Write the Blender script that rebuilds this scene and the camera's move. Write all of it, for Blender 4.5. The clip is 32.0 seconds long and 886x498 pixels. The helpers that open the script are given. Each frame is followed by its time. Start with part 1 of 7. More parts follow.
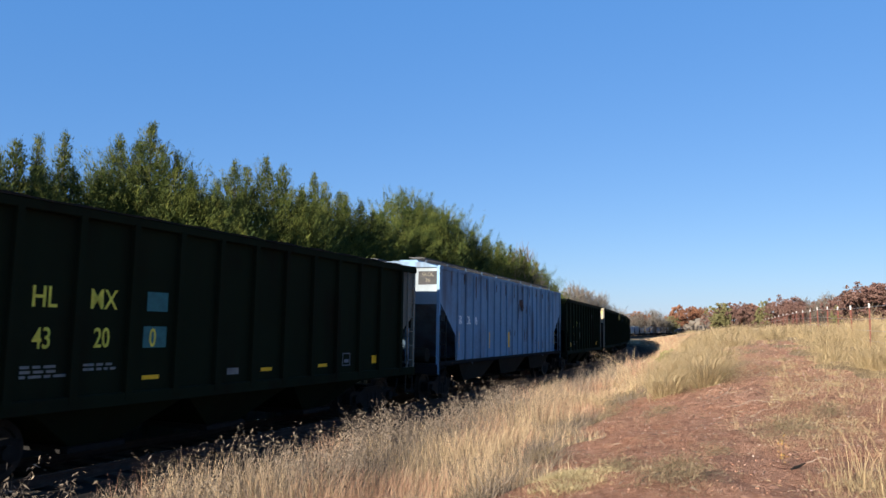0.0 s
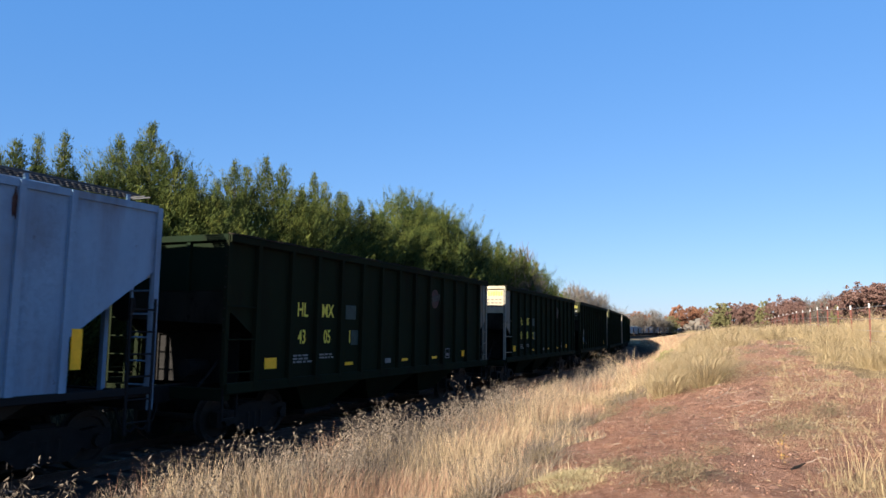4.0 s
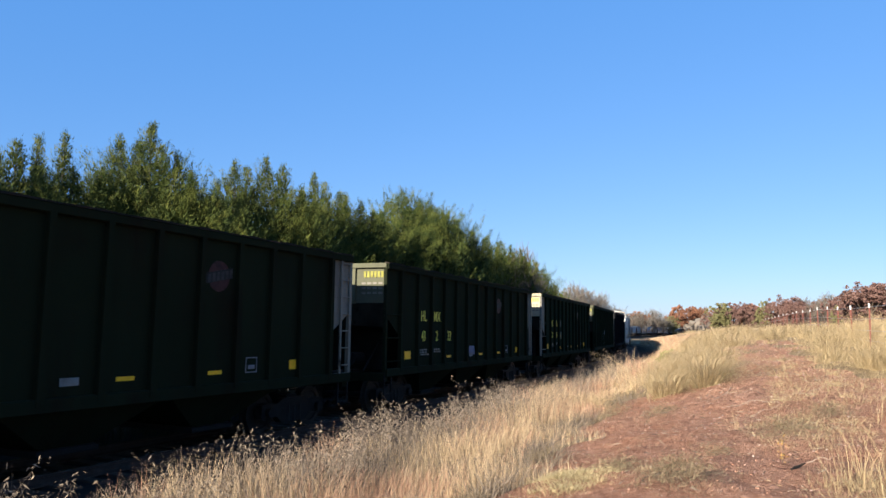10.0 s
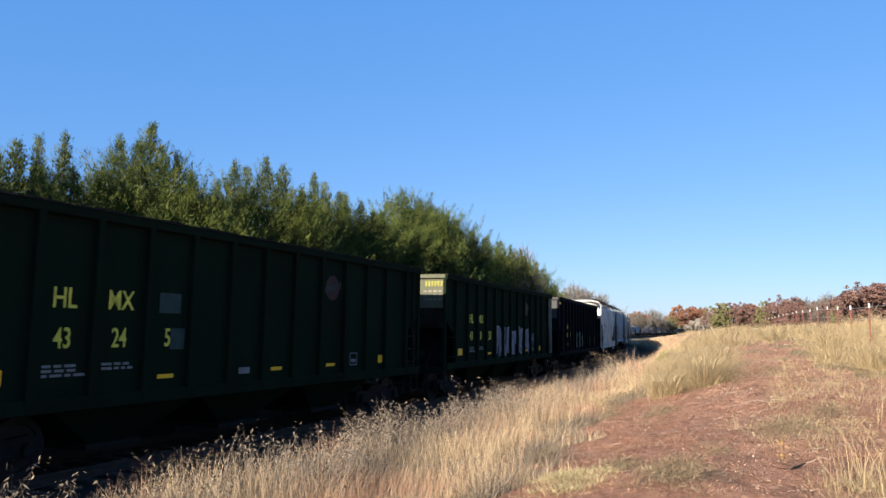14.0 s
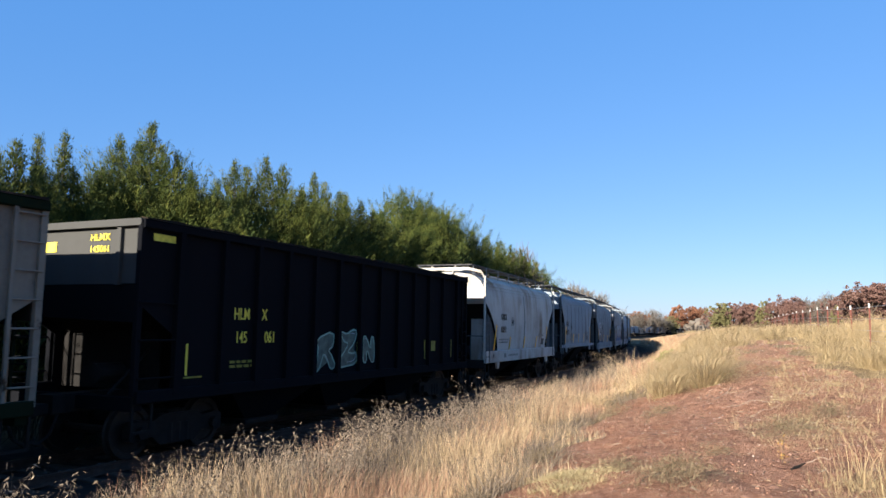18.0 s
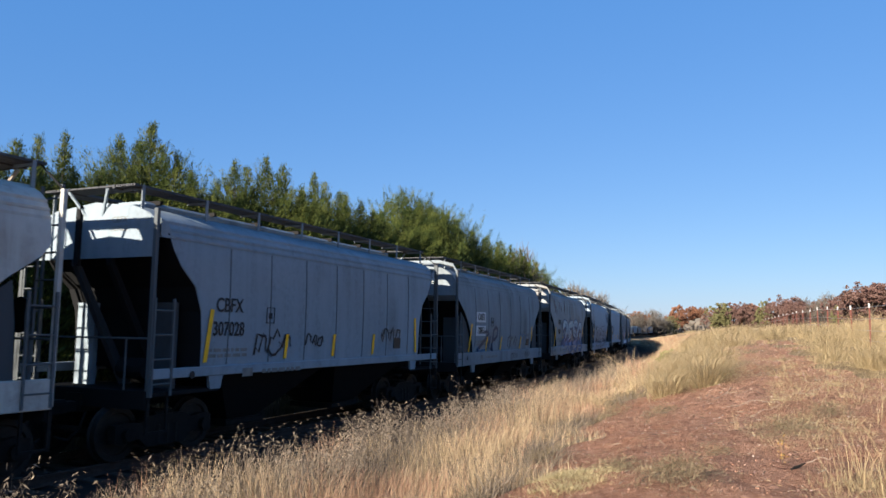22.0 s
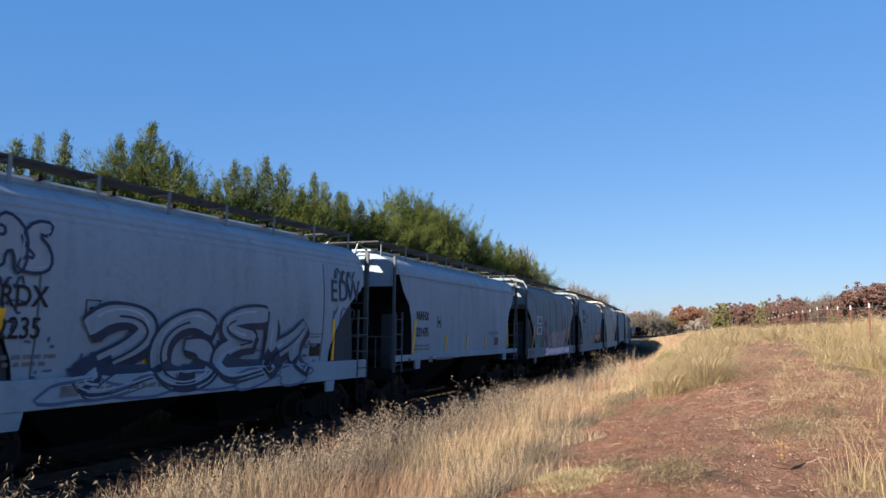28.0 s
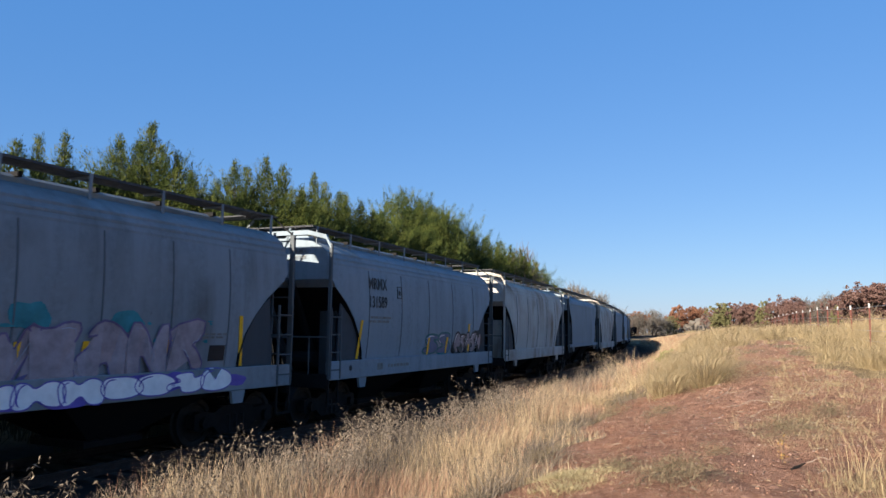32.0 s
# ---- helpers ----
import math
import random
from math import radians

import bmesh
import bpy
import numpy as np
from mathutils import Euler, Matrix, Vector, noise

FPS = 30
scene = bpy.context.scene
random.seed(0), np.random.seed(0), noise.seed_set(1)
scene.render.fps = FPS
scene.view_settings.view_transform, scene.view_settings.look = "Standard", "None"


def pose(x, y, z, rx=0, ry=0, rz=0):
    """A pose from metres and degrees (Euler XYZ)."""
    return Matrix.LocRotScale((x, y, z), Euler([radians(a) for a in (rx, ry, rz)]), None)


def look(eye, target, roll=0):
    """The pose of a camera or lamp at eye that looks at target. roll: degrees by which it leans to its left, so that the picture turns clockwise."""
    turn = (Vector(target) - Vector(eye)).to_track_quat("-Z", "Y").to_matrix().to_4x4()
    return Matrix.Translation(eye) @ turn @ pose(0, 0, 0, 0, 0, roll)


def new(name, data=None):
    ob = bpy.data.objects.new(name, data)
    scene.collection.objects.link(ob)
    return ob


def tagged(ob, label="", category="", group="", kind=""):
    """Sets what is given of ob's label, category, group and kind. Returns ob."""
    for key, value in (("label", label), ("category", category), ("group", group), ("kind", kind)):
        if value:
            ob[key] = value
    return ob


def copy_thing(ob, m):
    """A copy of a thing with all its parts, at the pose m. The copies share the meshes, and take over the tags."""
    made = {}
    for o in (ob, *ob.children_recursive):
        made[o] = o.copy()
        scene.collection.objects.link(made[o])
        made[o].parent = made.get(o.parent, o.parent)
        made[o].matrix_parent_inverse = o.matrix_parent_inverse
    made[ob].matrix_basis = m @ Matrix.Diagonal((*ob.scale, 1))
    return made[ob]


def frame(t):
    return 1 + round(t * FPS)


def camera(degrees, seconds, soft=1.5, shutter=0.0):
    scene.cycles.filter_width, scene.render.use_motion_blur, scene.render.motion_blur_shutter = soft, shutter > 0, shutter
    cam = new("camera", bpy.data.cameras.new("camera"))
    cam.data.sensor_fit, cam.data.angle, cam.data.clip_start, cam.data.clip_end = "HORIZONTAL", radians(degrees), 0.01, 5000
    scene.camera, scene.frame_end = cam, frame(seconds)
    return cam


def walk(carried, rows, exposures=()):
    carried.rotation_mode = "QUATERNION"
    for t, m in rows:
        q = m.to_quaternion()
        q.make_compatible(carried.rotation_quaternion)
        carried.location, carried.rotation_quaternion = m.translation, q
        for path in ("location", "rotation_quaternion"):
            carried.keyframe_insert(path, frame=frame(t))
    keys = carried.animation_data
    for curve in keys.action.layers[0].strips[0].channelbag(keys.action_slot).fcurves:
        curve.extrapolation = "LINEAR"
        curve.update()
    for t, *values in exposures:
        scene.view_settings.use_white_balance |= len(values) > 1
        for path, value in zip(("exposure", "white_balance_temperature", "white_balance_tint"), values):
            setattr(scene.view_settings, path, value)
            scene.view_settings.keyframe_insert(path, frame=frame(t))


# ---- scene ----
cam = camera(62.19, 32.0, soft=1.5, shutter=0.12)
EYE = 2.26
eye_pose = Matrix.Translation((0, 0, EYE)) @ pose(0, 0, 0, 90 + 6.27, 0, 0) @ pose(0, 0, 0, 0, 0, 0.774)
EXPOSURES = [(0, 1.55), (0.4, 1.62), (1, 1.90), (1.6, 1.68), (2, 1.60), (6, 1.82), (13, 1.75), (17, 1.75), (18, 1.76), (19, 2.03), (20, 2.38), (20.5, 2.0), (21, 1.62), (22, 1.55), (25, 1.5), (32, 1.5)]
walk(cam, [(0, eye_pose), (32, eye_pose)], EXPOSURES)

# ---- sky and sun ----
SUN_AZ, SUN_EL = radians(217), radians(17.5)
world = bpy.data.worlds.new("sky")
scene.world = world
world.use_nodes = True
sky = world.node_tree.nodes.new("ShaderNodeTexSky")
sky.sky_type = "NISHITA"
sky.sun_disc = False
sky.sun_elevation, sky.sun_rotation = SUN_EL, SUN_AZ
sky.air_density, sky.dust_density, sky.ozone_density = 1.0, 0.3, 2.0
back = world.node_tree.nodes["Background"]
back.inputs["Strength"].default_value = 0.052
haze = world.node_tree.nodes.new("ShaderNodeMix")
haze.data_type = "RGBA"
sky_way = world.node_tree.nodes.new("ShaderNodeTexCoord")
sky_up = world.node_tree.nodes.new("ShaderNodeSeparateXYZ")
sky_depth = world.node_tree.nodes.new("ShaderNodeMapRange")
for socket, value in ((1, 0.0), (2, 0.42), (3, 0.56), (4, 0.63)):
    sky_depth.inputs[socket].default_value = value
world.node_tree.links.new(sky_way.outputs["Generated"], sky_up.inputs[0])
world.node_tree.links.new(sky_up.outputs["Z"], sky_depth.inputs[0])
world.node_tree.links.new(sky_depth.outputs[0], haze.inputs[0])
haze.inputs[7].default_value = (0.42, 2.05, 5.75, 1)
world.node_tree.links.new(sky.outputs["Color"], haze.inputs[6])
world.node_tree.links.new(haze.outputs[2], back.inputs["Color"])
sun_data = bpy.data.lights.new("sun", "SUN")
sun_data.energy, sun_data.angle, sun_data.color = 5.0, radians(0.55), (1.0, 0.91, 0.78)
sun = new("sun", sun_data)
sun_from = Vector((math.sin(SUN_AZ) * math.cos(SUN_EL), math.cos(SUN_AZ) * math.cos(SUN_EL), math.sin(SUN_EL)))
sun.matrix_world = look(sun_from * 100, (0, 0, 0))

# ---- the line of the track: heading along the way, in degrees from +y ----
KNOTS = [(-220, 34.9), (-60, 34.9), (-40, 32.8), (-20, 28.8), (0, 25.2), (20, 22.05), (40, 19.4), (60, 17.36), (80, 15.9), (100, 14.5),
         (120, 12.6), (150, 9.6), (180, 9.0), (215, 12.5), (260, 18.0), (300, 20.0), (340, 24.5), (380, 28), (420, 31), (900, 32)]
TS = np.arange(-220, 700.1, 0.5)
TH = np.radians(np.interp(TS, [k[0] for k in KNOTS], [k[1] for k in KNOTS]))
TX = np.concatenate([[0], np.cumsum((np.sin(TH[1:]) + np.sin(TH[:-1])) * 0.25)])
TY = np.concatenate([[0], np.cumsum((np.cos(TH[1:]) + np.cos(TH[:-1])) * 0.25)])
TX += -5.75 - np.interp(0, TS, TX)
TY += 10.0 - np.interp(0, TS, TY)


def smooth(t):
    t = np.clip(t, 0, 1)
    return t * t * (3 - 2 * t)


def rail_z(s):
    """Height of the rail heads along the way: level, then rising gently past the bend."""
    return 0.9 * smooth((np.asarray(s, float) - 220) / 200)


def at(s, q=0.0):
    """Plan place s metres along the side line of the train and q metres towards the bank."""
    h = np.interp(s, TS, TH)
    return np.interp(s, TS, TX) + q * np.cos(h), np.interp(s, TS, TY) - q * np.sin(h)


def along(x, y):
    """(s, q) of plan places."""
    x, y = np.atleast_1d(x).astype(float), np.atleast_1d(y).astype(float)
    s, q = np.empty(len(x)), np.empty(len(x))
    px, py, ps, ph = TX[::4], TY[::4], TS[::4], TH[::4]
    for i in range(0, len(x), 4000):
        dx, dy = x[i:i + 4000, None] - px, y[i:i + 4000, None] - py
        k = np.argmin(dx * dx + dy * dy, axis=1)
        r = np.arange(len(k))
        dx, dy, h = dx[r, k], dy[r, k], ph[k]
        s[i:i + 4000] = ps[k] + dx * np.sin(h) + dy * np.cos(h)
        q[i:i + 4000] = dx * np.cos(h) - dy * np.sin(h)
    return s, q


BANK_S = [-60, -15, -5, 0, 5, 10, 16, 22, 30, 45, 70, 100, 140, 200, 500]
BANK_Z = [0.3, 0.5, 0.65, 0.75, 0.95, 1.25, 1.7, 2.0, 2.15, 2.25, 2.25, 2.2, 1.5, 0.1, -1.0]


SWELLS = [(random.Random(k).uniform(0, math.tau), random.Random(k + 50).uniform(3.0, 15.0), random.Random(k + 90).uniform(0, math.tau)) for k in range(16)]


def clods(x, y):
    """Small uneven relief of trodden clay."""
    z = 0 * x
    for a, w, ph in SWELLS:
        z = z + .055 / w * np.sin(w * (x * math.cos(a) + y * math.sin(a)) + ph + 1.3 * np.sin(.6 * w * (y * math.cos(a) - x * math.sin(a))))
    return z


def ground_z(x, y):
    s, q = along(x, y)
    x, y = np.atleast_1d(x).astype(float), np.atleast_1d(y).astype(float)
    top = np.interp(s, BANK_S, BANK_Z)
    edge = np.interp(s, [-10, 10, 30, 60], [9.0, 9.5, 9.0, 7.5])
    z0 = rail_z(s) - 0.62
    bank = z0 + (np.maximum(top, z0) - z0) * smooth((q - 1.2) / (edge - 1.2))
    bank = bank + np.clip((q - edge) * 0.035, 0, 0.5) * smooth((s + 2) / 12) * smooth((150 - s) / 60)
    left = z0 + 0.6 * smooth((-q - 5) / 6)
    z = np.where(q > -1.6, bank, left)
    near = np.exp(-(x * x + y * y) / 60.0 ** 2)
    bumps = 0.05 * np.sin(x * 1.3 + 0.7 * y) * np.sin(y * 1.1 - 0.4 * x) + 0.03 * np.sin(x * 2.9 + 1) * np.sin(y * 3.3 + 2)
    far = np.hypot(x, y)
    fall = -2.5 * smooth((far - 250) / 500) * (q > 3)
    return z + (bumps + clods(x, y) * smooth((26 - far) / 8)) * smooth((q - 2) / 4) * near + fall


# ---- mesh helpers ----
class Geo:
    """Collects plain geometry for one mesh."""

    def __init__(self):
        self.v, self.f = [], []

    def add(self, verts, faces):
        n = len(self.v)
        self.v += [tuple(p) for p in verts]
        self.f += [tuple(n + i for i in face) for face in faces]
        return self

    def box(self, x0, x1, y0, y1, z0, z1, b=0.0):
        if b <= 0:
            c = [(x, y, z) for x in (x0, x1) for y in (y0, y1) for z in (z0, z1)]
            return self.add(c, [(0, 1, 3, 2), (4, 6, 7, 5), (0, 4, 5, 1), (2, 3, 7, 6), (0, 2, 6, 4), (1, 5, 7, 3)])
        sec = [(y0 + b, z0), (y1 - b, z0), (y1, z0 + b), (y1, z1 - b), (y1 - b, z1), (y0 + b, z1), (y0, z1 - b), (y0, z0 + b)]
        return self.loft([[(x, *p) for p in sec] for x in (x0, x1)])

    def loft(self, rings, caps=True, closed=True):
        n, m = len(rings), len(rings[0])
        verts = [p for r in rings for p in r]
        faces = []
        for i in range(n - 1):
            for j in range(m if closed else m - 1):
                k = (j + 1) % m
                faces.append((i * m + j, i * m + k, (i + 1) * m + k, (i + 1) * m + j))
        if caps:
            faces += [tuple(range(m))[::-1], tuple((n - 1) * m + j for j in range(m))]
        return self.add(verts, faces)

    def rod(self, a, b, r, n=6, r2=None):
        a, b = Vector(a), Vector(b)
        d = (b - a).normalized()
        u = d.orthogonal().normalized()
        w = d.cross(u)
        r2 = r if r2 is None else r2
        ring = lambda c, rr: [c + (u * math.cos(k * math.tau / n) + w * math.sin(k * math.tau / n)) * rr for k in range(n)]
        return self.loft([ring(a, r), ring(b, r2)])

    def plate(self, outline, axis, lo, hi):
        """A flat outline of (a, b) pairs given thickness along axis 0, 1 or 2."""
        put = {0: lambda a, b, c: (c, a, b), 1: lambda a, b, c: (a, c, b), 2: lambda a, b, c: (a, b, c)}[axis]
        return self.loft([[put(a, b, c) for a, b in outline] for c in (lo, hi)])

    def mesh(self, name, material, soft=False, keen=0):
        me = bpy.data.meshes.new(name)
        me.from_pydata(self.v, [], self.f)
        bm = bmesh.new()
        bm.from_mesh(me)
        bmesh.ops.recalc_face_normals(bm, faces=bm.faces)
        bm.to_mesh(me)
        bm.free()
        if soft:
            me.polygons.foreach_set("use_smooth", [True] * len(me.polygons))
            if keen:
                me.set_sharp_from_angle(angle=radians(keen))
        me.materials.append(material)
        return me


def part(name, geo, material, parent, label="", soft=False):
    ob = new(name, geo.mesh(name, material, soft) if isinstance(geo, Geo) else geo)
    ob.parent = parent
    return tagged(ob, label)


def bulk_mesh(name, verts, faces, material):
    """A large mesh straight from arrays of vertices and equal-sized faces."""
    me = bpy.data.meshes.new(name)
    n, k = faces.shape
    me.vertices.add(len(verts))
    me.vertices.foreach_set("co", np.asarray(verts, np.float32).ravel())
    me.loops.add(n * k)
    me.loops.foreach_set("vertex_index", faces.astype(np.int32).ravel())
    me.polygons.add(n)
    me.polygons.foreach_set("loop_start", np.arange(0, n * k, k, dtype=np.int32))
    me.update(calc_edges=True)
    me.materials.append(material)
    return me


# ---- materials ----
def shader(name):
    m = bpy.data.materials.new(name)
    m.use_nodes = True
    t = m.node_tree
    return m, t, t.nodes["Principled BSDF"]


def node(t, kind, **values):
    nd = t.nodes.new(kind)
    for key, value in values.items():
        nd.inputs[key.replace("_", " ")].default_value = value
    return nd


def mix(t, fac, a, b):
    nd = t.nodes.new("ShaderNodeMix")
    nd.data_type = "RGBA"
    for sock, value in ((nd.inputs[0], fac), (nd.inputs[6], a), (nd.inputs[7], b)):
        if hasattr(value, "is_linked"):
            t.links.new(value, sock)
        else:
            sock.default_value = value if isinstance(value, (int, float)) else (*value[:3], 1)
    return nd.outputs[2]


def ramp(t, value, lo, hi):
    nd = t.nodes.new("ShaderNodeMapRange")
    t.links.new(value, nd.inputs[0])
    nd.inputs[1].default_value, nd.inputs[2].default_value = lo, hi
    return nd.outputs[0]


def coords(t, scale=(1, 1, 1), space="Object"):
    c = t.nodes.new("ShaderNodeTexCoord")
    mp = t.nodes.new("ShaderNodeMapping")
    mp.inputs["Scale"].default_value = scale
    t.links.new(c.outputs[space], mp.inputs["Vector"])
    return mp.outputs["Vector"]


def noise_tex(t, vec, scale, detail=4.0, rough=0.6):
    nd = node(t, "ShaderNodeTexNoise", Scale=scale, Detail=detail, Roughness=rough)
    t.links.new(vec, nd.inputs["Vector"])
    return nd.outputs["Fac"]


def bump(t, height, strength, distance, bsdf):
    nd = node(t, "ShaderNodeBump", Strength=strength, Distance=distance)
    t.links.new(height, nd.inputs["Height"])
    t.links.new(nd.outputs["Normal"], bsdf.inputs["Normal"])


def paint(name, colour, rust=0.15, grime=0.4, rough=0.45, rust_colour=(0.11, 0.05, 0.03), streak=0.0):
    """Weathered paint on steel: streaks of grime running down, patches of rust."""
    m, t, b = shader(name)
    flat = coords(t)
    tall = coords(t, (2.2, 2.2, 0.22))
    dirt = ramp(t, noise_tex(t, tall, 1.4, 6, 0.65), 0.40, 0.75)
    fine = ramp(t, noise_tex(t, flat, 9.0, 5, 0.7), 0.35, 0.75)
    spots = ramp(t, noise_tex(t, flat, 2.3, 8, 0.72), 0.70 - 0.12 * rust, 0.76 - 0.10 * rust)
    fade = ramp(t, noise_tex(t, flat, 0.45, 3, 0.5), 0.3, 0.7)
    light = tuple(min(1, c * 1.12 + 0.001) for c in colour)
    dark = tuple(c * (1 - grime) + min(0.035, c) * grime for c in colour)
    col = mix(t, fade, colour, light)
    scaled = t.nodes.new("ShaderNodeMath")
    scaled.operation = "MULTIPLY"
    t.links.new(dirt, scaled.inputs[0])
    t.links.new(fine, scaled.inputs[1])
    col = mix(t, scaled.outputs[0], col, dark)
    if streak > 0:
        runs = ramp(t, noise_tex(t, coords(t, (1.1, 1.1, 0.13)), 1.3, 5, 0.62), 0.50 - 0.12 * streak, 0.80 - 0.16 * streak)
        cloud = ramp(t, noise_tex(t, flat, 0.55, 4, 0.55), 0.40, 0.60)
        both = t.nodes.new("ShaderNodeMath")
        both.operation = "MULTIPLY"
        t.links.new(runs, both.inputs[0])
        t.links.new(cloud, both.inputs[1])
        less = t.nodes.new("ShaderNodeMath")
        less.operation = "MULTIPLY"
        t.links.new(both.outputs[0], less.inputs[0])
        less.inputs[1].default_value = streak
        col = mix(t, less.outputs[0], col, rust_colour)
    if rust > 0:
        col = mix(t, spots, col, rust_colour)
    t.links.new(col, b.inputs["Base Color"])
    b.inputs["Roughness"].default_value = min(.9, rough + .3)
    b.inputs["Specular IOR Level"].default_value = 0.06 if max(colour) > 0.03 else 0.03
    bump(t, fine, 0.15, 0.01, b)
    return m


def plain(name, colour, rough=0.6, metal=0.0, vary=0.25, scale=6.0):
    m, t, b = shader(name)
    n = ramp(t, noise_tex(t, coords(t), scale, 5, 0.65), 0.3, 0.7)
    t.links.new(mix(t, n, tuple(c * (1 - vary) for c in colour), tuple(min(1, c * (1 + vary)) for c in colour)), b.inputs["Base Color"])
    b.inputs["Roughness"].default_value, b.inputs["Metallic"].default_value = rough, metal
    b.inputs["Specular IOR Level"].default_value = 0.15
    bump(t, n, 0.2, 0.01, b)
    return m


def blades(name, colours, rough=0.75, glow=0.0, shift=0.0):
    """Grass and leaves: every blade its own shade between the colours given."""
    m, t, b = shader(name)
    g = t.nodes.new("ShaderNodeNewGeometry")
    r = t.nodes.new("ShaderNodeValToRGB")
    el = r.color_ramp.elements
    while len(el) < len(colours):
        el.new(0.5)
    for i, c in enumerate(colours):
        el[i].position, el[i].color = i / (len(colours) - 1), (*c, 1)
    t.links.new(g.outputs["Random Per Island"], r.inputs["Fac"])
    big = ramp(t, noise_tex(t, coords(t), 0.35 if not shift else shift, 3, 0.5), 0.2, 1.2)
    col = mix(t, big, r.outputs["Color"], colours[len(colours) // 2])
    t.links.new(col, b.inputs["Base Color"])
    b.inputs["Roughness"].default_value = rough
    b.inputs["Specular IOR Level"].default_value = 0.08
    if glow:
        tr = t.nodes.new("ShaderNodeBsdfTranslucent")
        t.links.new(col, tr.inputs["Color"])
        ms = t.nodes.new("ShaderNodeMixShader")
        ms.inputs[0].default_value = glow
        t.links.new(b.outputs[0], ms.inputs[1])
        t.links.new(tr.outputs[0], ms.inputs[2])
        t.links.new(ms.outputs[0], t.nodes["Material Output"].inputs["Surface"])
    return m


def earth(name):
    """Red clay soil with pale grit, and straw litter where the cover is thick."""
    m, t, b = shader(name)
    v = coords(t)
    big = ramp(t, noise_tex(t, v, 0.5, 5, 0.6), 0.3, 0.7)
    fine = ramp(t, noise_tex(t, v, 6.0, 9, 0.78), 0.30, 0.60)
    grit = ramp(t, noise_tex(t, v, 45.0, 3, 0.6), 0.64, 0.70)
    soil = mix(t, big, (0.33, 0.162, 0.100), (0.45, 0.258, 0.172))
    soil = mix(t, fine, (0.175, 0.080, 0.050), soil)
    soil = mix(t, grit, soil, (0.62, 0.46, 0.36))
    straw = mix(t, fine, (0.15, 0.105, 0.060), (0.30, 0.222, 0.128))
    at_ = t.nodes.new("ShaderNodeAttribute")
    at_.attribute_name = "cover"
    edge = t.nodes.new("ShaderNodeMath")
    edge.operation = "MULTIPLY_ADD"
    t.links.new(ramp(t, noise_tex(t, v, 1.1, 5, 0.65), 0.25, 0.75), edge.inputs[0])
    edge.inputs[1].default_value = 0.9
    t.links.new(at_.outputs["Fac"], edge.inputs[2])
    # verge mask: near-black colour in place of the train's shade
    verge_shade = t.nodes.new("ShaderNodeAttribute")
    verge_shade.attribute_name = "verge_shade"
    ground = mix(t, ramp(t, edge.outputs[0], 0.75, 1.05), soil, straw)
    t.links.new(mix(t, verge_shade.outputs["Fac"], ground, mix(t, fine, (0.008, 0.007, 0.0065), (0.022, 0.020, 0.018))), b.inputs["Base Color"])
    b.inputs["Roughness"].default_value = 0.95
    b.inputs["Specular IOR Level"].default_value = 0.05
    bump(t, fine, 1.0, 0.06, b)
    return m


M_EARTH = earth("red_earth")
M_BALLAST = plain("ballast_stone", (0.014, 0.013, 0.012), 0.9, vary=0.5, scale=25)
M_TIE = plain("creosoted_wood", (0.05, 0.04, 0.033), 0.85, vary=0.4)
M_RUSTY = plain("rusty_rail_web", (0.045, 0.03, 0.024), 0.85, vary=0.3)
M_RAIL = plain("worn_rail_steel", (0.42, 0.40, 0.38), 0.22, 0.9, vary=0.15)
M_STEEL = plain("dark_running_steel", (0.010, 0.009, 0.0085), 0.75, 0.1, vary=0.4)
M_WHEEL = plain("wheel_steel", (0.022, 0.019, 0.017), 0.6, 0.3, vary=0.3)
M_GRATE = plain("dark_grating", (0.060, 0.060, 0.063), 0.7, 0.1)
M_GREEN = paint("dark_green_paint", (0.0098, 0.0132, 0.0066), 0.35, 0.35, 0.6, rust_colour=(0.010, 0.006, 0.004), streak=0.8)
M_GREEN2 = paint("faded_green_paint", (0.0068, 0.0125, 0.0066), 0.3, 0.35, 0.6, rust_colour=(0.010, 0.006, 0.004), streak=0.7)
M_BLACK = paint("black_paint", (0.0048, 0.0052, 0.0068), 0.2, 0.2, 0.6)
M_OLIVE = paint("olive_end_paint", (0.075, 0.075, 0.048), 0.25, 0.5)
M_DIMEND = paint("dark_olive_end_paint", (0.022, 0.023, 0.014), 0.25, 0.4)
M_ENDGREY = paint("grey_end_paint", (0.05, 0.05, 0.048), 0.2, 0.4)
M_DIMTEXT = plain("dim_yellow_lettering", (0.17, 0.16, 0.03), 0.6, vary=0.4)
M_CREAM = paint("cream_end_paint", (0.34, 0.295, 0.21), 0.9, 0.75, rust_colour=(0.07, 0.05, 0.035), streak=0.6)
M_LILAC = paint("greyed_white_paint", (0.17, 0.158, 0.130), 0.9, 0.75, rust_colour=(0.03, 0.022, 0.016), streak=0.7)
M_CHORD = paint("rusty_top_chord", (0.020, 0.016, 0.012), 1.2, 0.5, 0.8, rust_colour=(0.075, 0.045, 0.03))
M_SOOT = paint("soot_and_shade_sheet", (0.022, 0.018, 0.013), 1.0, 0.9, 0.9, rust_colour=(0.004, 0.004, 0.003), streak=1.0)
M_CHALK = plain("worn_white_stencil", (0.13, 0.135, 0.15), 0.6, vary=0.4)
# car grey darkened to stand for shade on webs and supports
M_WEB = paint("shade_grey_plate_paint", (0.06, 0.065, 0.07), 0.3, 0.6)
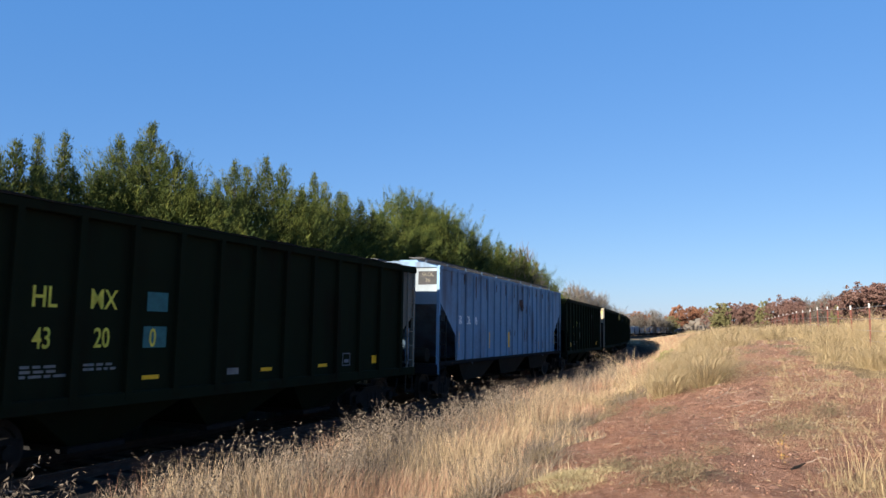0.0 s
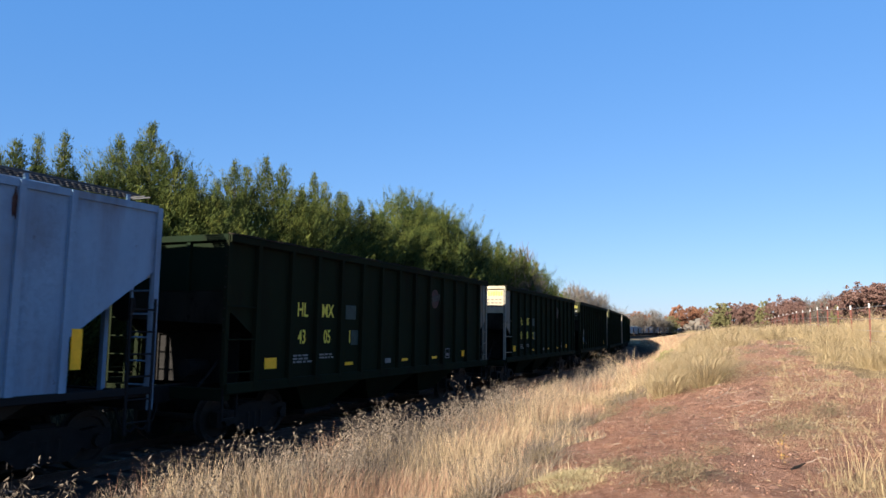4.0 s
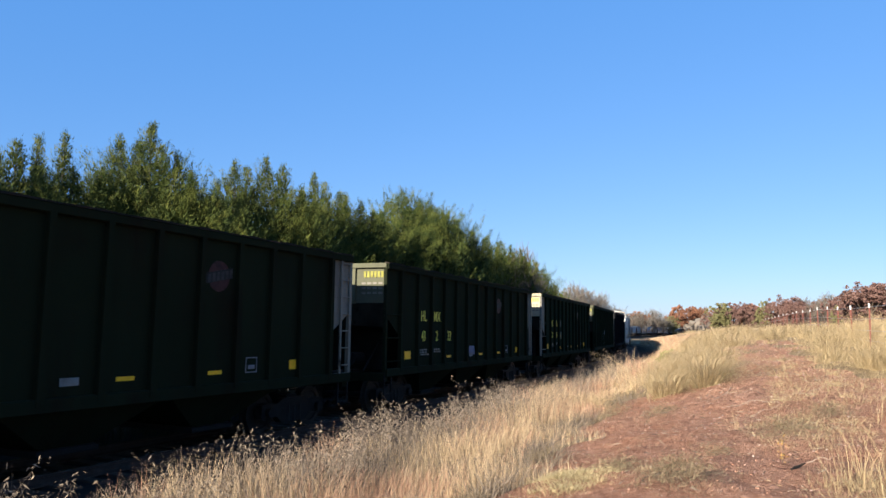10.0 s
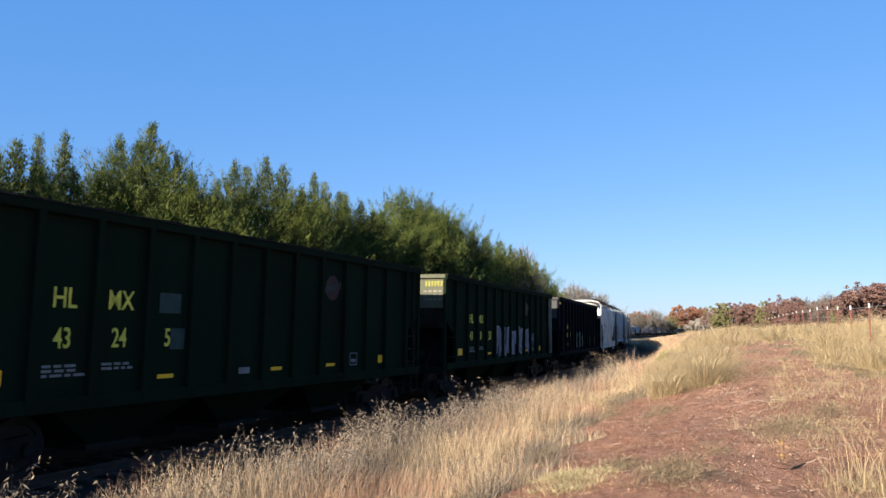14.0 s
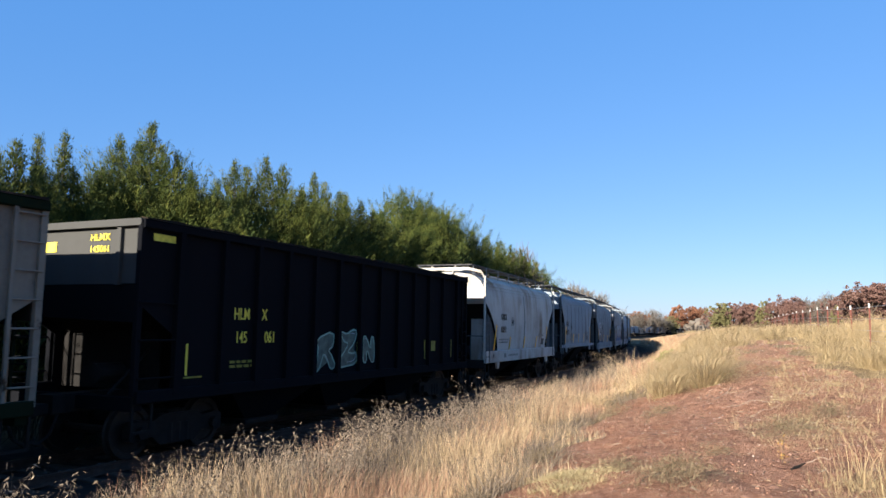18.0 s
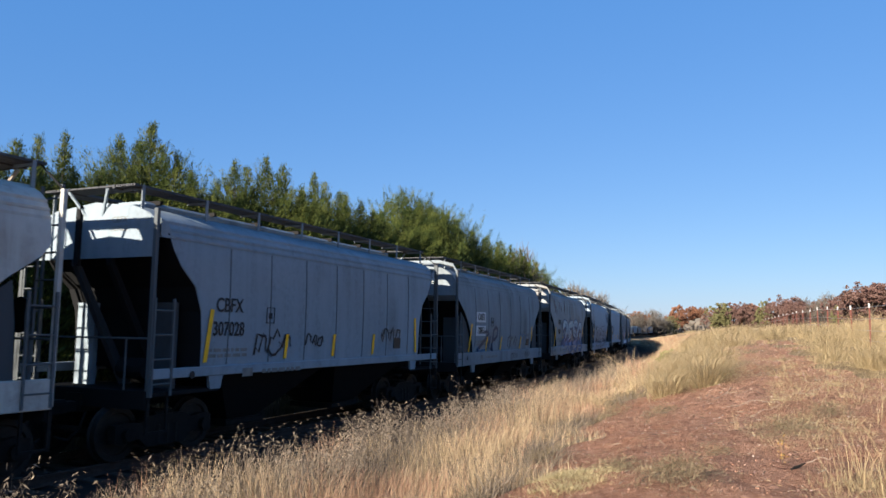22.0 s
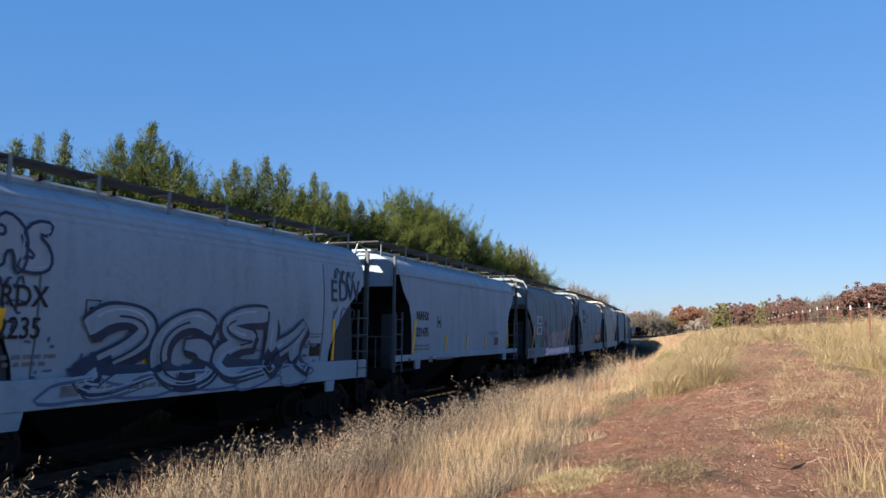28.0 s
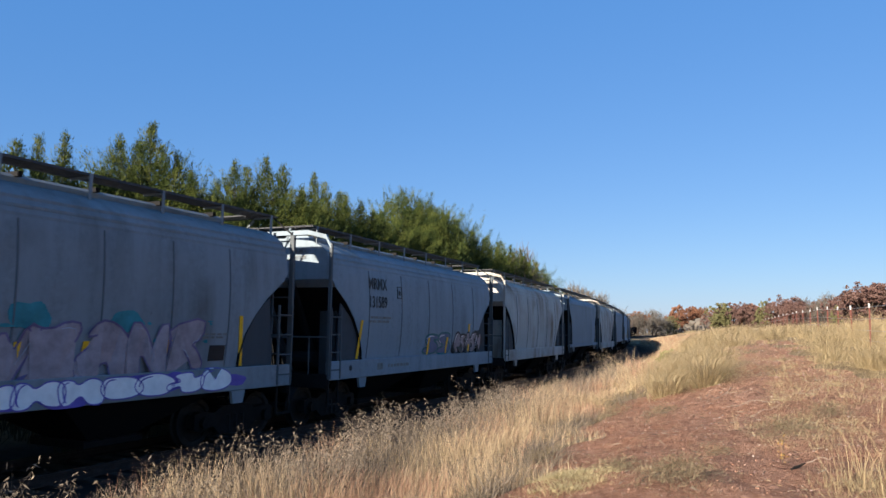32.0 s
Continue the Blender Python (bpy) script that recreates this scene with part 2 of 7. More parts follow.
M_COOL = paint("cool_light_grey_paint", (0.265, 0.318, 0.365), 0.05, 0.45, rust_colour=(0.12, 0.115, 0.10), streak=0.35)
M_GREY = paint("light_grey_paint", (0.215, 0.255, 0.285), 0.05, 0.5, rust_colour=(0.10, 0.10, 0.095), streak=0.5)
M_DOVE = paint("dove_grey_paint", (0.195, 0.222, 0.240), 0.08, 0.5, rust_colour=(0.075, 0.075, 0.07), streak=0.7)
M_PALE = paint("stained_white_paint", (0.41, 0.40, 0.37), 0.35, 0.5, rust_colour=(0.16, 0.10, 0.055), streak=0.95)
M_TAN = paint("stained_grey_paint", (0.245, 0.26, 0.265), 0.25, 0.5, rust_colour=(0.15, 0.10, 0.065), streak=0.8)
M_BLUE = paint("pale_blue_grey_paint", (0.155, 0.248, 0.35), 0.45, 0.45, rust_colour=(0.075, 0.048, 0.042), streak=0.75)
M_TANBAY = paint("dark_tan_bay_paint", (0.028, 0.024, 0.019), 0.6, 0.7, 0.8, rust_colour=(0.02, 0.016, 0.012), streak=0.8)
M_RAILING = paint("shade_grey_railing_paint", (0.085, 0.092, 0.096), 0.2, 0.4)
M_SEAM = paint("grimy_weld_paint", (0.105, 0.118, 0.128), 0.3, 0.3)
# near-black in place of shade on slopes, platforms and bays; also dark metal
M_BAY = paint("dark_metal_and_shade_paint", (0.014, 0.014, 0.0145), 0.3, 0.6, 0.7)
M_YELLOW = plain("yellow_marking", (0.82, 0.42, 0.02), 0.5, vary=0.12)
M_YTEXT = plain("faded_yellow_lettering", (0.62, 0.52, 0.07), 0.6, vary=0.3)
M_WHITE = plain("white_marking", (0.75, 0.75, 0.75), 0.5, vary=0.1)
M_PLATE = plain("worn_white_plate", (0.46, 0.48, 0.50), 0.6, vary=0.15)
M_INK = plain("black_lettering", (0.02, 0.02, 0.022), 0.5, vary=0.2)
M_DULL = plain("faint_stencil", (0.16, 0.16, 0.15), 0.6, vary=0.3)
M_TEAL = plain("teal_patch", (0.03, 0.12, 0.12), 0.5)

# ---- ground ----
def lines(lo, hi, step, reach, grow=1.16, fine=(0, 0), tight=.13):
    vals, v, d = [*np.arange(lo, fine[0], step), *np.arange(fine[0], fine[1], tight), *np.arange(fine[1], hi, step)], hi, step
    while v < reach:
        vals.append(v)
        d *= grow
        v += d
    v, d = lo, step
    while v > -reach:
        d *= grow
        v -= d
        vals.insert(0, v)
    return np.array(vals)


def build_ground():
    gx, gy = lines(-22, 34, 0.5, 2600, fine=(-2, 12)), lines(-6, 70, 0.5, 2600, fine=(4, 25))
    xx, yy = np.meshgrid(gx, gy, indexing="ij")
    x, y = xx.ravel(), yy.ravel()
    z = ground_z(x, y)
    n, m = len(gx), len(gy)
    i, j = np.meshgrid(np.arange(n - 1), np.arange(m - 1), indexing="ij")
    a = (i * m + j).ravel()
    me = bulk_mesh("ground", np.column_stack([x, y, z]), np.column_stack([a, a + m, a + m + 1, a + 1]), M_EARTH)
    s, q = along(x, y)
    cover = 1 - bare(s, q)
    me.attributes.new("cover", "FLOAT", "POINT").data.foreach_set("value", cover.astype(np.float32))
    # strip along the track painted dark as if the train shaded it
    verge_shade = smooth((4.2 - q) / 1.6) * smooth((q + 9) / 3)
    me.attributes.new("verge_shade", "FLOAT", "POINT").data.foreach_set("value", verge_shade.astype(np.float32))
    me.polygons.foreach_set("use_smooth", np.ones(len(me.polygons), bool))
    return tagged(new("ground", me), "red clay ground with straw litter and shade-dark verge beside the track", "ground", kind="structure")


def bare(s, q):
    """1 where the clay lies open, 0 under the grass."""
    s, q = np.asarray(s, float), np.asarray(q, float)
    lo = np.interp(s, [-6, 2, 6, 9, 12, 14, 17, 25], [6.6, 6.2, 5.3, 5.5, 5.7, 6.5, 7.8, 9.0])
    hi = np.interp(s, [6, 9, 11, 14, 18, 25], [22, 14, 11.6, 10.9, 10.6, 10.2])
    wob = 0.45 * np.sin(1.9 * s + 1.1 * q) + 0.35 * np.sin(3.7 * s - 2.3 * q) + 0.25 * np.sin(0.8 * s + 2.9 * q)
    return smooth((q - lo + wob) / 0.7) * smooth((hi - q + wob) / 0.9) * smooth((26 - s) / 6)


build_ground()


def sweep(section, s_values, z_off=0.0, base=True):
    rings = []
    for s in s_values:
        z = float(rail_z(s)) * base + z_off
        ring = []
        for q, dz in section:
            x, y = at(s, q)
            ring.append((float(x), float(y), z + dz))
        rings.append(ring)
    return rings


CENTRE = -1.6
STEPS = list(np.arange(-130, 60, 2.0)) + list(np.arange(60, 560, 5.0))


def build_track():
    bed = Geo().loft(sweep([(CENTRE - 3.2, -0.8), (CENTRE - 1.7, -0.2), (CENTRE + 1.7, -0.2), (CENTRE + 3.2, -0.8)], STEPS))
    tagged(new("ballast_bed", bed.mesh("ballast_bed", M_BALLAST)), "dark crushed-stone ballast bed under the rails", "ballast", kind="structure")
    track = tagged(new("railway_track"), "single curved railway track of steel rails on dark ties", "track", kind="structure")
    for side in (-1, 1):
        c = CENTRE + side * 0.755
        sec = [(c - .075, -.172), (c + .075, -.172), (c + .075, -.16), (c + .012, -.13), (c + .012, -.045), (c + .037, -.035), (c + .037, -.004),
               (c + .025, 0), (c - .025, 0), (c - .037, -.004), (c - .037, -.035), (c - .012, -.045), (c - .012, -.13), (c - .075, -.16)]
        rail = part("rail", Geo().loft(sweep(sec, STEPS)), M_RUSTY, track)
        part("rail_head", Geo().loft(sweep([(c - .024, .0005), (c + .024, .0005), (c + .024, .0025), (c - .024, .0025)], STEPS)), M_RAIL, rail)
    return track


track = build_track()

# ---- rolling stock ----
HALF = 1.58


def flat_text(body, size, material, name="lettering", swell=0.010):
    cu = bpy.data.curves.new(name, "FONT")
    cu.body, cu.size, cu.align_x, cu.align_y = body, size, "CENTER", "CENTER"
    cu.extrude, cu.resolution_u, cu.offset = 0.003, 3, size * swell
    ob = bpy.data.objects.new(name, cu)
    me = bpy.data.meshes.new_from_object(ob)
    bpy.data.objects.remove(ob)
    me.materials.clear()
    me.materials.append(material)
    me.name = name
    return me


def side_text(car, body, x, z, size, material, y=None, wide=1.0, name="lettering", label=""):
    me = flat_text(body, size, material, name)
    y = car["side"] + 0.006 if y is None else y
    me.transform(Matrix(((-wide, 0, 0, x), (0, 0, 1, y), (0, 1, 0, z), (0, 0, 0, 1))))
    return part(name, me, None, car, label)


def end_text(car, body, y, z, size, material, x):
    me = flat_text(body, size, material)
    me.transform(Matrix(((0, 0, 1, x), (1, 0, 0, y), (0, 1, 0, z), (0, 0, 0, 1))))
    return part("lettering", me, None, car)


def side_plate(car, name, x0, x1, z0, z1, material, y=None, lean=0.0, label=""):
    y = car["side"] if y is None else y
    g = Geo().plate([(x0, z0), (x1, z0), (x1 + lean, z1), (x0 + lean, z1)], 1, y + 0.001, y + 0.007)
    return part(name, g, material, car, label)


def stencil_bars(car, x, z, width, rows, height, material, y=None):
    """Rows of small stencilled print that cannot be read."""
    y = car["side"] if y is None else y
    rng = random.Random(int(x * 100) + rows)
    g = Geo()
    for r in range(rows):
        u, z1 = x, z - r * height * 1.7
        while u > x - width:
            w = rng.uniform(0.06, 0.22)
            g.box(u - w, u, y + 0.001, y + 0.006, z1 - height, z1)
            u -= w + 0.05
    return tagged(part("stencil", g, material, car), kind="stuff")


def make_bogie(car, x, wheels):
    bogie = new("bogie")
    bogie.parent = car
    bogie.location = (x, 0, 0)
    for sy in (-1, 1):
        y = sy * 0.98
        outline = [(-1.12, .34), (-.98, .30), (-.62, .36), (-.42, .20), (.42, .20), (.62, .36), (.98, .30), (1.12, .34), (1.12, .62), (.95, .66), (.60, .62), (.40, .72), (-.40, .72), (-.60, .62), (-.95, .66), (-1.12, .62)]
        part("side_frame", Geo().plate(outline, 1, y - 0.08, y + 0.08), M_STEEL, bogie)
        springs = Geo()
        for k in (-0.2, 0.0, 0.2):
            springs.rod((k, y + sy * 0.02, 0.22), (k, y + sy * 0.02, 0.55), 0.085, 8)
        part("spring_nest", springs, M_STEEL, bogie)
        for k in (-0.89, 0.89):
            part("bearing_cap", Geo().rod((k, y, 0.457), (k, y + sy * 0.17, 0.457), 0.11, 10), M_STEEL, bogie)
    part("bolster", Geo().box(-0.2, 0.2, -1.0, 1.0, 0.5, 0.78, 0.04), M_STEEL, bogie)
    for k in (-0.89, 0.89):
        ws = new("wheelset", wheels)
        ws.parent = bogie
        ws.location = (k, 0, 0.457)


def wheel_mesh():
    g = Geo()
    g.rod((0, -1.05, 0), (0, 1.05, 0), 0.075, 10)
    for sy in (-1, 1):
        rings = []
        for y, r in ((.835, .36), (.835, .45), (.74, .457), (.715, .485), (.70, .485), (.695, .40), (.75, .36), (.76, .14), (.72, .10), (.86, .10), (.86, .15), (.80, .17), (.80, .34)):
            rings.append([(r * math.cos(a * math.tau / 28), sy * y, r * math.sin(a * math.tau / 28)) for a in range(28)])
        g.loft(rings + [rings[0]], caps=False)
    return g.mesh("wheelset", M_WHEEL)


WHEELS = wheel_mesh()


def ladder(car, name, a, b, across, z0, z1, rungs, material, r=0.016):
    """Two stiles at plan places a and b with rungs between them."""
    g = Geo()
    for p in (a, b):
        g.box(p[0] - .02, p[0] + .02, p[1] - .02, p[1] + .02, z0, z1)
    for k in range(rungs):
        z = z0 + (k + 0.5) * (z1 - z0) / rungs
        g.rod((*a, z), (*b, z), r, 5)
    return part(name, g, material, car)


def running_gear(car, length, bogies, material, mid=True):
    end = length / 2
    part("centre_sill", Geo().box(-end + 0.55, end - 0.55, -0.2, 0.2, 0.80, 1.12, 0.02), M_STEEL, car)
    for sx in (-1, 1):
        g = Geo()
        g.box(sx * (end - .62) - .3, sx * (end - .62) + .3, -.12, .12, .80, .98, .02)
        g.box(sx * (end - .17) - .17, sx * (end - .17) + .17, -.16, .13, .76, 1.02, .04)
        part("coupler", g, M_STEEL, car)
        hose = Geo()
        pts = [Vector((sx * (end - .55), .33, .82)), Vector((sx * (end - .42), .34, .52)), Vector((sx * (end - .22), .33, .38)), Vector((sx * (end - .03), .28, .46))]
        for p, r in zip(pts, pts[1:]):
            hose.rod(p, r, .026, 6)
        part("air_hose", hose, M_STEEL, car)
    for x in bogies:
        make_bogie(car, x, WHEELS)


def open_hopper(top_material, ends_material, panel_material, label, black=False, rear=None):
    """A ribbed open-top hopper car, 16.15 m over the couplers, its middle at the origin, its front towards +x."""
    L, top, sill = 16.15, 3.99, 1.12
    e = 7.1
    car = new("open_hopper_car")
    car["half"] = e
    car["side"] = HALF - 0.10
    rear = panel_material if rear is None else rear
    y = HALF - 0.10
    first, last = e - .85, -e + .85
    ribs = [first] + [e - 2.0 - 1.02 * k for k in range(11)] + [last]
    for sy in (-1, 1):
        yy = sy * y
        lo, hi = min(yy, yy - sy * .03), max(yy, yy - sy * .03)
        part("side_sheet", Geo().plate([(last, sill), (first, sill), (first, top), (last, top)], 1, lo, hi), top_material, car)
        for sx in (-1, 1):
            o = [(sx * first, 2.08), (sx * e, 2.62), (sx * e, top), (sx * first, top)]
            part("end_panel", Geo().plate(o, 1, lo + .004, hi - .004), panel_material if sx > 0 else rear, car)
        for x in ribs:
            g = Geo().plate([(x - .07, sill - .02), (x + .07, sill - .02), (x + .055, top - .1), (x - .055, top - .1)], 1, min(yy, yy + sy * .10), max(yy, yy + sy * .10))
            part("rib", g, top_material, car)
        part("top_chord", Geo().box(-e - .03, e + .03, yy - .06 + sy * .03, yy + .06 + sy * .03, top - .13, top + .02, .015), top_material, car)
        part("chord_cap", Geo().loft([[(x, yy - .07 + sy * .03, top + .021), (x, yy + .07 + sy * .03, top + .021), (x, yy + .06 + sy * .03, top + .05 + .012 * math.sin(x * 5.1)), (x, yy - .06 + sy * .03, top + .05 + .012 * math.sin(x * 3.7))] for x in np.linspace(-e, e, 40)]), M_CHORD, car)
        part("side_sill", Geo().box(-e, e, yy - .05 + sy * .02, yy + .07 + sy * .02, sill - .12, sill + .09, .015), top_material, car)
        for sx in (-1, 1):
            part("corner_post", Geo().box(sx * e - .05, sx * e + .05, yy - .045, yy + .045, sill, top), panel_material if sx > 0 else rear, car)
            paint_here = panel_material if sx > 0 else rear
            for k in range(3 if sx > 0 else 7):
                z = sill + .28 + k * (0.62 if sx > 0 else 0.40)
                part("grab_iron", Geo().rod((sx * e, yy + sy * .06, z), (sx * (e - (.44 if sx < 0 else .85)), yy + sy * .06, z), .017, 5), paint_here, car)
            if sx < 0:
                part("ladder_stile", Geo().box(sx * (e - .44) - .028, sx * (e - .44) + .028, yy + sy * .06 - .02, yy + sy * .06 + .02, sill - .1, top - .1), paint_here, car)
                part("end_footing", Geo().box(sx * (e - .45) - .45, sx * (e - .45) + .45, yy - .03, yy + .05, sill - .02, sill + .09), paint_here, car)
            part("step", Geo().box(sx * (e - .2) - .2, sx * (e - .2) + .2, yy - .02, yy + .02, .52, .56).box(sx * e - .02, sx * e + .02, yy - .02, yy + .02, .52, sill).box(sx * (e - .4) - .02, sx * (e - .4) + .02, yy - .02, yy + .02, .52, sill), M_STEEL, car)
    for sx in (-1, 1):
        x = sx * (e - .05)
        part("end_sheet", Geo().plate([(-y + .01, 2.95), (y - .01, 2.95), (y - .01, top - .02), (-y + .01, top - .02)], 0, min(x, x - sx * .03), max(x, x - sx * .03)), ends_material, car)
        slope = [(sx * (e - .05), 2.95), (sx * 4.7, sill - .1), (sx * 4.65, sill - .05), (sx * (e - .09), 2.99)]
        # near-black slope sheet stands for shade; apron carries soot stains and that shade
        part("slope_sheet", Geo().plate(slope, 1, -y + .02, y - .02), M_STEEL, car)
        part("end_apron", Geo().plate([(-y + .02, 2.42), (y - .02, 2.30), (y - .02, 2.95), (-y + .02, 2.95)], 0, min(x - sx * .01, x - sx * .03), max(x - sx * .01, x - sx * .03)), M_SOOT if not black else M_BLACK, car)
        part("bulkhead", Geo().plate([(-y + .03, sill), (y - .5, sill), (y - .5, 2.6), (-y + .03, 2.6)], 0, sx * (e - 1.05) - .02, sx * (e - 1.05) + .02), M_STEEL, car)
        for yy in ([-0.45, 0.5] if not black else [0.98]):
            part("end_post", Geo().box(min(x, x + sx * .07), max(x, x + sx * .07), yy - .045, yy + .045, 2.93, top - .1), ends_material, car)
        part("end_chord", Geo().box(sx * e - .06, sx * e + .06, -y - .02, y + .02, top - .09, top + .03, .01), ends_material, car)
        if not black:
            bolts = Geo()
            for k in range(9):
                bolts.rod((sx * (e + .05), y - .005, 2.2 + k * .2), (sx * (e + .07), y - .005, 2.2 + k * .2), .018, 6)
            tagged(part("rivet_row", bolts, M_CHORD, car), "row of small rusty rivets", kind="stuff")
        part("end_sill", Geo().box(sx * (e - .1) - .1, sx * (e - .1) + .1, -y, y, .88, 1.10, .01), top_material, car)
        ladder(car, "end_ladder", (sx * (e + .05), -sx * (y - .1)), (sx * (e + .05), -sx * (y - .55)), 0, 1.15, 3.7, 7, panel_material)
    for x0 in (-4.75, -1.6, 1.45):
        sec = [[(x0, -y + .03, sill), (x0 + 3.3, -y + .03, sill), (x0 + 3.3, y - .03, sill), (x0, y - .03, sill)],
               [(x0 + 1.2, -.9, .38), (x0 + 2.1, -.9, .38), (x0 + 2.1, .9, .38), (x0 + 1.2, .9, .38)]]
        part("hopper_bay", Geo().loft(sec), top_material, car)
        part("discharge_gate", Geo().box(x0 + 1.1, x0 + 2.2, -1.0, 1.0, .28, .38, .01), M_STEEL, car)
    # brake gear on the front platform
    part("brake_cylinder", Geo().rod((e - .75, .35, 1.45), (e - .2, .35, 1.45), .17, 12), M_STEEL, car)
    part("air_reservoir", Geo().rod((-e + .55, .2, 1.5), (-e + .55, 1.0, 1.5), .2, 12), M_STEEL, car)
    part("hand_brake_wheel", Geo().rod((-e - .10, .7, 2.5), (-e - .06, .7, 2.5), .26, 16), M_STEEL, car)
    for sx in (-1, 1):
        part("slope_brace", Geo().rod((sx * (e - .15), .75, 1.1), (sx * (e - 1.3), .75, 2.1), .03, 6), M_STEEL, car)
    running_gear(car, L, (-5.6, 5.6), top_material)
    return tagged(car, label, "hopper car", "freight train cars")


def marks_open(car, left, right, digits, ahead=0.0):
    """Lettering and reflectors of an open hopper; the digits stand panel by panel."""
    e = 7.1
    c = [e - 1.42] + [e - 2.51 - 1.02 * k for k in range(10)]
    side_text(car, left, c[1] + ahead, 2.64, 0.43, M_YTEXT, wide=0.80)
    side_text(car, right, c[2] + ahead, 2.64, 0.43, M_YTEXT, wide=0.80)
    for k, d in enumerate(digits):
        if d:
            side_text(car, d, c[1 + k] + ahead, 2.05, 0.43, M_YTEXT, wide=0.70)
    side_plate(car, "yellow_reflector", c[0] - .2, c[0] + .2, 1.42, 1.64, M_YELLOW)
    for k in (3, 6, 8):
        side_plate(car, "yellow_reflector", c[k] - .18, c[k] + .18, 1.38, 1.45, M_YELLOW)
    side_plate(car, "yellow_reflector", c[10] - .53, c[10] - .21, 1.38, 1.58, M_YELLOW)
    side_plate(car, "data_panel", c[5] - .16, c[5] + .16, 1.36, 1.48, M_DULL)
    stencil_bars(car, c[1] + .3, 1.68, .55, 3, .04, M_DULL)
    stencil_bars(car, c[2] + .3, 1.68, .55, 2, .04, M_DULL)
    x, z = c[9], 1.52
    part("stencil_frame", Geo().box(x - .17, x + .17, car["side"], car["side"] + .006, z - .15, z - .13).box(x - .17, x + .17, car["side"], car["side"] + .006, z + .13, z + .15)
         .box(x - .17, x - .15, car["side"], car["side"] + .006, z - .13, z + .13).box(x + .15, x + .17, car["side"], car["side"] + .006, z - .13, z + .13).box(x - .1, x + .1, car["side"], car["side"] + .006, z - .08, z), M_CHALK, car)



def bulge(z, deep):
    """How far a hopper's bowed side stands back at height z."""
    return -deep * ((np.clip(z, 1.5, 3.78) - 2.7) / 1.2) ** 2


def bow_marks(car):
    """Lays lettering and sprayed paint on to the bowed side."""
    deep = car["deep"]
    for o in car.children_recursive:
        if o.type == "MESH" and o.name.split(".")[0] in ("lettering", "number_plate", "yellow_strip", "stencil", "stencil_frame", "data_panel", "graffiti_letter", "outline", "highlight", "graffiti_cloud", "graffiti_tag", "graffiti_loop", "rust_streak", "drop_shade", "lower_fill", "spray_flecks"):
            for v in o.data.vertices:
                if v.co.y > 1.5 and v.co.z > 1.5:
                    v.co.y += float(bulge(v.co.z, deep))


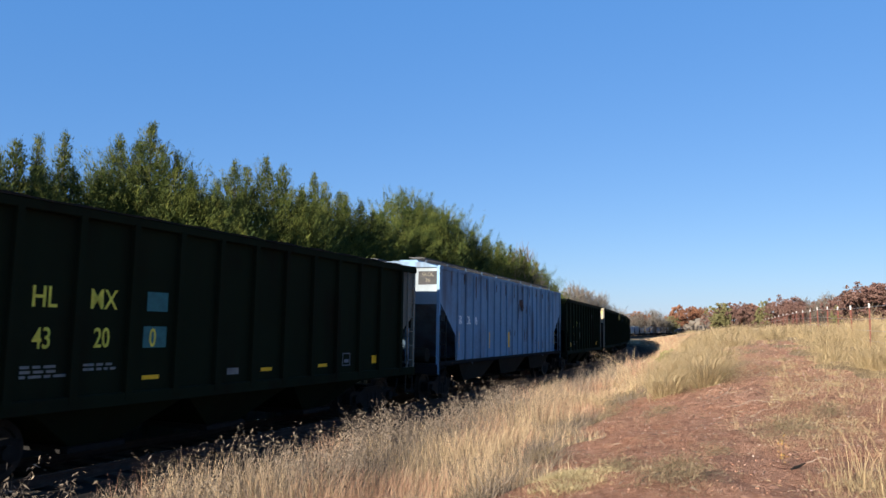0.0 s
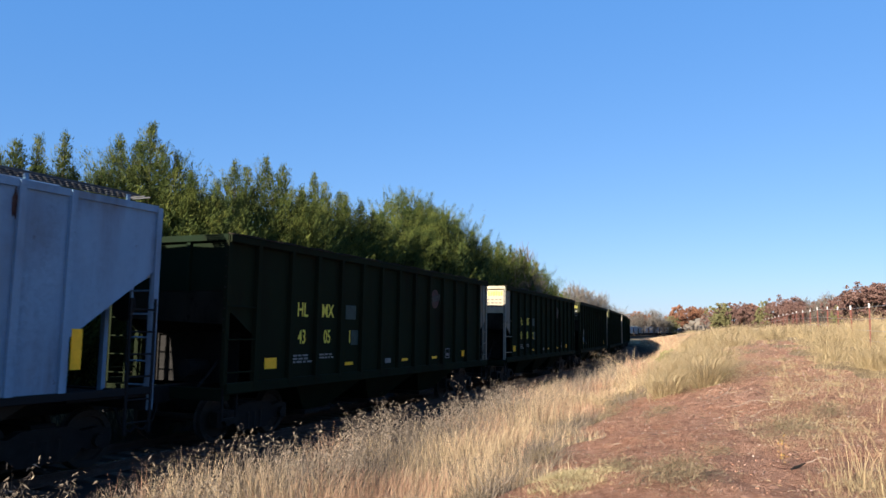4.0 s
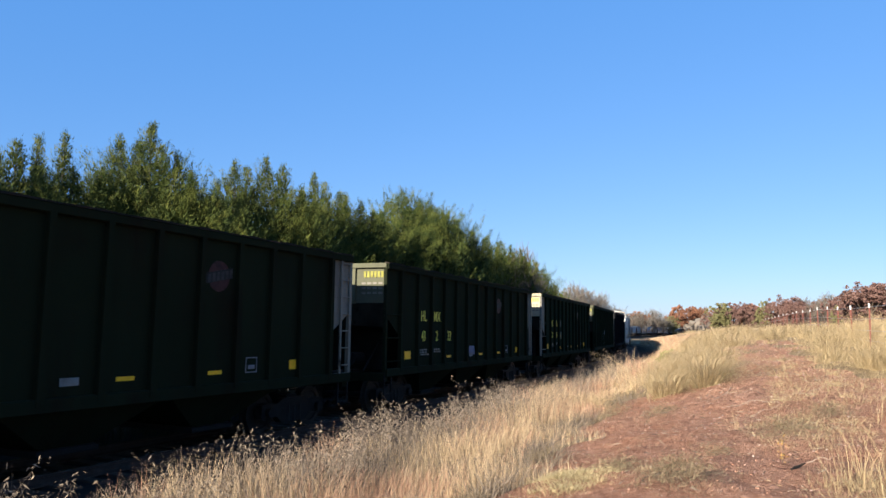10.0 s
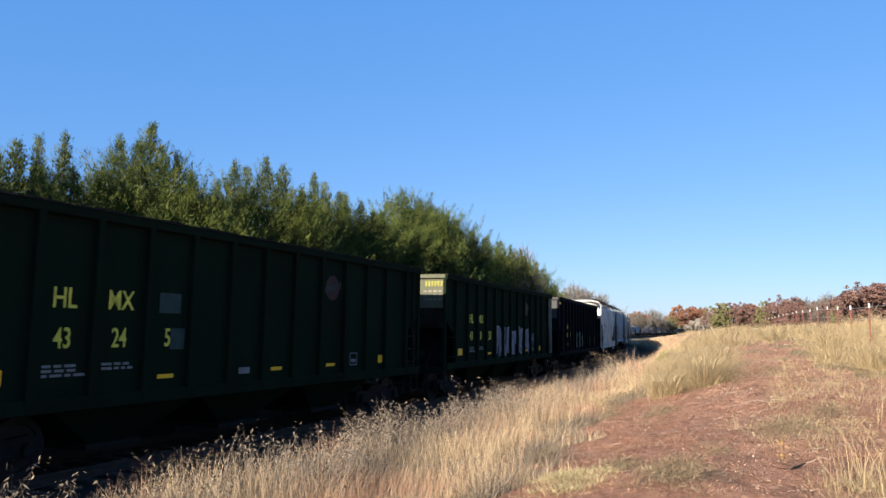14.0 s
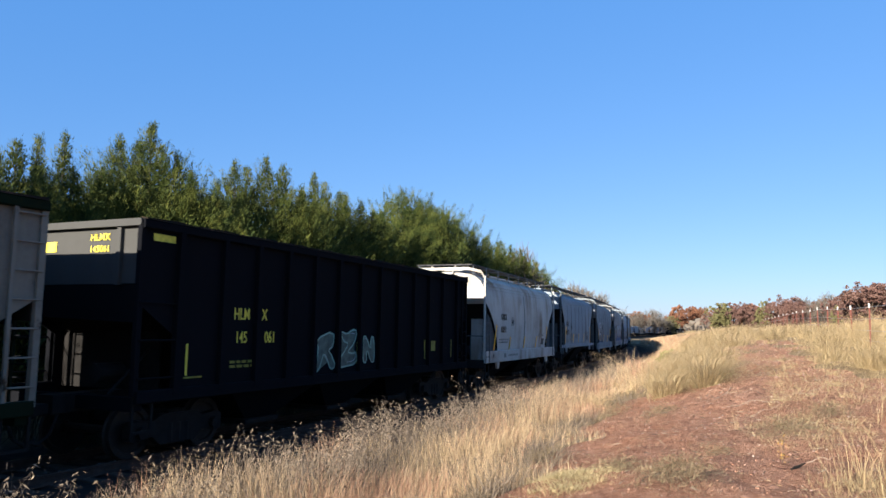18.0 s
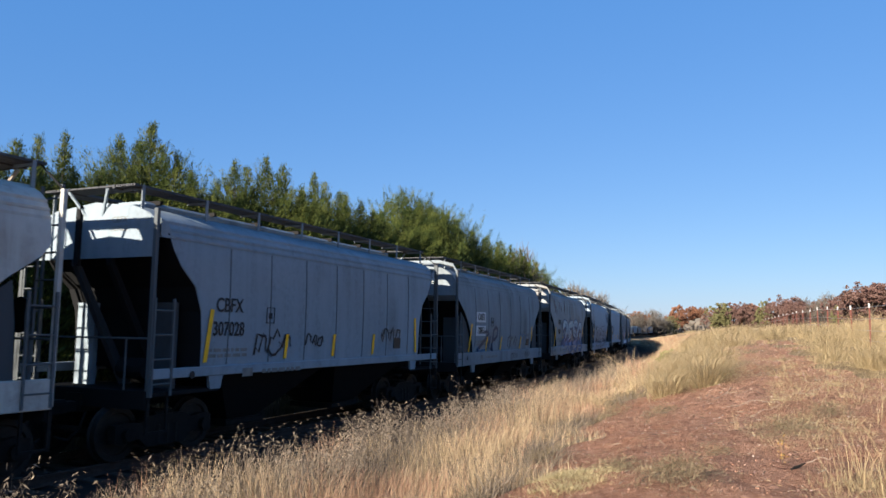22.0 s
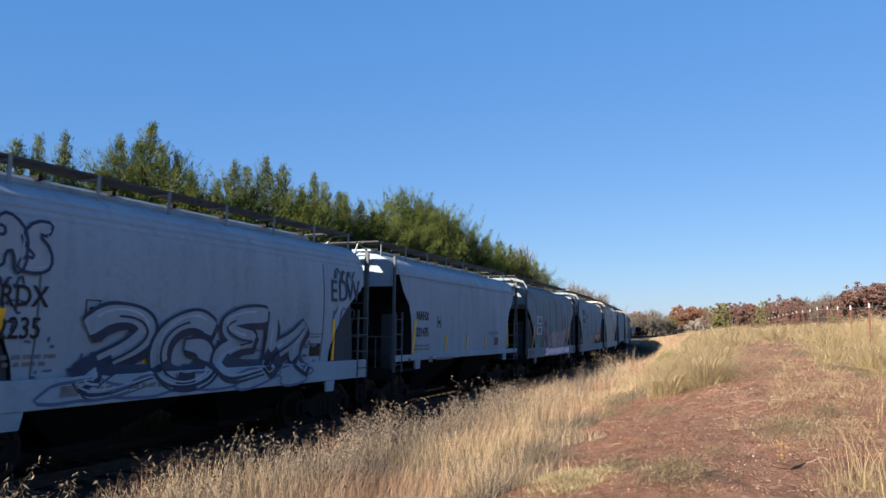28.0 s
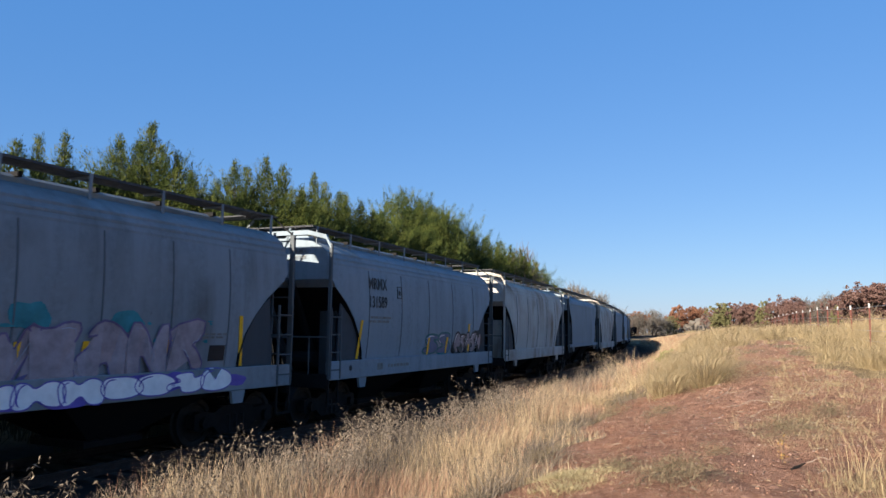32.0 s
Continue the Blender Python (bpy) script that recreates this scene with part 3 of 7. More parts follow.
def covered_hopper(mat, label, ribs=0, half=5.45, sill=(1.07, 1.50), deep=0.09):
    """A smooth-sided covered hopper car, its middle at the origin, its front towards +x."""
    length, e = 12.6, half
    car = new("covered_hopper_car")
    car["half"] = e
    car["side"] = HALF
    car["deep"] = deep
    def sec(x, zb):
        low = [zb] + [max(zb + .02 * (k + 1), z) for k, z in enumerate((1.6, 1.9, 2.3, 2.7, 3.1, 3.45))] + [3.76]
        right = [(x, HALF + float(bulge(z, deep)), z) for z in low]
        right += [(x, HALF - deep - .05, 3.92), (x, HALF - deep - .13, 4.06), (x, HALF - deep - .27, 4.18), (x, .95, 4.31)]
        return right + [(x, 0, 4.42)] + [(a, -b, c) for a, b, c in reversed(right)]

    st = [(e - .12, 3.40), (e - .26, 3.22), (e - .78, 2.86), (e - 1.15, 2.50), (e - 1.42, 2.12), (e - 1.56, 1.75), (e - 1.62, sill[0] + .13)]
    slim = sill[0] > 1.2
    if slim:
        st = [(e - .12, 3.95), (e - .30, 3.84), (e - .42, 3.58), (e - .63, 3.28), (e - .98, 2.96), (e - 1.15, 2.53), (e - 1.2, 1.95), (e - 1.2, sill[0] + .13)]
    rings = [sec(x, z) for x, z in st] + [sec(-x, z) for x, z in reversed(st)]
    part("body", Geo().loft(rings).mesh("body", mat, True, 28), None, car)
    # near-black cover sheets laid under the slopes stand in for shade
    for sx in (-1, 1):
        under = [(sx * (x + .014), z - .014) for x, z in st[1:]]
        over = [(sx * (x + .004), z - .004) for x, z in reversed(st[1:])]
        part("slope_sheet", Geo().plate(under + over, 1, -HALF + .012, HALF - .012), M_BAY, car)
    for sy in (-1, 1):
        yy = sy * (HALF + .01)
        part("side_sill", Geo().box(-e, e, yy - .07, yy + .03, sill[0], sill[1], .012), mat, car)
        for z, back in ((3.77, deep), (3.90, deep + .045), (4.03, deep + .12)) if ribs else ((3.77, deep - .01),):
            part("eave_bead", Geo().box(-e + .12, e - .12, yy - .03 - sy * back, yy + .012 - sy * back, z - .022, z + .022), mat, car)
        for k in range(ribs):
            x = (e - 1.9) * (1 - 2 * k / (ribs - 1)) if ribs > 1 else 0
            part("weld_seam", Geo().loft([[(x - .02, sy * (HALF - .02 + b), z), (x + .02, sy * (HALF - .02 + b), z), (x + .012, sy * (HALF + .010 + b), z), (x - .012, sy * (HALF + .010 + b), z)]
                                          for z, b in ((z, float(bulge(z, deep))) for z in np.linspace(sill[1] + .02, 3.72, 9))]), M_SEAM, car)
        for sx in (-1, 1):
            # posts and ladders take a darker grey for the shade between cars
            part("corner_post", Geo().box(sx * e - .032, sx * e + .032, yy - .045, yy + .025, 1.1, 4.22, .01), mat if mat is M_PALE else M_RAILING, car)
            ladder(car, "side_ladder", (sx * (e - .02), yy + sy * .03), (sx * (e - .45), yy + sy * .03), 0, 1.10, 2.72, 4, M_RAILING)
            part("step", Geo().box(sx * (e - .22) - .22, sx * (e - .22) + .22, yy - .02, yy + .02, .50, .54).box(sx * e - .03, sx * e + .03, yy - .02, yy + .02, .5, 1.1).box(sx * (e - .42) - .02, sx * (e - .42) + .02, yy - .02, yy + .02, .5, 1.1), M_STEEL, car)
            part("jacking_pad", Geo().plate([(sx * (e - 1.45), sill[0] - .24), (sx * (e - 1.72), sill[0] - .24), (sx * (e - 1.78), sill[0] + .01), (sx * (e - 1.39), sill[0] + .01)], 1, yy - .05, yy + .01), mat, car)
        # walkway along the roof
        g = Geo()
        for j in range(9):
            yb = sy * (.61 + .057 * j)
            g.box(-e - .05, e + .05, yb - .021, yb + .021, 4.625, 4.665)
        n = int(e / .12)
        for j in range(-n, n + 1):
            g.box(j * .12 - .012, j * .12 + .012, min(sy * .60, sy * 1.08), max(sy * .60, sy * 1.08), 4.63, 4.655)
        part("running_board", g, M_GRATE, car)
        for j in range(8):
            x = (e - .15) * (1 - 2 * j / 7)
            part("board_bracket", Geo().box(x - .03, x + .03, sy * 1.08 - .01, sy * 1.08 + .01, 4.22, 4.66).box(x - .012, x + .012, min(sy * .6, sy * 1.07), max(sy * .6, sy * 1.07), 4.585, 4.625), M_DOVE, car)
    part("hatch", Geo().box(-e + .9, e - .9, -.36, .36, 4.38, 4.56, .05), mat, car)
    for j in range(7):
        x = (e - 1.2) * (1 - 2 * j / 6)
        part("hatch_batten", Geo().box(x - .04, x + .04, -.45, .45, 4.52, 4.60), M_STEEL, car)
    for sx in (-1, 1):
        x = sx * e
        f = Geo()
        pts = [(x, -HALF, 4.14), (x, -HALF + .14, 4.38), (x, -.95, 4.50), (x, .95, 4.50), (x, HALF - .14, 4.38), (x, HALF, 4.14)]
        for a, b in zip(pts, pts[1:]):
            f.add([(x + dx, p[1], p[2] + dz) for p in (a, b) for dx in (-.035, .035) for dz in (-.055, .05)], [(0, 1, 3, 2), (4, 6, 7, 5), (0, 4, 5, 1), (2, 3, 7, 6), (0, 2, 6, 4), (1, 5, 7, 3)])
        if sx > 0 and slim:
            part("end_sheet", Geo().plate([(-HALF + .1, 3.42), (HALF - .1, 3.42), (HALF - .1, 4.0), (HALF - .35, 4.2), (.9, 4.32), (-.9, 4.32), (-HALF + .35, 4.2), (-HALF + .1, 4.0)], 0, x - .125, x - .10), mat, car)
        elif sx > 0:
            part("roof_end_frame", f, mat, car)
        else:
            part("roof_end_rail", Geo().rod((x, -1.0, 4.64), (x, 1.0, 4.64), .016, 5).rod((x, 1.0, 4.64), (x, HALF, 4.2), .016, 5).rod((x, -1.0, 4.64), (x, -HALF, 4.2), .016, 5), M_STEEL, car)
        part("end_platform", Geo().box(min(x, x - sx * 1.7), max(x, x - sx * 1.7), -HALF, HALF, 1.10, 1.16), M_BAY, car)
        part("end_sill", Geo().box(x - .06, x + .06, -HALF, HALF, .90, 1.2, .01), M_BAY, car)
        step = Geo()
        for j in range(7):
            step.box(min(x - sx * .42, x + sx * .06), max(x - sx * .42, x + sx * .06), -.62 + j * .175, -.46 + j * .175, 4.63, 4.66)
        for yb in (-.63, .58):
            step.box(min(x - sx * .42, x + sx * .06), max(x - sx * .42, x + sx * .06), yb, yb + .04, 4.60, 4.67)
        part("roof_step", step, M_GRATE, car)
        for yb in (-.5, .45):
            part("step_brace", Geo().rod((x - sx * .12, yb * .4, 4.16), (x + sx * .04, yb, 4.61), .028, 5), mat, car)
        # webs take a darker grey: the shade behind the ladder is in the colour
        for yb in () if slim else (-HALF + .10, HALF - .10):
            web = [(x - sx * .50, sill[1] - .02), (x - sx * 1.62, sill[1] - .02), (x - sx * 1.56, 1.80), (x - sx * 1.40, 2.14), (x - sx * 1.10, 2.52), (x - sx * .62, 2.86), (x - sx * .55, 2.30)]
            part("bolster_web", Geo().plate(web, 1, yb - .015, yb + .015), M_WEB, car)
        # far post lighter, near post near-black, as light and shade fall
        for yy in (-.42, .42):
            part("end_post", Geo().box(x - sx * .14 - .05, x - sx * .14 + .05, yy - .05, yy + .05, 3.3, 3.42).add(
                [(x - sx * dx, yy + dy, z) for dx, z in ((.08, 3.35), (.22, 3.3), (1.5, 1.15), (1.3, 1.15)) for dy in (-.06, .06)],
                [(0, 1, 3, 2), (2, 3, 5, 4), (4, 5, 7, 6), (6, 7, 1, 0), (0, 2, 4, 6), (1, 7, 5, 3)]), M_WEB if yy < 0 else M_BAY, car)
        part("end_strut", Geo().box(x - sx * .07 - .03, x - sx * .07 + .03, -.38, -.28, 3.3, 4.36), M_BAY, car)
        # supports dimmed for shade; sunlit ones keep the car's paint
        for ya in (.75, -1.2):
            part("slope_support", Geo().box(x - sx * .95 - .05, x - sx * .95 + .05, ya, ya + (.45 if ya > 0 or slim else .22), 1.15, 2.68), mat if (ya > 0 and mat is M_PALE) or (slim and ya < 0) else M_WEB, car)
        ladder(car, "end_ladder", (x + sx * .03, sx * -1.5), (x + sx * .03, sx * -1.05), 0, 1.1, 4.3, 8, M_RAILING)
        part("grab_rail", Geo().rod((x, -1.5, 2.05), (x, 1.5, 2.05), .018, 6).rod((x, 1.05, 1.2), (x, 1.05, 2.05), .018, 6), M_RAILING, car)
        part("air_reservoir" if sx > 0 else "brake_cylinder", Geo().rod((x - sx * .8, .15, 1.5), (x - sx * .8, .75, 1.5), .19, 12), M_BAY if sx > 0 else M_STEEL, car)
    part("hand_brake_wheel", Geo().rod((-e - .12, .65, 2.4), (-e - .08, .65, 2.4), .27, 16), M_STEEL, car)
    w = (2 * e - 3.3) / 2
    for k in (-1, 1):
        c = k * w / 2
        top = [(c - w / 2 + .05, -HALF + .03, sill[0] + .15), (c + w / 2 - .05, -HALF + .03, sill[0] + .15), (c + w / 2 - .05, HALF - .03, sill[0] + .15), (c - w / 2 + .05, HALF - .03, sill[0] + .15)]
        low = [(c - .45, -.55, .36), (c + .45, -.55, .36), (c + .45, .55, .36), (c - .45, .55, .36)]
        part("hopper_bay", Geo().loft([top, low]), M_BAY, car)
        part("discharge_gate", Geo().box(c - .6, c + .6, -.65, .65, .24, .37, .02), M_STEEL, car)
    running_gear(car, length, (-e + 1.0, e - 1.0), mat)
    return tagged(car, label, "hopper car", "freight train cars")


def ribbed_covered_hopper(mat, label):
    """The long pale blue covered hopper with ribbed sides and three bays."""
    length = 18.6
    e = 8.4
    car = new("ribbed_covered_hopper_car")
    car["half"] = e
    car["side"] = HALF - .06
    y = HALF - .06
    top = 4.22
    for sy in (-1, 1):
        yy = sy * y
        o = [(e - .05, top), (e - .05, 3.15), (e - 1.55, 2.05), (e - 1.6, 1.28), (-e + 1.6, 1.28), (-e + 1.55, 2.05), (-e + .05, 3.15), (-e + .05, top)]
        part("side_sheet", Geo().plate(o, 1, min(yy, yy - sy * .04), max(yy, yy - sy * .04)), mat, car)
        n = 18
        for k in range(n):
            x = (e - 1.62) * (1 - 2 * k / (n - 1))
            part("rib", Geo().plate([(x - .06, 1.25), (x + .06, 1.25), (x + .05, top - .04), (x - .05, top - .04)], 1, min(yy, yy + sy * .055), max(yy, yy + sy * .055)), mat, car)
            part("rib_cap", Geo().box(x - .05, x + .05, yy - .04, yy + .06, top - .05, top + .02), mat, car)
        part("side_sill", Geo().box(-e, e, yy - .04 + sy * .02, yy + .04 + sy * .02, 1.16, 1.28, .01), M_BAY, car)
        part("top_chord", Geo().box(-e + .03, e - .03, yy - .05, yy + .03, top - .08, top + .03), mat, car)
        for sx in (-1, 1):
            part("corner_post", Geo().box(sx * e - .05, sx * e + .05, yy - .05, yy + .04, .9, top), mat, car)
            ladder(car, "side_ladder", (sx * (e - .02), yy + sy * .05), (sx * (e - .5), yy + sy * .05), 0, .55, 2.7, 6, M_BAY)
        g = Geo()
        for j in range(4):
            g.box(-e, e, sy * (.62 + .13 * j) - .02, sy * (.62 + .13 * j) + .02, 4.465, 4.50)
        for j in range(-72, 73):
            g.box(j * .12 - .012, j * .12 + .012, min(sy * .6, sy * 1.03), max(sy * .6, sy * 1.03), 4.47, 4.492)
        part("running_board", g, M_GRATE, car)
        for j in range(10):
            x = (e - .2) * (1 - 2 * j / 9)
            part("board_bracket", Geo().box(x - .03, x + .03, sy * 1.0 - .02, sy * 1.0 + .02, 4.25, 4.47), mat, car)
    roof = [(-y, top - .02), (y, top - .02), (1.0, 4.36), (0, 4.42), (-1.0, 4.36)]
    part("roof", Geo().loft([[(x, a, b) for a, b in roof] for x in (-e + .03, e - .03)]), mat, car)
    part("hatch", Geo().box(-e + 1, e - 1, -.36, .36, 4.36, 4.54, .04), mat, car)
    for sx in (-1, 1):
        x = sx * (e - .1)
        part("end_sheet", Geo().plate([(-y + .02, 3.05), (y - .02, 3.05), (y - .02, top - .02), (-y + .02, top - .02)], 0, min(x, x - sx * .03), max(x, x - sx * .03)), M_GREY, car)
        part("slope_sheet", Geo().plate([(sx * (e - .1), 3.05), (sx * (e - 3.4), 1.1), (sx * (e - 3.4), 1.16), (sx * (e - .15), 3.1)], 1, -y + .05, y - .05), mat, car)
        part("end_sill", Geo().box(sx * e - .06, sx * e + .06, -y, y, .9, 1.2, .01), M_BAY, car)
        for yy in (-.7, .45):
            part("end_post", Geo().box(sx * (e - .06) - .04, sx * (e - .06) + .04, yy - .05, yy + .05, 1.15, 3.6), mat, car)
        ladder(car, "end_ladder", (sx * (e + .03), sx * -1.4), (sx * (e + .03), sx * -.95), 0, 1.1, 4.2, 8, mat)
        part("end_platform", Geo().box(min(sx * e, sx * (e - 1.5)), max(sx * e, sx * (e - 1.5)), -y, y, 1.12, 1.17), M_BAY, car)
    for k in (-1, 0, 1):
        c = k * 4.4
        sec = [[(c - 2.2, -y + .03, 1.3), (c + 2.2, -y + .03, 1.3), (c + 2.2, y - .03, 1.3), (c - 2.2, y - .03, 1.3)], [(c - 1.0, -1.25, .55), (c + 1.0, -1.25, .55), (c + 1.0, 1.25, .55), (c - 1.0, 1.25, .55)]]
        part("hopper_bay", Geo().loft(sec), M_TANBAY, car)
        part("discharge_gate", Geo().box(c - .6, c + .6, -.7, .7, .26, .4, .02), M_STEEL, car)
    part("hand_brake_wheel", Geo().rod((-e - .12, .7, 2.6), (-e - .08, .7, 2.6), .27, 16), M_STEEL, car)
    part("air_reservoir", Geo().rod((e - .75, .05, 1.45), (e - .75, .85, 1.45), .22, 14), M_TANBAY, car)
    running_gear(car, length, (-e + 1.45, e - 1.45), mat)
    return tagged(car, label, "hopper car", "freight train cars")


def blob(g, cx, cz, rx, rz, y, rng, n=22, lean=0.0):
    ph = [rng.uniform(0, 6.28) for _ in range(3)]
    pts = []
    for k in range(n):
        a = k * math.tau / n
        r = 1 + .16 * math.sin(2 * a + ph[0]) + .13 * math.sin(3 * a + ph[1]) + .08 * math.sin(5 * a + ph[2])
        z = rz * r * math.sin(a)
        pts.append((cx + rx * r * math.cos(a) + lean * z, cz + z))
    g.plate(pts, 1, y, y + .003)
    return pts


def stroke(g, pts, width, y, closed=True):
    n = len(pts)
    inner, outer = [], []
    for i in range(n):
        a, b = Vector(pts[i - 1]), Vector(pts[(i + 1) % n])
        d = (b - a)
        nrm = Vector((-d.y, d.x)).normalized() if d.length > 1e-6 else Vector((0, 1))
        p = Vector(pts[i])
        inner.append(p - nrm * width / 2)
        outer.append(p + nrm * width / 2)
    v = [(p.x, y, p.y) for p in inner] + [(p.x, y, p.y) for p in outer]
    m = n if closed else n - 1
    g.add(v, [(i, (i + 1) % n, n + (i + 1) % n, n + i) for i in range(m)])


def letter_shape(rng, cx, cz, w, h, lean, kinds=(0, 1, 2, 3)):
    """An angular, swollen letter-like outline: a block with bites, rounded off."""
    kind = rng.choice(kinds)
    if kind == 0:
        base = [(-.5, -.5), (.1, -.5), (.15, -.1), (.5, -.45), (.55, .05), (.2, .12), (.5, .5), (-.1, .55), (-.15, .15), (-.5, .45)]
    elif kind == 1:
        base = [(-.45, -.5), (.5, -.5), (.5, -.2), (-.05, -.18), (.45, .05), (.5, .5), (-.4, .5), (-.5, .22), (.02, .2), (-.5, -.05)]
    elif kind == 2:
        base = [(-.5, -.5), (-.15, -.5), (0, -.1), (.2, -.5), (.5, -.5), (.5, .5), (.2, .5), (.05, .2), (-.2, .55), (-.5, .4)]
    else:
        base = [(-.5, -.3), (-.2, -.55), (.35, -.5), (.55, -.1), (.45, .4), (.1, .55), (-.3, .45), (-.55, .1)]
    pts = [Vector((x * w + rng.uniform(-.05, .05) * w, z * h + rng.uniform(-.05, .05) * h)) for x, z in base]
    for _ in range(2):
        pts = [p for a, b in zip(pts, pts[1:] + pts[:1]) for p in (a * .75 + b * .25, a * .25 + b * .75)]
    return [(cx + p.x + lean * p.y, cz + p.y) for p in pts]


def graffiti(car, u, z, width, height, letters, fill, line, back=None, seed=1, y=None, kinds=(0, 1, 2, 3)):
    """Sprayed swollen letters with outlines, running rearwards from u; none can be read."""
    rng = random.Random(seed)
    y = car["side"] if y is None else y
    step = width / letters
    if back:
        for k in range(letters + 1):
            g = Geo()
            blob(g, u - step * (k + rng.uniform(-.2, .2)), z + rng.uniform(-.25, .3) * height, step * .62, height * rng.uniform(.25, .42), y + .003 + .0002 * k, rng)
            part("graffiti_cloud", g, back, car)
    for k in range(letters):
        c = u - step * (k + .5)
        pts = letter_shape(rng, c, z + rng.uniform(-.05, .05) * height, step * 1.12, height * rng.uniform(.85, 1.05), rng.uniform(-.35, .05), kinds)
        g = Geo()
        n = len(pts)
        yy = y + .013 + .0005 * k
        g.add([(p[0], yy, p[1]) for p in pts] + [(c, yy, z)], [(i, (i + 1) % n, n) for i in range(n)])
        letter = part("graffiti_letter", g, fill, car)
        o = Geo()
        stroke(o, pts, .055 if height > .5 else .02, y + .017)
        part("outline", o, line, letter)
        o = Geo()
        stroke(o, [(c + (p[0] - c) * .8, z + (p[1] - z) * .8) for p in pts[n // 3:n // 3 + 9]], .022, y + .019, closed=False)
        part("highlight", o, M_WHITE if height > .5 else line, letter)


SPRAYED = {"A": [(-.15, .55), (.2, .5), (.55, .2), (.5, -.5), (.2, -.62), (.16, -.15), (-.05, -.2), (-.1, -.5), (-.5, -.45), (-.55, -.1), (-.3, .1), (-.05, .12), (-.1, .3), (-.4, .25)],
           "U": [(-.52, .5), (-.15, .52), (-.2, -.15), (.02, -.3), (.16, -.1), (.12, .5), (.46, .55), (.42, -.2), (.6, -.5), (.2, -.45), (0, -.6), (-.25, -.45), (-.62, -.58), (-.45, -.1)],
           "T": [(-.5, .45), (-.2, .5), (0, .35), (.3, .42), (.52, .42), (.42, -.1), (.12, .08), (.24, -.5), (-.25, -.5), (-.04, .06), (-.2, -.15), (-.62, -.32), (-.45, 0)],
           "E": [(-.2, .58), (.02, .38), (.44, .48), (.36, .05), (.1, .12), (.12, .02), (.2, -.05), (.16, -.28), (-.02, -.28), (.42, -.35), (.38, -.62), (-.05, -.48), (-.42, -.62), (-.52, -.45), (-.28, 0), (-.25, .3)],
           "R": [(-.5, .3), (.42, .52), (.42, .1), (.12, -.02), (.3, -.12), (.55, -.45), (.3, -.56), (.08, -.25), (-.12, -.1), (-.15, -.2), (-.36, -.58), (-.52, -.5), (-.36, 0)],
           "Z": [(-.5, .45), (-.1, .35), (.2, .5), (.5, .45), (.35, .1), (-.05, -.15), (.3, -.2), (.5, -.15), (.55, -.5), (-.2, -.55), (-.78, -.62), (-.4, -.3), (.05, .1), (-.3, .15)],
           "O": [(-.42, -.35), (-.5, .1), (-.3, .45), (.1, .55), (.45, .3), (.5, -.15), (.3, -.5), (-.1, -.55)],
           "K": [(-.45, .45), (-.15, .52), (-.08, .15), (.2, .5), (.52, .4), (.15, 0), (.5, -.45), (.2, -.55), (-.08, -.15), (-.15, -.55), (-.5, -.5), (-.35, 0)],
           "W": [(-.62, .4), (-.3, .5), (-.2, -.1), (0, .3), (.15, .3), (.25, -.05), (.45, .48), (.72, .35), (.32, -.5), (.05, -.5), (-.05, -.1), (-.2, -.5), (-.45, -.5)],
           "N": [(-.5, -.5), (-.45, .5), (-.15, .5), (.2, -.1), (.2, .45), (.5, .5), (.5, -.5), (.2, -.55), (-.15, .05), (-.2, -.55)],
           "S": [(-.45, .2), (-.1, .5), (.45, .5), (.3, .2), (0, .25), (.4, -.05), (.45, -.4), (.1, -.55), (-.55, -.5), (-.4, -.22), (0, -.25), (-.35, .0)]}


def cut_below(pts, height):
    """The part of an outline that lies under a wavy line."""
    out = []
    for a, b in zip(pts, pts[1:] + pts[:1]):
        ha, hb = height + .06 * math.sin(5 * a[0]), height + .06 * math.sin(5 * b[0])
        if a[1] <= ha:
            out.append(a)
        if (a[1] - ha) * (b[1] - hb) < 0:
            t = (a[1] - ha) / ((a[1] - ha) - (b[1] - hb))
            out.append((a[0] + (b[0] - a[0]) * t, a[1] + (b[1] - a[1]) * t))
    return out


def fan(g, pts, y):
    """A flat patch over an outline, star-shaped round its middle or not."""
    bm = bmesh.new()
    face = bm.faces.new([bm.verts.new((a, y, b)) for a, b in pts])
    bmesh.ops.triangulate(bm, faces=[face])
    bm.verts.index_update()
    g.add([v.co for v in bm.verts], [[v.index for v in f.verts] for f in bm.faces])
    bm.free()


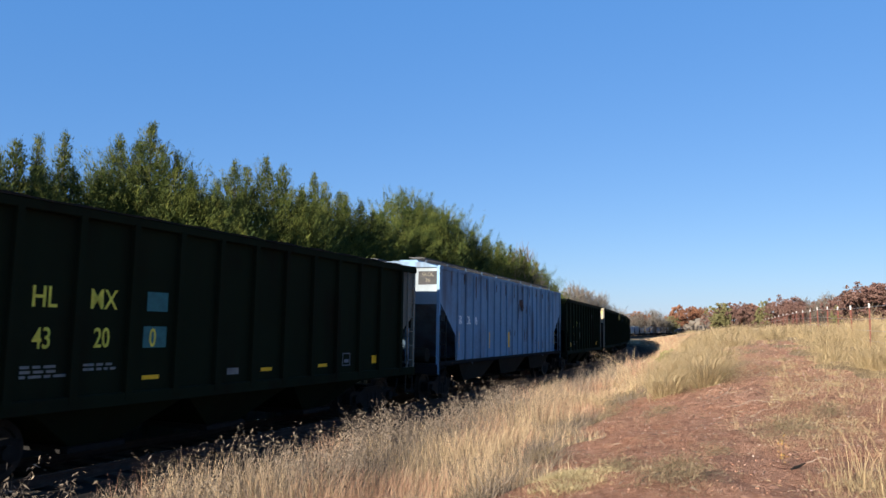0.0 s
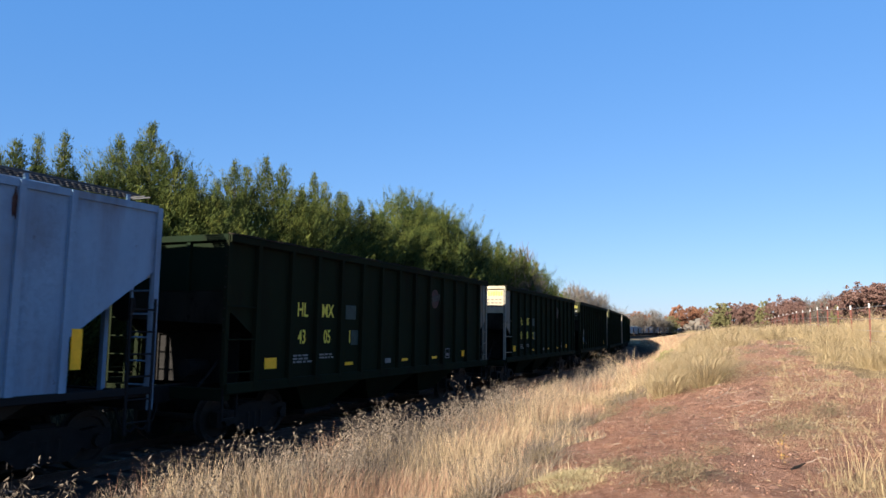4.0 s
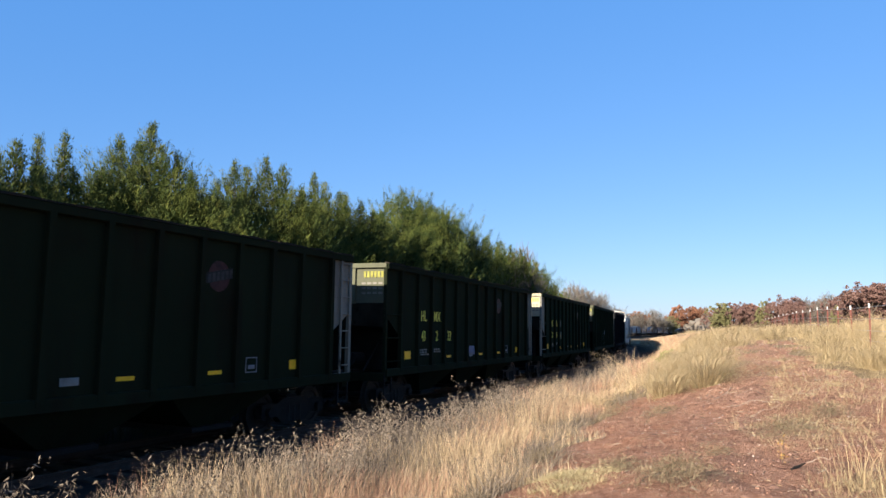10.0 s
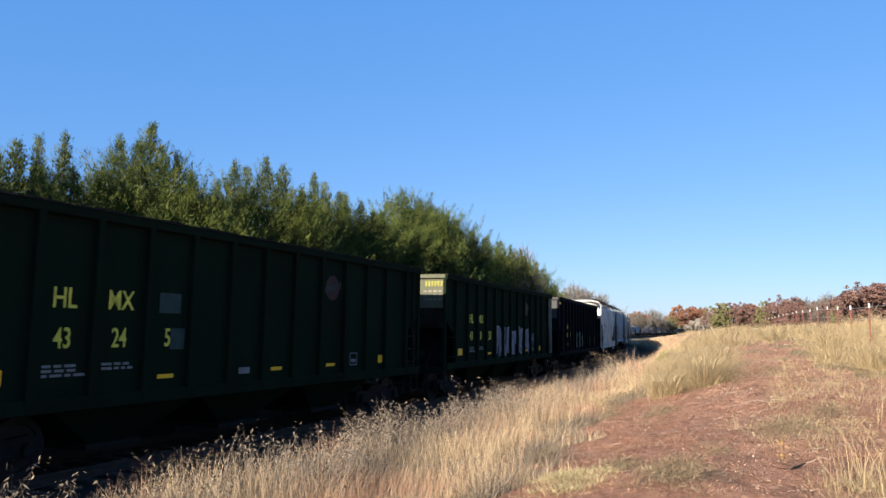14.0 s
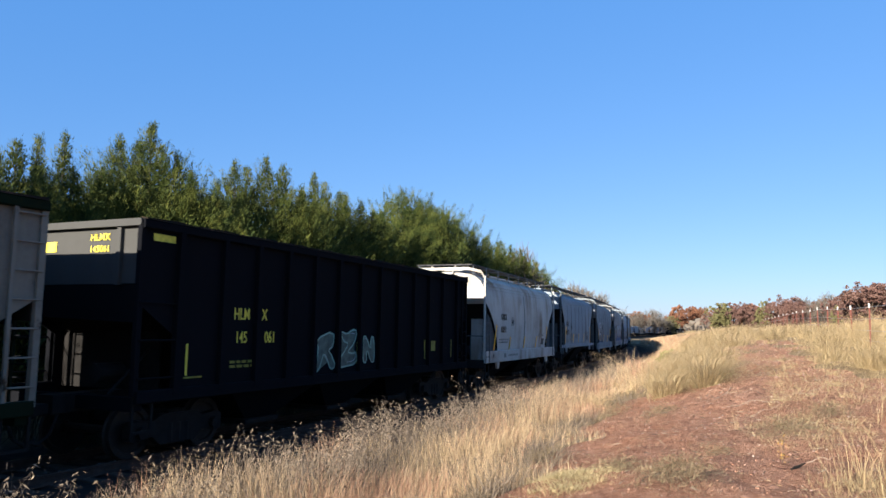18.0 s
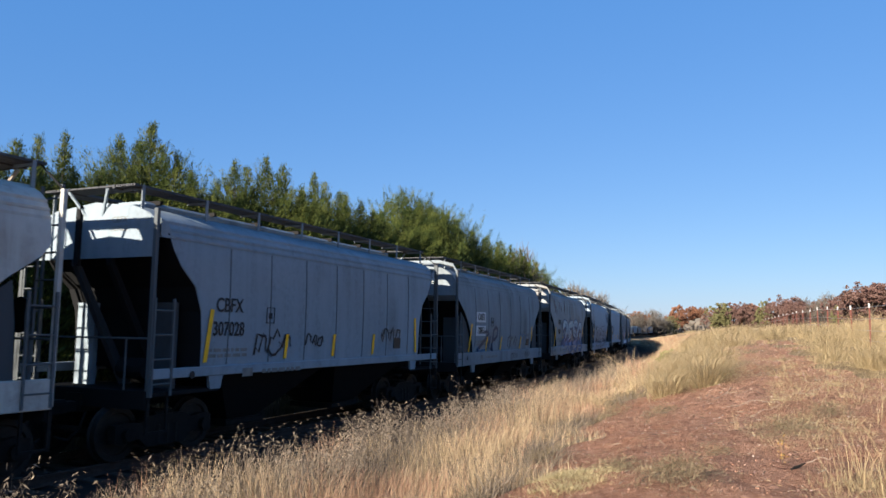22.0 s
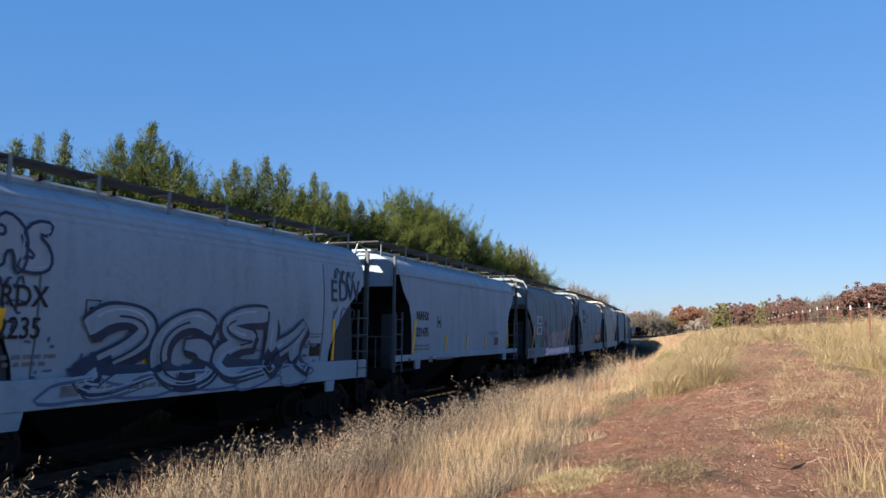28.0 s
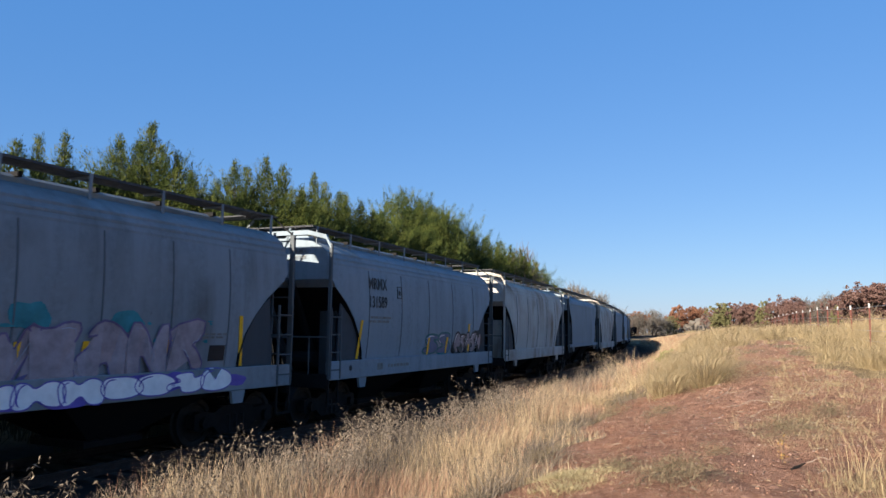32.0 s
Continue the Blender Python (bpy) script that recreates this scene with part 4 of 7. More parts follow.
def piece(car, word, u, z, w, h, fill, low, line, shade, y, thick=.05, step=None, swing=.06, deep=.08, soft=True):
    """A sprayed piece: swollen letters with a drop shade, two-tone fill, outline and inner lights, running rearwards from u."""
    step = w * .98 if step is None else step
    rng = random.Random(len(word) + int(u * 10))
    for k, ch in enumerate(word):
        cx, cz, lean = u - step * k, z + rng.uniform(-swing, swing), rng.uniform(-.12, .12)
        pts = [(cx - (a + lean * b) * w, cz + b * h) for a, b in SPRAYED[ch]]
        for _ in range(1 if soft else 0):
            pts = [(a[0] * t + b[0] * (1 - t), a[1] * t + b[1] * (1 - t)) for a, b in zip(pts, pts[1:] + pts[:1]) for t in (.75, .25)]
        yy = y + .0006 * k
        g = Geo()
        fan(g, pts, yy + .006)
        letter = part("graffiti_letter", g, fill, car)
        if shade:
            g = Geo()
            fan(g, [(a - deep, b - deep) for a, b in pts], yy + .001)
            stroke(g, [(a - deep, b - deep) for a, b in pts], thick, yy + .0012)
            part("drop_shade", g, shade, letter)
        cut = cut_below(pts, cz - .08 * h) if low else []
        if len(cut) > 3:
            g = Geo()
            fan(g, cut, yy + .0075)
            part("lower_fill", g, low, letter)
        g = Geo()
        stroke(g, pts, thick, yy + .010)
        n = len(pts)
        part("outline", g, line, letter)
        g = Geo()
        for lo, hi in ((n // 8, n // 4), (n // 2, n // 2 + n // 7)):
            stroke(g, [(cx + (a - cx) * .80, cz + (b - cz) * .80) for a, b in pts[lo:hi]], thick * .4, yy + .012, closed=False)
        part("highlight", g, G_SHINE, letter)


BENT = {"Z": [(-.45, .28), (-.2, .5), (.2, .48), (.4, .25), (.2, 0), (-.2, -.2), (-.45, -.42), (0, -.45), (.52, -.36)],
        "E": [(.45, .5), (-.1, .48), (-.42, .3), (-.1, .08), (.28, .05), (-.15, -.02), (-.44, -.25), (-.15, -.48), (.46, -.42)],
        "S": [(.46, .38), (.1, .52), (-.36, .38), (-.3, .12), (.15, .02), (.42, -.2), (.2, -.47), (-.2, -.5), (-.5, -.33)],
        "O": [(.42, .30), (.1, .5), (-.3, .35), (-.45, 0), (-.3, -.4), (.1, -.5), (.45, -.3), (.30, .02), (-.02, .05)],
        "K": [(-.42, .5), (-.38, 0), (-.42, -.45), (-.3, -.1), (.1, .1), (.42, .5), (.15, .08), (.2, -.2), (.5, -.45)]}


def ribbon(g, pts, width, y, rise=.0012, shift=0.0, span=(0.0, 1.0)):
    """A fat sprayed line, swollen in its middle, whose later windings lie over the earlier ones."""
    n = len(pts)
    v, f = [], []
    for i in range(int(span[0] * n), int(span[1] * n)):
        a, b = Vector(pts[max(0, i - 1)]), Vector(pts[min(n - 1, i + 1)])
        d = (b - a).normalized()
        side = Vector((-d.y, d.x))
        t = i / (n - 1)
        w = width * (.42 + .30 * min(1, 6 * t, 6 * (1 - t)) + .28 * math.sin(9 * t + 1) ** 2) / 2
        p = Vector(pts[i]) + Vector((0, shift))
        v += [(p.x + side.x * w, y + rise * t, p.y + side.y * w), (p.x - side.x * w, y + rise * t, p.y - side.y * w)]
    for k in range(len(v) // 2 - 1):
        f.append((2 * k, 2 * k + 1, 2 * k + 3, 2 * k + 2))
    g.add(v, f)


def bent_piece(car, word, u, z, w, h, fill, low, line, y, fat, step):
    """Swollen winding letters with dark edges, dark feet and thin lights, running rearwards from u."""
    rng = random.Random(len(word) + 3)
    for k, ch in enumerate(word):
        cx, cz = u - step * k, z + rng.uniform(-.08, .08)
        pts = [(cx - (a + .1 * b) * w, cz + b * h) for a, b in BENT[ch]]
        for _ in range(3):
            pts = pts[:1] + [(a[0] * t + b[0] * (1 - t), a[1] * t + b[1] * (1 - t)) for a, b in zip(pts, pts[1:]) for t in (.75, .25)] + pts[-1:]
        yy = y + .004 * k
        g = Geo()
        ribbon(g, pts, fat, yy + .002)
        letter = part("graffiti_letter", g, fill, car)
        g = Geo()
        ribbon(g, pts, fat + .15, yy)
        ribbon(g, [(a - .07, b - .09) for a, b in pts], fat + .10, yy - .002)
        part("outline", g, line, letter)
        g = Geo()
        deep = [i for i, p in enumerate(pts) if p[1] < cz - .02 * h]
        for lo, hi in [(min(deep), max(deep) + 1)] if deep else []:
            ribbon(g, pts, fat * .97, yy + .0028, span=(lo / len(pts), hi / len(pts)))
        part("lower_fill", g, low, letter)
        g = Geo()
        ribbon(g, pts, .05, yy + .0050, shift=.07, span=(.1, .45))
        ribbon(g, pts, .035, yy + .0050, shift=-.07, span=(.5, .8))
        part("highlight", g, G_SHINE, letter)
        g = Geo()
        ribbon(g, pts, .05, yy + .0045, shift=-.04, span=(.2, .6))
        part("inner_line", g, line, letter)


def spatter(car, u, z, width, height, count, material, y, seed):
    """Loose flecks and drips of spray paint."""
    rng = random.Random(seed)
    g = Geo()
    for _ in range(count):
        blob(g, u - rng.uniform(0, width), z + rng.uniform(-.5, .5) * height, rng.uniform(.02, .10), rng.uniform(.015, .05), y, rng, 9)
    return tagged(part("spray_flecks", g, material, car), kind="stuff")


def scrawl(car, u, z, width, height, material, seed=1, w=.035):
    """A thin sprayed tag of loops that cannot be read."""
    rng = random.Random(seed)
    g = Geo()
    n = max(3, int(width / (height * .7)))
    for k in range(n):
        cx = u - width * (k + .5) / n
        pts = [(cx - width / n * .55 * math.cos(a) * rng.uniform(.6, 1.1), z + height / 2 * math.sin(a * rng.choice((1, 1.5))) * rng.uniform(.6, 1.1)) for a in np.linspace(rng.uniform(-1, 1), rng.uniform(4, 6), 9)]
        stroke(g, pts, w, car["side"] + (.011 if z > 1.5 else .046), closed=False)
    part("graffiti_tag", g, material, car)


def marks_covered(car, mark, digits, u, z, z2, size, plates=False, strips=(1.3, 3.3, 5.5, 7.5, 9.5), low=1.52):
    e = car["half"]
    yy = car["side"] + .014
    if plates:
        side_plate(car, "number_plate", e - u - .50, e - u + .50, z - .18, z + .18, M_PLATE)
        side_plate(car, "number_plate", e - u - .52, e - u + .54, z2 - .18, z2 + .18, M_PLATE)
    side_text(car, mark, e - u, z, size, M_INK, y=yy, wide=.84)
    side_text(car, digits, e - u, z2, size, M_INK, y=yy, wide=.80)
    end_text(car, mark, .62, 4.08, .15, M_DULL, e - .10)
    end_text(car, digits, .62, 3.92, .13, M_DULL, e - .10)
    for k, s in enumerate(strips):
        h = .95 if k in (0, len(strips) - 1) else .5
        side_plate(car, "yellow_strip", e - s - .05, e - s + .05, low, low + h, M_YELLOW, y=car["side"] + .018, lean=-.12 if k == 0 else (.10 if k == len(strips) - 1 else -.05))
    stencil_bars(car, e - u + .5, z2 - .35, 1.1, 2, .06, M_DULL)
    x, zf = e - u - 1.25, z - .15
    part("stencil_frame", Geo().box(x - .13, x + .13, yy - .01, yy, zf - .16, zf - .145).box(x - .13, x + .13, yy - .01, yy, zf + .145, zf + .16).box(x - .13, x - .115, yy - .01, yy, zf - .145, zf + .145)
         .box(x + .115, x + .13, yy - .01, yy, zf - .145, zf + .145).box(x - .05, x + .05, yy - .01, yy, zf - .07, zf + .05), M_INK, car)
    part("data_panel", Geo().box(e - 8.95, e - 8.55, yy - .01, yy, low + .12, low + .4), M_INK, car)
    stencil_bars(car, e - 7.9, low + .62, 1.0, 2, .035, M_DULL)
    part("sill_hole", Geo().rod((e - .95, HALF + .03, low - .2), (e - .95, HALF + .045, low - .2), .07, 10), M_INK, car)
    stencil_bars(car, e - 2.9, low - .18, 1.3, 1, .08, M_DULL, y=HALF + .036)
    side_plate(car, "sill_plate", e - 2.6, e - 2.3, low - .3, low - .14, M_DULL, y=HALF + .036)

# ---- the train, from the front car to the last ----
SPEED = 7.1


def way(s0, t):
    return s0 - SPEED * ((t - 16) + 0.0001 * (t - 16) ** 2)


def on_rails(front, length, half, t):
    """Pose of a car whose front end is `front` metres along the way at 16 s."""
    s = way(front, t)
    base = length * 0.36
    mid = s + half
    (xa, ya), (xb, yb) = at(mid - base, CENTRE), at(mid + base, CENTRE)
    za, zb = float(rail_z(mid - base)), float(rail_z(mid + base))
    d = Vector((xa - xb, ya - yb, za - zb)).normalized()
    up = Vector((0, 0, 1))
    side = up.cross(d).normalized()
    m = Matrix((d, side, d.cross(side))).transposed().to_4x4()
    m.translation = ((xa + xb) / 2, (ya + yb) / 2, (za + zb) / 2)
    return m


TRAIN = []
G_BLUE = plain("graffiti_blue", (0.032, 0.095, 0.22), 0.5, vary=0.4, scale=2.5)
G_PALE = plain("graffiti_pale_blue", (0.20, 0.32, 0.39), 0.5, vary=0.35, scale=2.5)
G_PINK = plain("graffiti_mauve", (0.27, 0.225, 0.245), 0.5, vary=0.35, scale=2.5)
G_MAUVELINE = plain("graffiti_dusky_line", (0.13, 0.10, 0.19), 0.5, vary=0.4, scale=2.5)
G_TEAL = plain("graffiti_teal", (0.03, 0.19, 0.22), 0.5, vary=0.35, scale=2.5)
G_VIOLET = plain("graffiti_violet", (0.12, 0.09, 0.36), 0.5, vary=0.3, scale=2.5)
G_FROST = plain("graffiti_frost", (0.095, 0.12, 0.17), 0.5, vary=0.5, scale=5)
G_SILVER = plain("graffiti_silver_line", (0.26, 0.31, 0.40), 0.5, vary=0.3, scale=5)
G_SHINE = plain("graffiti_pale_lights", (0.34, 0.40, 0.46), 0.5, vary=0.2)
G_DEEP = plain("graffiti_deep_blue", (0.016, 0.045, 0.12), 0.5, vary=0.3, scale=2.5)
G_SLATE = plain("graffiti_slate", (0.09, 0.12, 0.20), 0.5, vary=0.2, scale=2.5)
G_NAVY = plain("graffiti_navy", (0.03, 0.04, 0.07), 0.5, vary=0.25, scale=2.5)
G_WASH = plain("graffiti_pale_wash", (0.27, 0.30, 0.33), 0.5, vary=0.12, scale=2.5)
G_PATCH = plain("overpainted_patch", (0.020, 0.040, 0.036), 0.6, vary=0.3)
EMBLEM = plain("faded_red_emblem", (0.030, 0.008, 0.008), 0.6, vary=0.5)
EMBLEM_DARK = plain("faded_emblem_black", (0.008, 0.008, 0.008), 0.6, vary=0.5)
EMBLEM_BAR = plain("faded_emblem_grey", (0.022, 0.022, 0.022), 0.6, vary=0.5)
G_TAG = plain("graffiti_tag_blue", (0.05, 0.12, 0.22), 0.5, vary=0.3, scale=2.5)
G_DIMMINT = plain("graffiti_faded_mint", (0.055, 0.095, 0.085), 0.5, vary=0.6, scale=4)
G_MINT = plain("graffiti_mint", (0.16, 0.30, 0.26), 0.5, vary=0.25, scale=2.5)


def emblem(car):
    """A faded round badge crossed by a slanting band."""
    x, z, y = 7.1 - 9.65, 3.2, car["side"]
    badge = part("round_emblem", Geo().rod((x, y, z), (x, y + .005, z), .29, 20), EMBLEM, car)
    part("emblem_bar", Geo().plate([(x - .36, z - .02), (x + .36, z - .16), (x + .36, z + .04), (x - .36, z + .18)], 1, y + .005, y + .010), EMBLEM_DARK, badge)
    g = Geo()
    for k in range(6):
        u = x + .30 - k * .115
        g.plate([(u, z - .10 - (u - x) * .19 + .02), (u - .08, z - .10 - (u - .08 - x) * .19 + .02), (u - .08, z + .02 - (u - .08 - x) * .19 + .06), (u, z + .02 - (u - x) * .19 + .06)], 1, y + .0102, y + .012)
    tagged(part("emblem_print", g, EMBLEM_BAR, badge), kind="stuff")


def build_train():
    L1, L2 = 16.15, 12.5
    dark = "dark green ribbed open-top hopper car"
    # open hoppers
    a = open_hopper(M_GREEN, M_OLIVE, M_LILAC, dark + " with grey ends", rear=M_LILAC)
    marks_open(a, "HL", "MX", ["43", "20", "0"])
    for k, m in ((2, M_TEAL),):
        side_plate(a, "paint_patch", 7.1 - 4.85, 7.1 - 4.35, 1.9, 2.25, M_TEAL)
        side_plate(a, "paint_patch", 7.1 - 4.85, 7.1 - 4.4, 2.5, 2.82, M_TEAL)
    TRAIN.append((a, -115.45, L1))
    b = ribbed_covered_hopper(M_BLUE, "pale blue rust-streaked ribbed covered hopper car on the track")
    for txt, u in (("SK", 1.92), ("OL", 2.73), ("36", 3.49)):
        side_text(b, txt, 8.4 - u, 2.58, .38, M_WHITE, wide=.85)
    for u in (1.75, 5.0, 7.55, 15.4):
        side_plate(b, "yellow_strip", 8.4 - u - .09, 8.4 - u + .09, 1.6, 2.2, M_YELLOW)
    side_plate(b, "data_panel", -4.75, -4.42, 1.45, 1.8, M_INK)
    side_plate(b, "data_panel", -3.95, -3.6, 1.42, 1.8, M_DULL)
    side_plate(b, "data_panel", -5.45, -5.2, 1.9, 2.5, M_INK)
    part("end_number_plate", Geo().box(8.30, 8.306, .78, 1.42, 3.66, 4.08), plain("dark_number_patch", (0.03, 0.03, 0.032)), b)
    end_text(b, "SKOL", 1.1, 3.97, .17, M_LILAC, 8.31)
    end_text(b, "36", 1.1, 3.79, .17, M_LILAC, 8.31)
    TRAIN.append((b, -99.5, 18.6))
    scale = plain("rust_scale", (0.055, 0.030, 0.024), 0.9, vary=0.5)
    rng = random.Random(4)
    rust = Geo()
    blob(rust, -.85, 3.35, .27, .27, b["side"] + .056, rng, lean=.45)
    part("rust_patch", rust, scale, b)
    for k in range(12):
        rust = Geo()
        blob(rust, 7.3 - k * 1.2, 4.02 - rng.uniform(0, .2), rng.uniform(.03, .07), rng.uniform(.1, .5), b["side"] + .003, rng)
        part("rust_streak", rust, scale, b)
    for k in range(9):
        rust = Geo()
        blob(rust, rng.uniform(-3.5, 1), rng.uniform(1.7, 3.2), .035, rng.uniform(.1, .3), b["side"] + .057, rng)
        part("rust_patch", rust, scale, b)
    spec = [(-80.87, M_GREEN, M_GREEN2, M_GREEN, ["43", "05", "1"], ""), (-64.3, M_GREEN, M_CREAM, M_LILAC, ["43", "30", "2"], " with cream ends"),
            (-48.17, M_GREEN, M_DIMEND, M_GREEN, ["43", "4", "07"], " with olive end plates"), (-32.07, M_GREEN, M_OLIVE, M_GREEN, ["43", "2", "33"], " with olive end plates"),
            (-15.9, M_GREEN2, M_CREAM, M_LILAC, ["43", "24", "5"], " with cream ends"), (0.34, M_GREEN2, M_OLIVE, M_GREEN2, ["43", "0", "58"], " with sprayed graffiti"),]
    for s, body, ends, panel, digits, extra in spec:
        c = open_hopper(body, ends, panel, dark + extra, rear=body if panel is M_LILAC else M_LILAC)
        marks_open(c, "HL", "MX", digits)
        TRAIN.append((c, s, L1))
        if ends is not M_GREEN2:
            e = 7.1
            for w in range(6):
                part("end_lettering", Geo().box(e - .04, e - .034, .78 + w * .105, .78 + w * .105 + .07, 3.64, 3.81), M_DIMTEXT if ends in (M_DIMEND, M_OLIVE) else M_YTEXT, c)
            g = Geo()
            for r in range(3):
                for k in range(4):
                    g.box(e - .04, e - .034, .72 + k * .17, .72 + k * .17 + .12, 3.45 - r * .13, 3.51 - r * .13)
            tagged(part("end_stencil", g, M_DULL if ends is M_DIMEND else M_LILAC, c), kind="stuff")
        if s != 0.34:
            emblem(c)
        if s in (-64.3, -15.9, -80.87):
            side_plate(c, "paint_patch", 7.1 - 4.82, 7.1 - 4.34, 2.48, 2.82, G_PATCH)
            side_plate(c, "paint_patch", 7.1 - 4.95, 7.1 - 4.62, 1.86, 2.22, G_PATCH)
        if s == -32.07:
            side_plate(c, "sprayed_patch", 7.1 - 7.0, 7.1 - 6.45, 1.42, 1.72, G_SLATE, lean=.1)
        if s == -48.17:
            side_plate(c, "route_card", 7.1 - 1.76, 7.1 - 1.36, 1.66, 1.92, G_PALE)
            stencil_bars(c, 7.1 - 1.2, 2.38, .65, 5, .045, M_DULL)
        if s == 0.34:
            piece(c, "AUTER", 7.1 - 5.57, 1.84, .86, 1.0, G_FROST, None, G_SILVER, None, c["side"] + .002, .034, 1.02, soft=False)
            spatter(c, 7.1 - 5.0, 1.9, 6.0, .5, 60, G_FROST, c["side"] + .0015, 3)
            scrawl(c, 7.1 - 10.4, 1.9, .6, .5, G_SILVER, 7, .02)
            emblem(c)
    i = open_hopper(M_BLACK, M_ENDGREY, M_BLACK, "black ribbed open-top hopper car with grey end plate", black=True)
    for txt, u, z in (("HLM", 2.6, 2.5), ("X", 3.3, 2.5), ("145", 2.6, 2.05), ("061", 3.5, 2.05)):
        side_text(i, txt, 7.1 - u, z, .32, M_YTEXT, wide=.75)
    for ch, u, k in (("R", 5.6, 1.0), ("Z", 6.6, 1.0), ("N", 7.6, .75)):
        piece(i, ch, 7.1 - u, 1.78, .8 * k, .85 * k, G_DIMMINT, None, G_MINT, None, i["side"] + .002, .04)
    for u in (1.15, 5.1, 7.05, 11.0, 13.0):
        side_plate(i, "yellow_strip", 7.1 - u - .025, 7.1 - u + .025, 1.4, 1.95, M_DIMTEXT if u > 1.2 else M_YTEXT)
    side_plate(i, "data_panel", 7.1 - 11.75, 7.1 - 11.35, 1.62, 1.92, M_DIMTEXT)
    side_plate(i, "yellow_marking", 6.35, 6.85, 3.68, 3.80, M_YTEXT)
    side_plate(i, "yellow_strip", 7.1 - 1.55, 7.1 - 1.10, 1.35, 1.38, M_DIMTEXT)
    stencil_bars(i, 7.1 - 2.3, 1.62, .75, 2, .05, M_DIMTEXT)
    end_text(i, "HLMX", .5, 3.74, .17, M_YTEXT, 7.065)
    end_text(i, "145061", .5, 3.54, .16, M_YTEXT, 7.065)
    part("yellow_marking", Geo().box(7.055, 7.062, -1.0, -.55, 3.52, 3.7), M_YTEXT, i)
    TRAIN.append((i, 16.33, L1))
    # covered hoppers
    thin = (1.38, 1.55)
    j = covered_hopper(M_PALE, "white covered hopper car with brown stains on its side", 1)
    marks_covered(j, "GBRX", "83392", 2.37, 2.77, 2.29, .34)
    TRAIN.append((j, 32.3, L2))
    k = covered_hopper(M_GREY, "light grey covered hopper car with sprayed tags", 7, 5.65, thin, .03)
    marks_covered(k, "CBFX", "307028", 1.9, 2.65, 2.21, .37, strips=(1.30, 3.69, 5.53, 7.4, 9.9), low=1.62)
    e2 = 5.65
    scrawl(k, e2 - 2.7, 1.95, 1.2, .5, M_INK, 3, .06)
    scrawl(k, e2 - 4.4, 1.98, .75, .3, M_INK, 4, .05)
    scrawl(k, e2 - 7.85, 2.1, 1.1, .42, M_INK, 5, .05)
    TRAIN.append((k, 44.96, L2))
    e2 = 5.45
    l = covered_hopper(M_DOVE, "dove-grey covered hopper car with blue-grey tag", 6)
    marks_covered(l, "CAEX", "32813", 2.47, 2.72, 2.24, .34, True, strips=(1.34, 3.15, 4.9, 7.6, 9.42))
    for pts, wd in (([(2.45, 2.12), (3.05, 2.22), (3.35, 2.15), (2.95, 1.92), (2.35, 1.62), (2.1, 1.5), (2.6, 1.5), (3.2, 1.62)], .15), ([(3.5, 2.05), (3.45, 1.8), (3.5, 1.58)], .15),
                    ([(3.72, 1.5), (3.85, 1.85), (3.88, 2.25), (4.15, 2.38), (4.38, 2.28), (4.35, 2.05), (4.05, 1.92), (3.9, 1.92)], .14)):
        g = Geo()
        stroke(g, [(e2 - a, b) for a, b in pts], wd, l["side"] + .02, closed=False)
        part("graffiti_tag", g, G_NAVY, l)
    scrawl(l, e2 - 5.75, 1.85, 1.3, .5, M_INK, 9, .05)
    scrawl(l, e2 - 7.5, 1.95, 1.2, .45, G_TAG, 11, .06)
    scrawl(l, e2 - 8.0, 1.27, .8, .2, M_INK, 12, .03)
    scrawl(l, e2 - 6.0, 1.27, .9, .22, M_INK, 10, .035)
    TRAIN.append((l, 57.96, L2))
    m = covered_hopper(M_TAN, "stained grey covered hopper car with blue bubble graffiti", 1)
    marks_covered(m, "GBRX", "83024", 2.4, 2.72, 2.24, .34)
    bent_piece(m, "ZESO", e2 - 3.75, 2.06, 1.55, 1.34, G_PALE, G_BLUE, G_DEEP, m["side"] + .042, .44, 1.45)
    for q, (u, zz, rx, rz) in enumerate(((3.1, 1.35, .9, .32), (4.3, 1.65, .85, .40), (5.6, 1.50, .8, .40), (6.7, 1.62, .75, .42), (7.7, 1.55, .7, .36), (8.6, 1.75, .55, .36))):
        g = Geo()
        blob(g, e2 - u, zz - .12, rx, rz * .8, m["side"] + .034 + .0004 * q, random.Random(60 + q))
        part("graffiti_cloud", g, G_BLUE, m)
    rng = random.Random(77)
    thin_rust = plain("thin_rust_stain", (0.125, 0.098, 0.088), 0.9, vary=0.4)
    for _ in range(9):
        streak = Geo()
        blob(streak, e2 - rng.uniform(1.2, 4.5), rng.uniform(3.2, 3.65), .05, rng.uniform(.15, .4), m["side"] + .004, rng)
        part("rust_streak", streak, thin_rust, m)
    TRAIN.append((m, 70.8, L2))
    n = covered_hopper(M_COOL, "pale grey covered hopper car with outlined graffiti", 2)
    marks_covered(n, "CRDX", "22235", 1.55, 2.63, 2.19, .42, strips=(1.25, 3.9, 6.0, 8.0, 9.5))
    bent_piece(n, "ZOEK", e2 - 3.3, 1.94, 1.45, 1.08, M_COOL, M_COOL, G_NAVY, n["side"] + .046, .36, 1.45)
    spatter(n, e2 - 1.3, 1.75, 7.5, .6, 70, G_SLATE, n["side"] + .012, 8)
    piece(n, "ROAS", e2 - .50, 3.32, .55, .72, G_WASH, None, G_NAVY, None, n["side"] + .02, .05, .44)
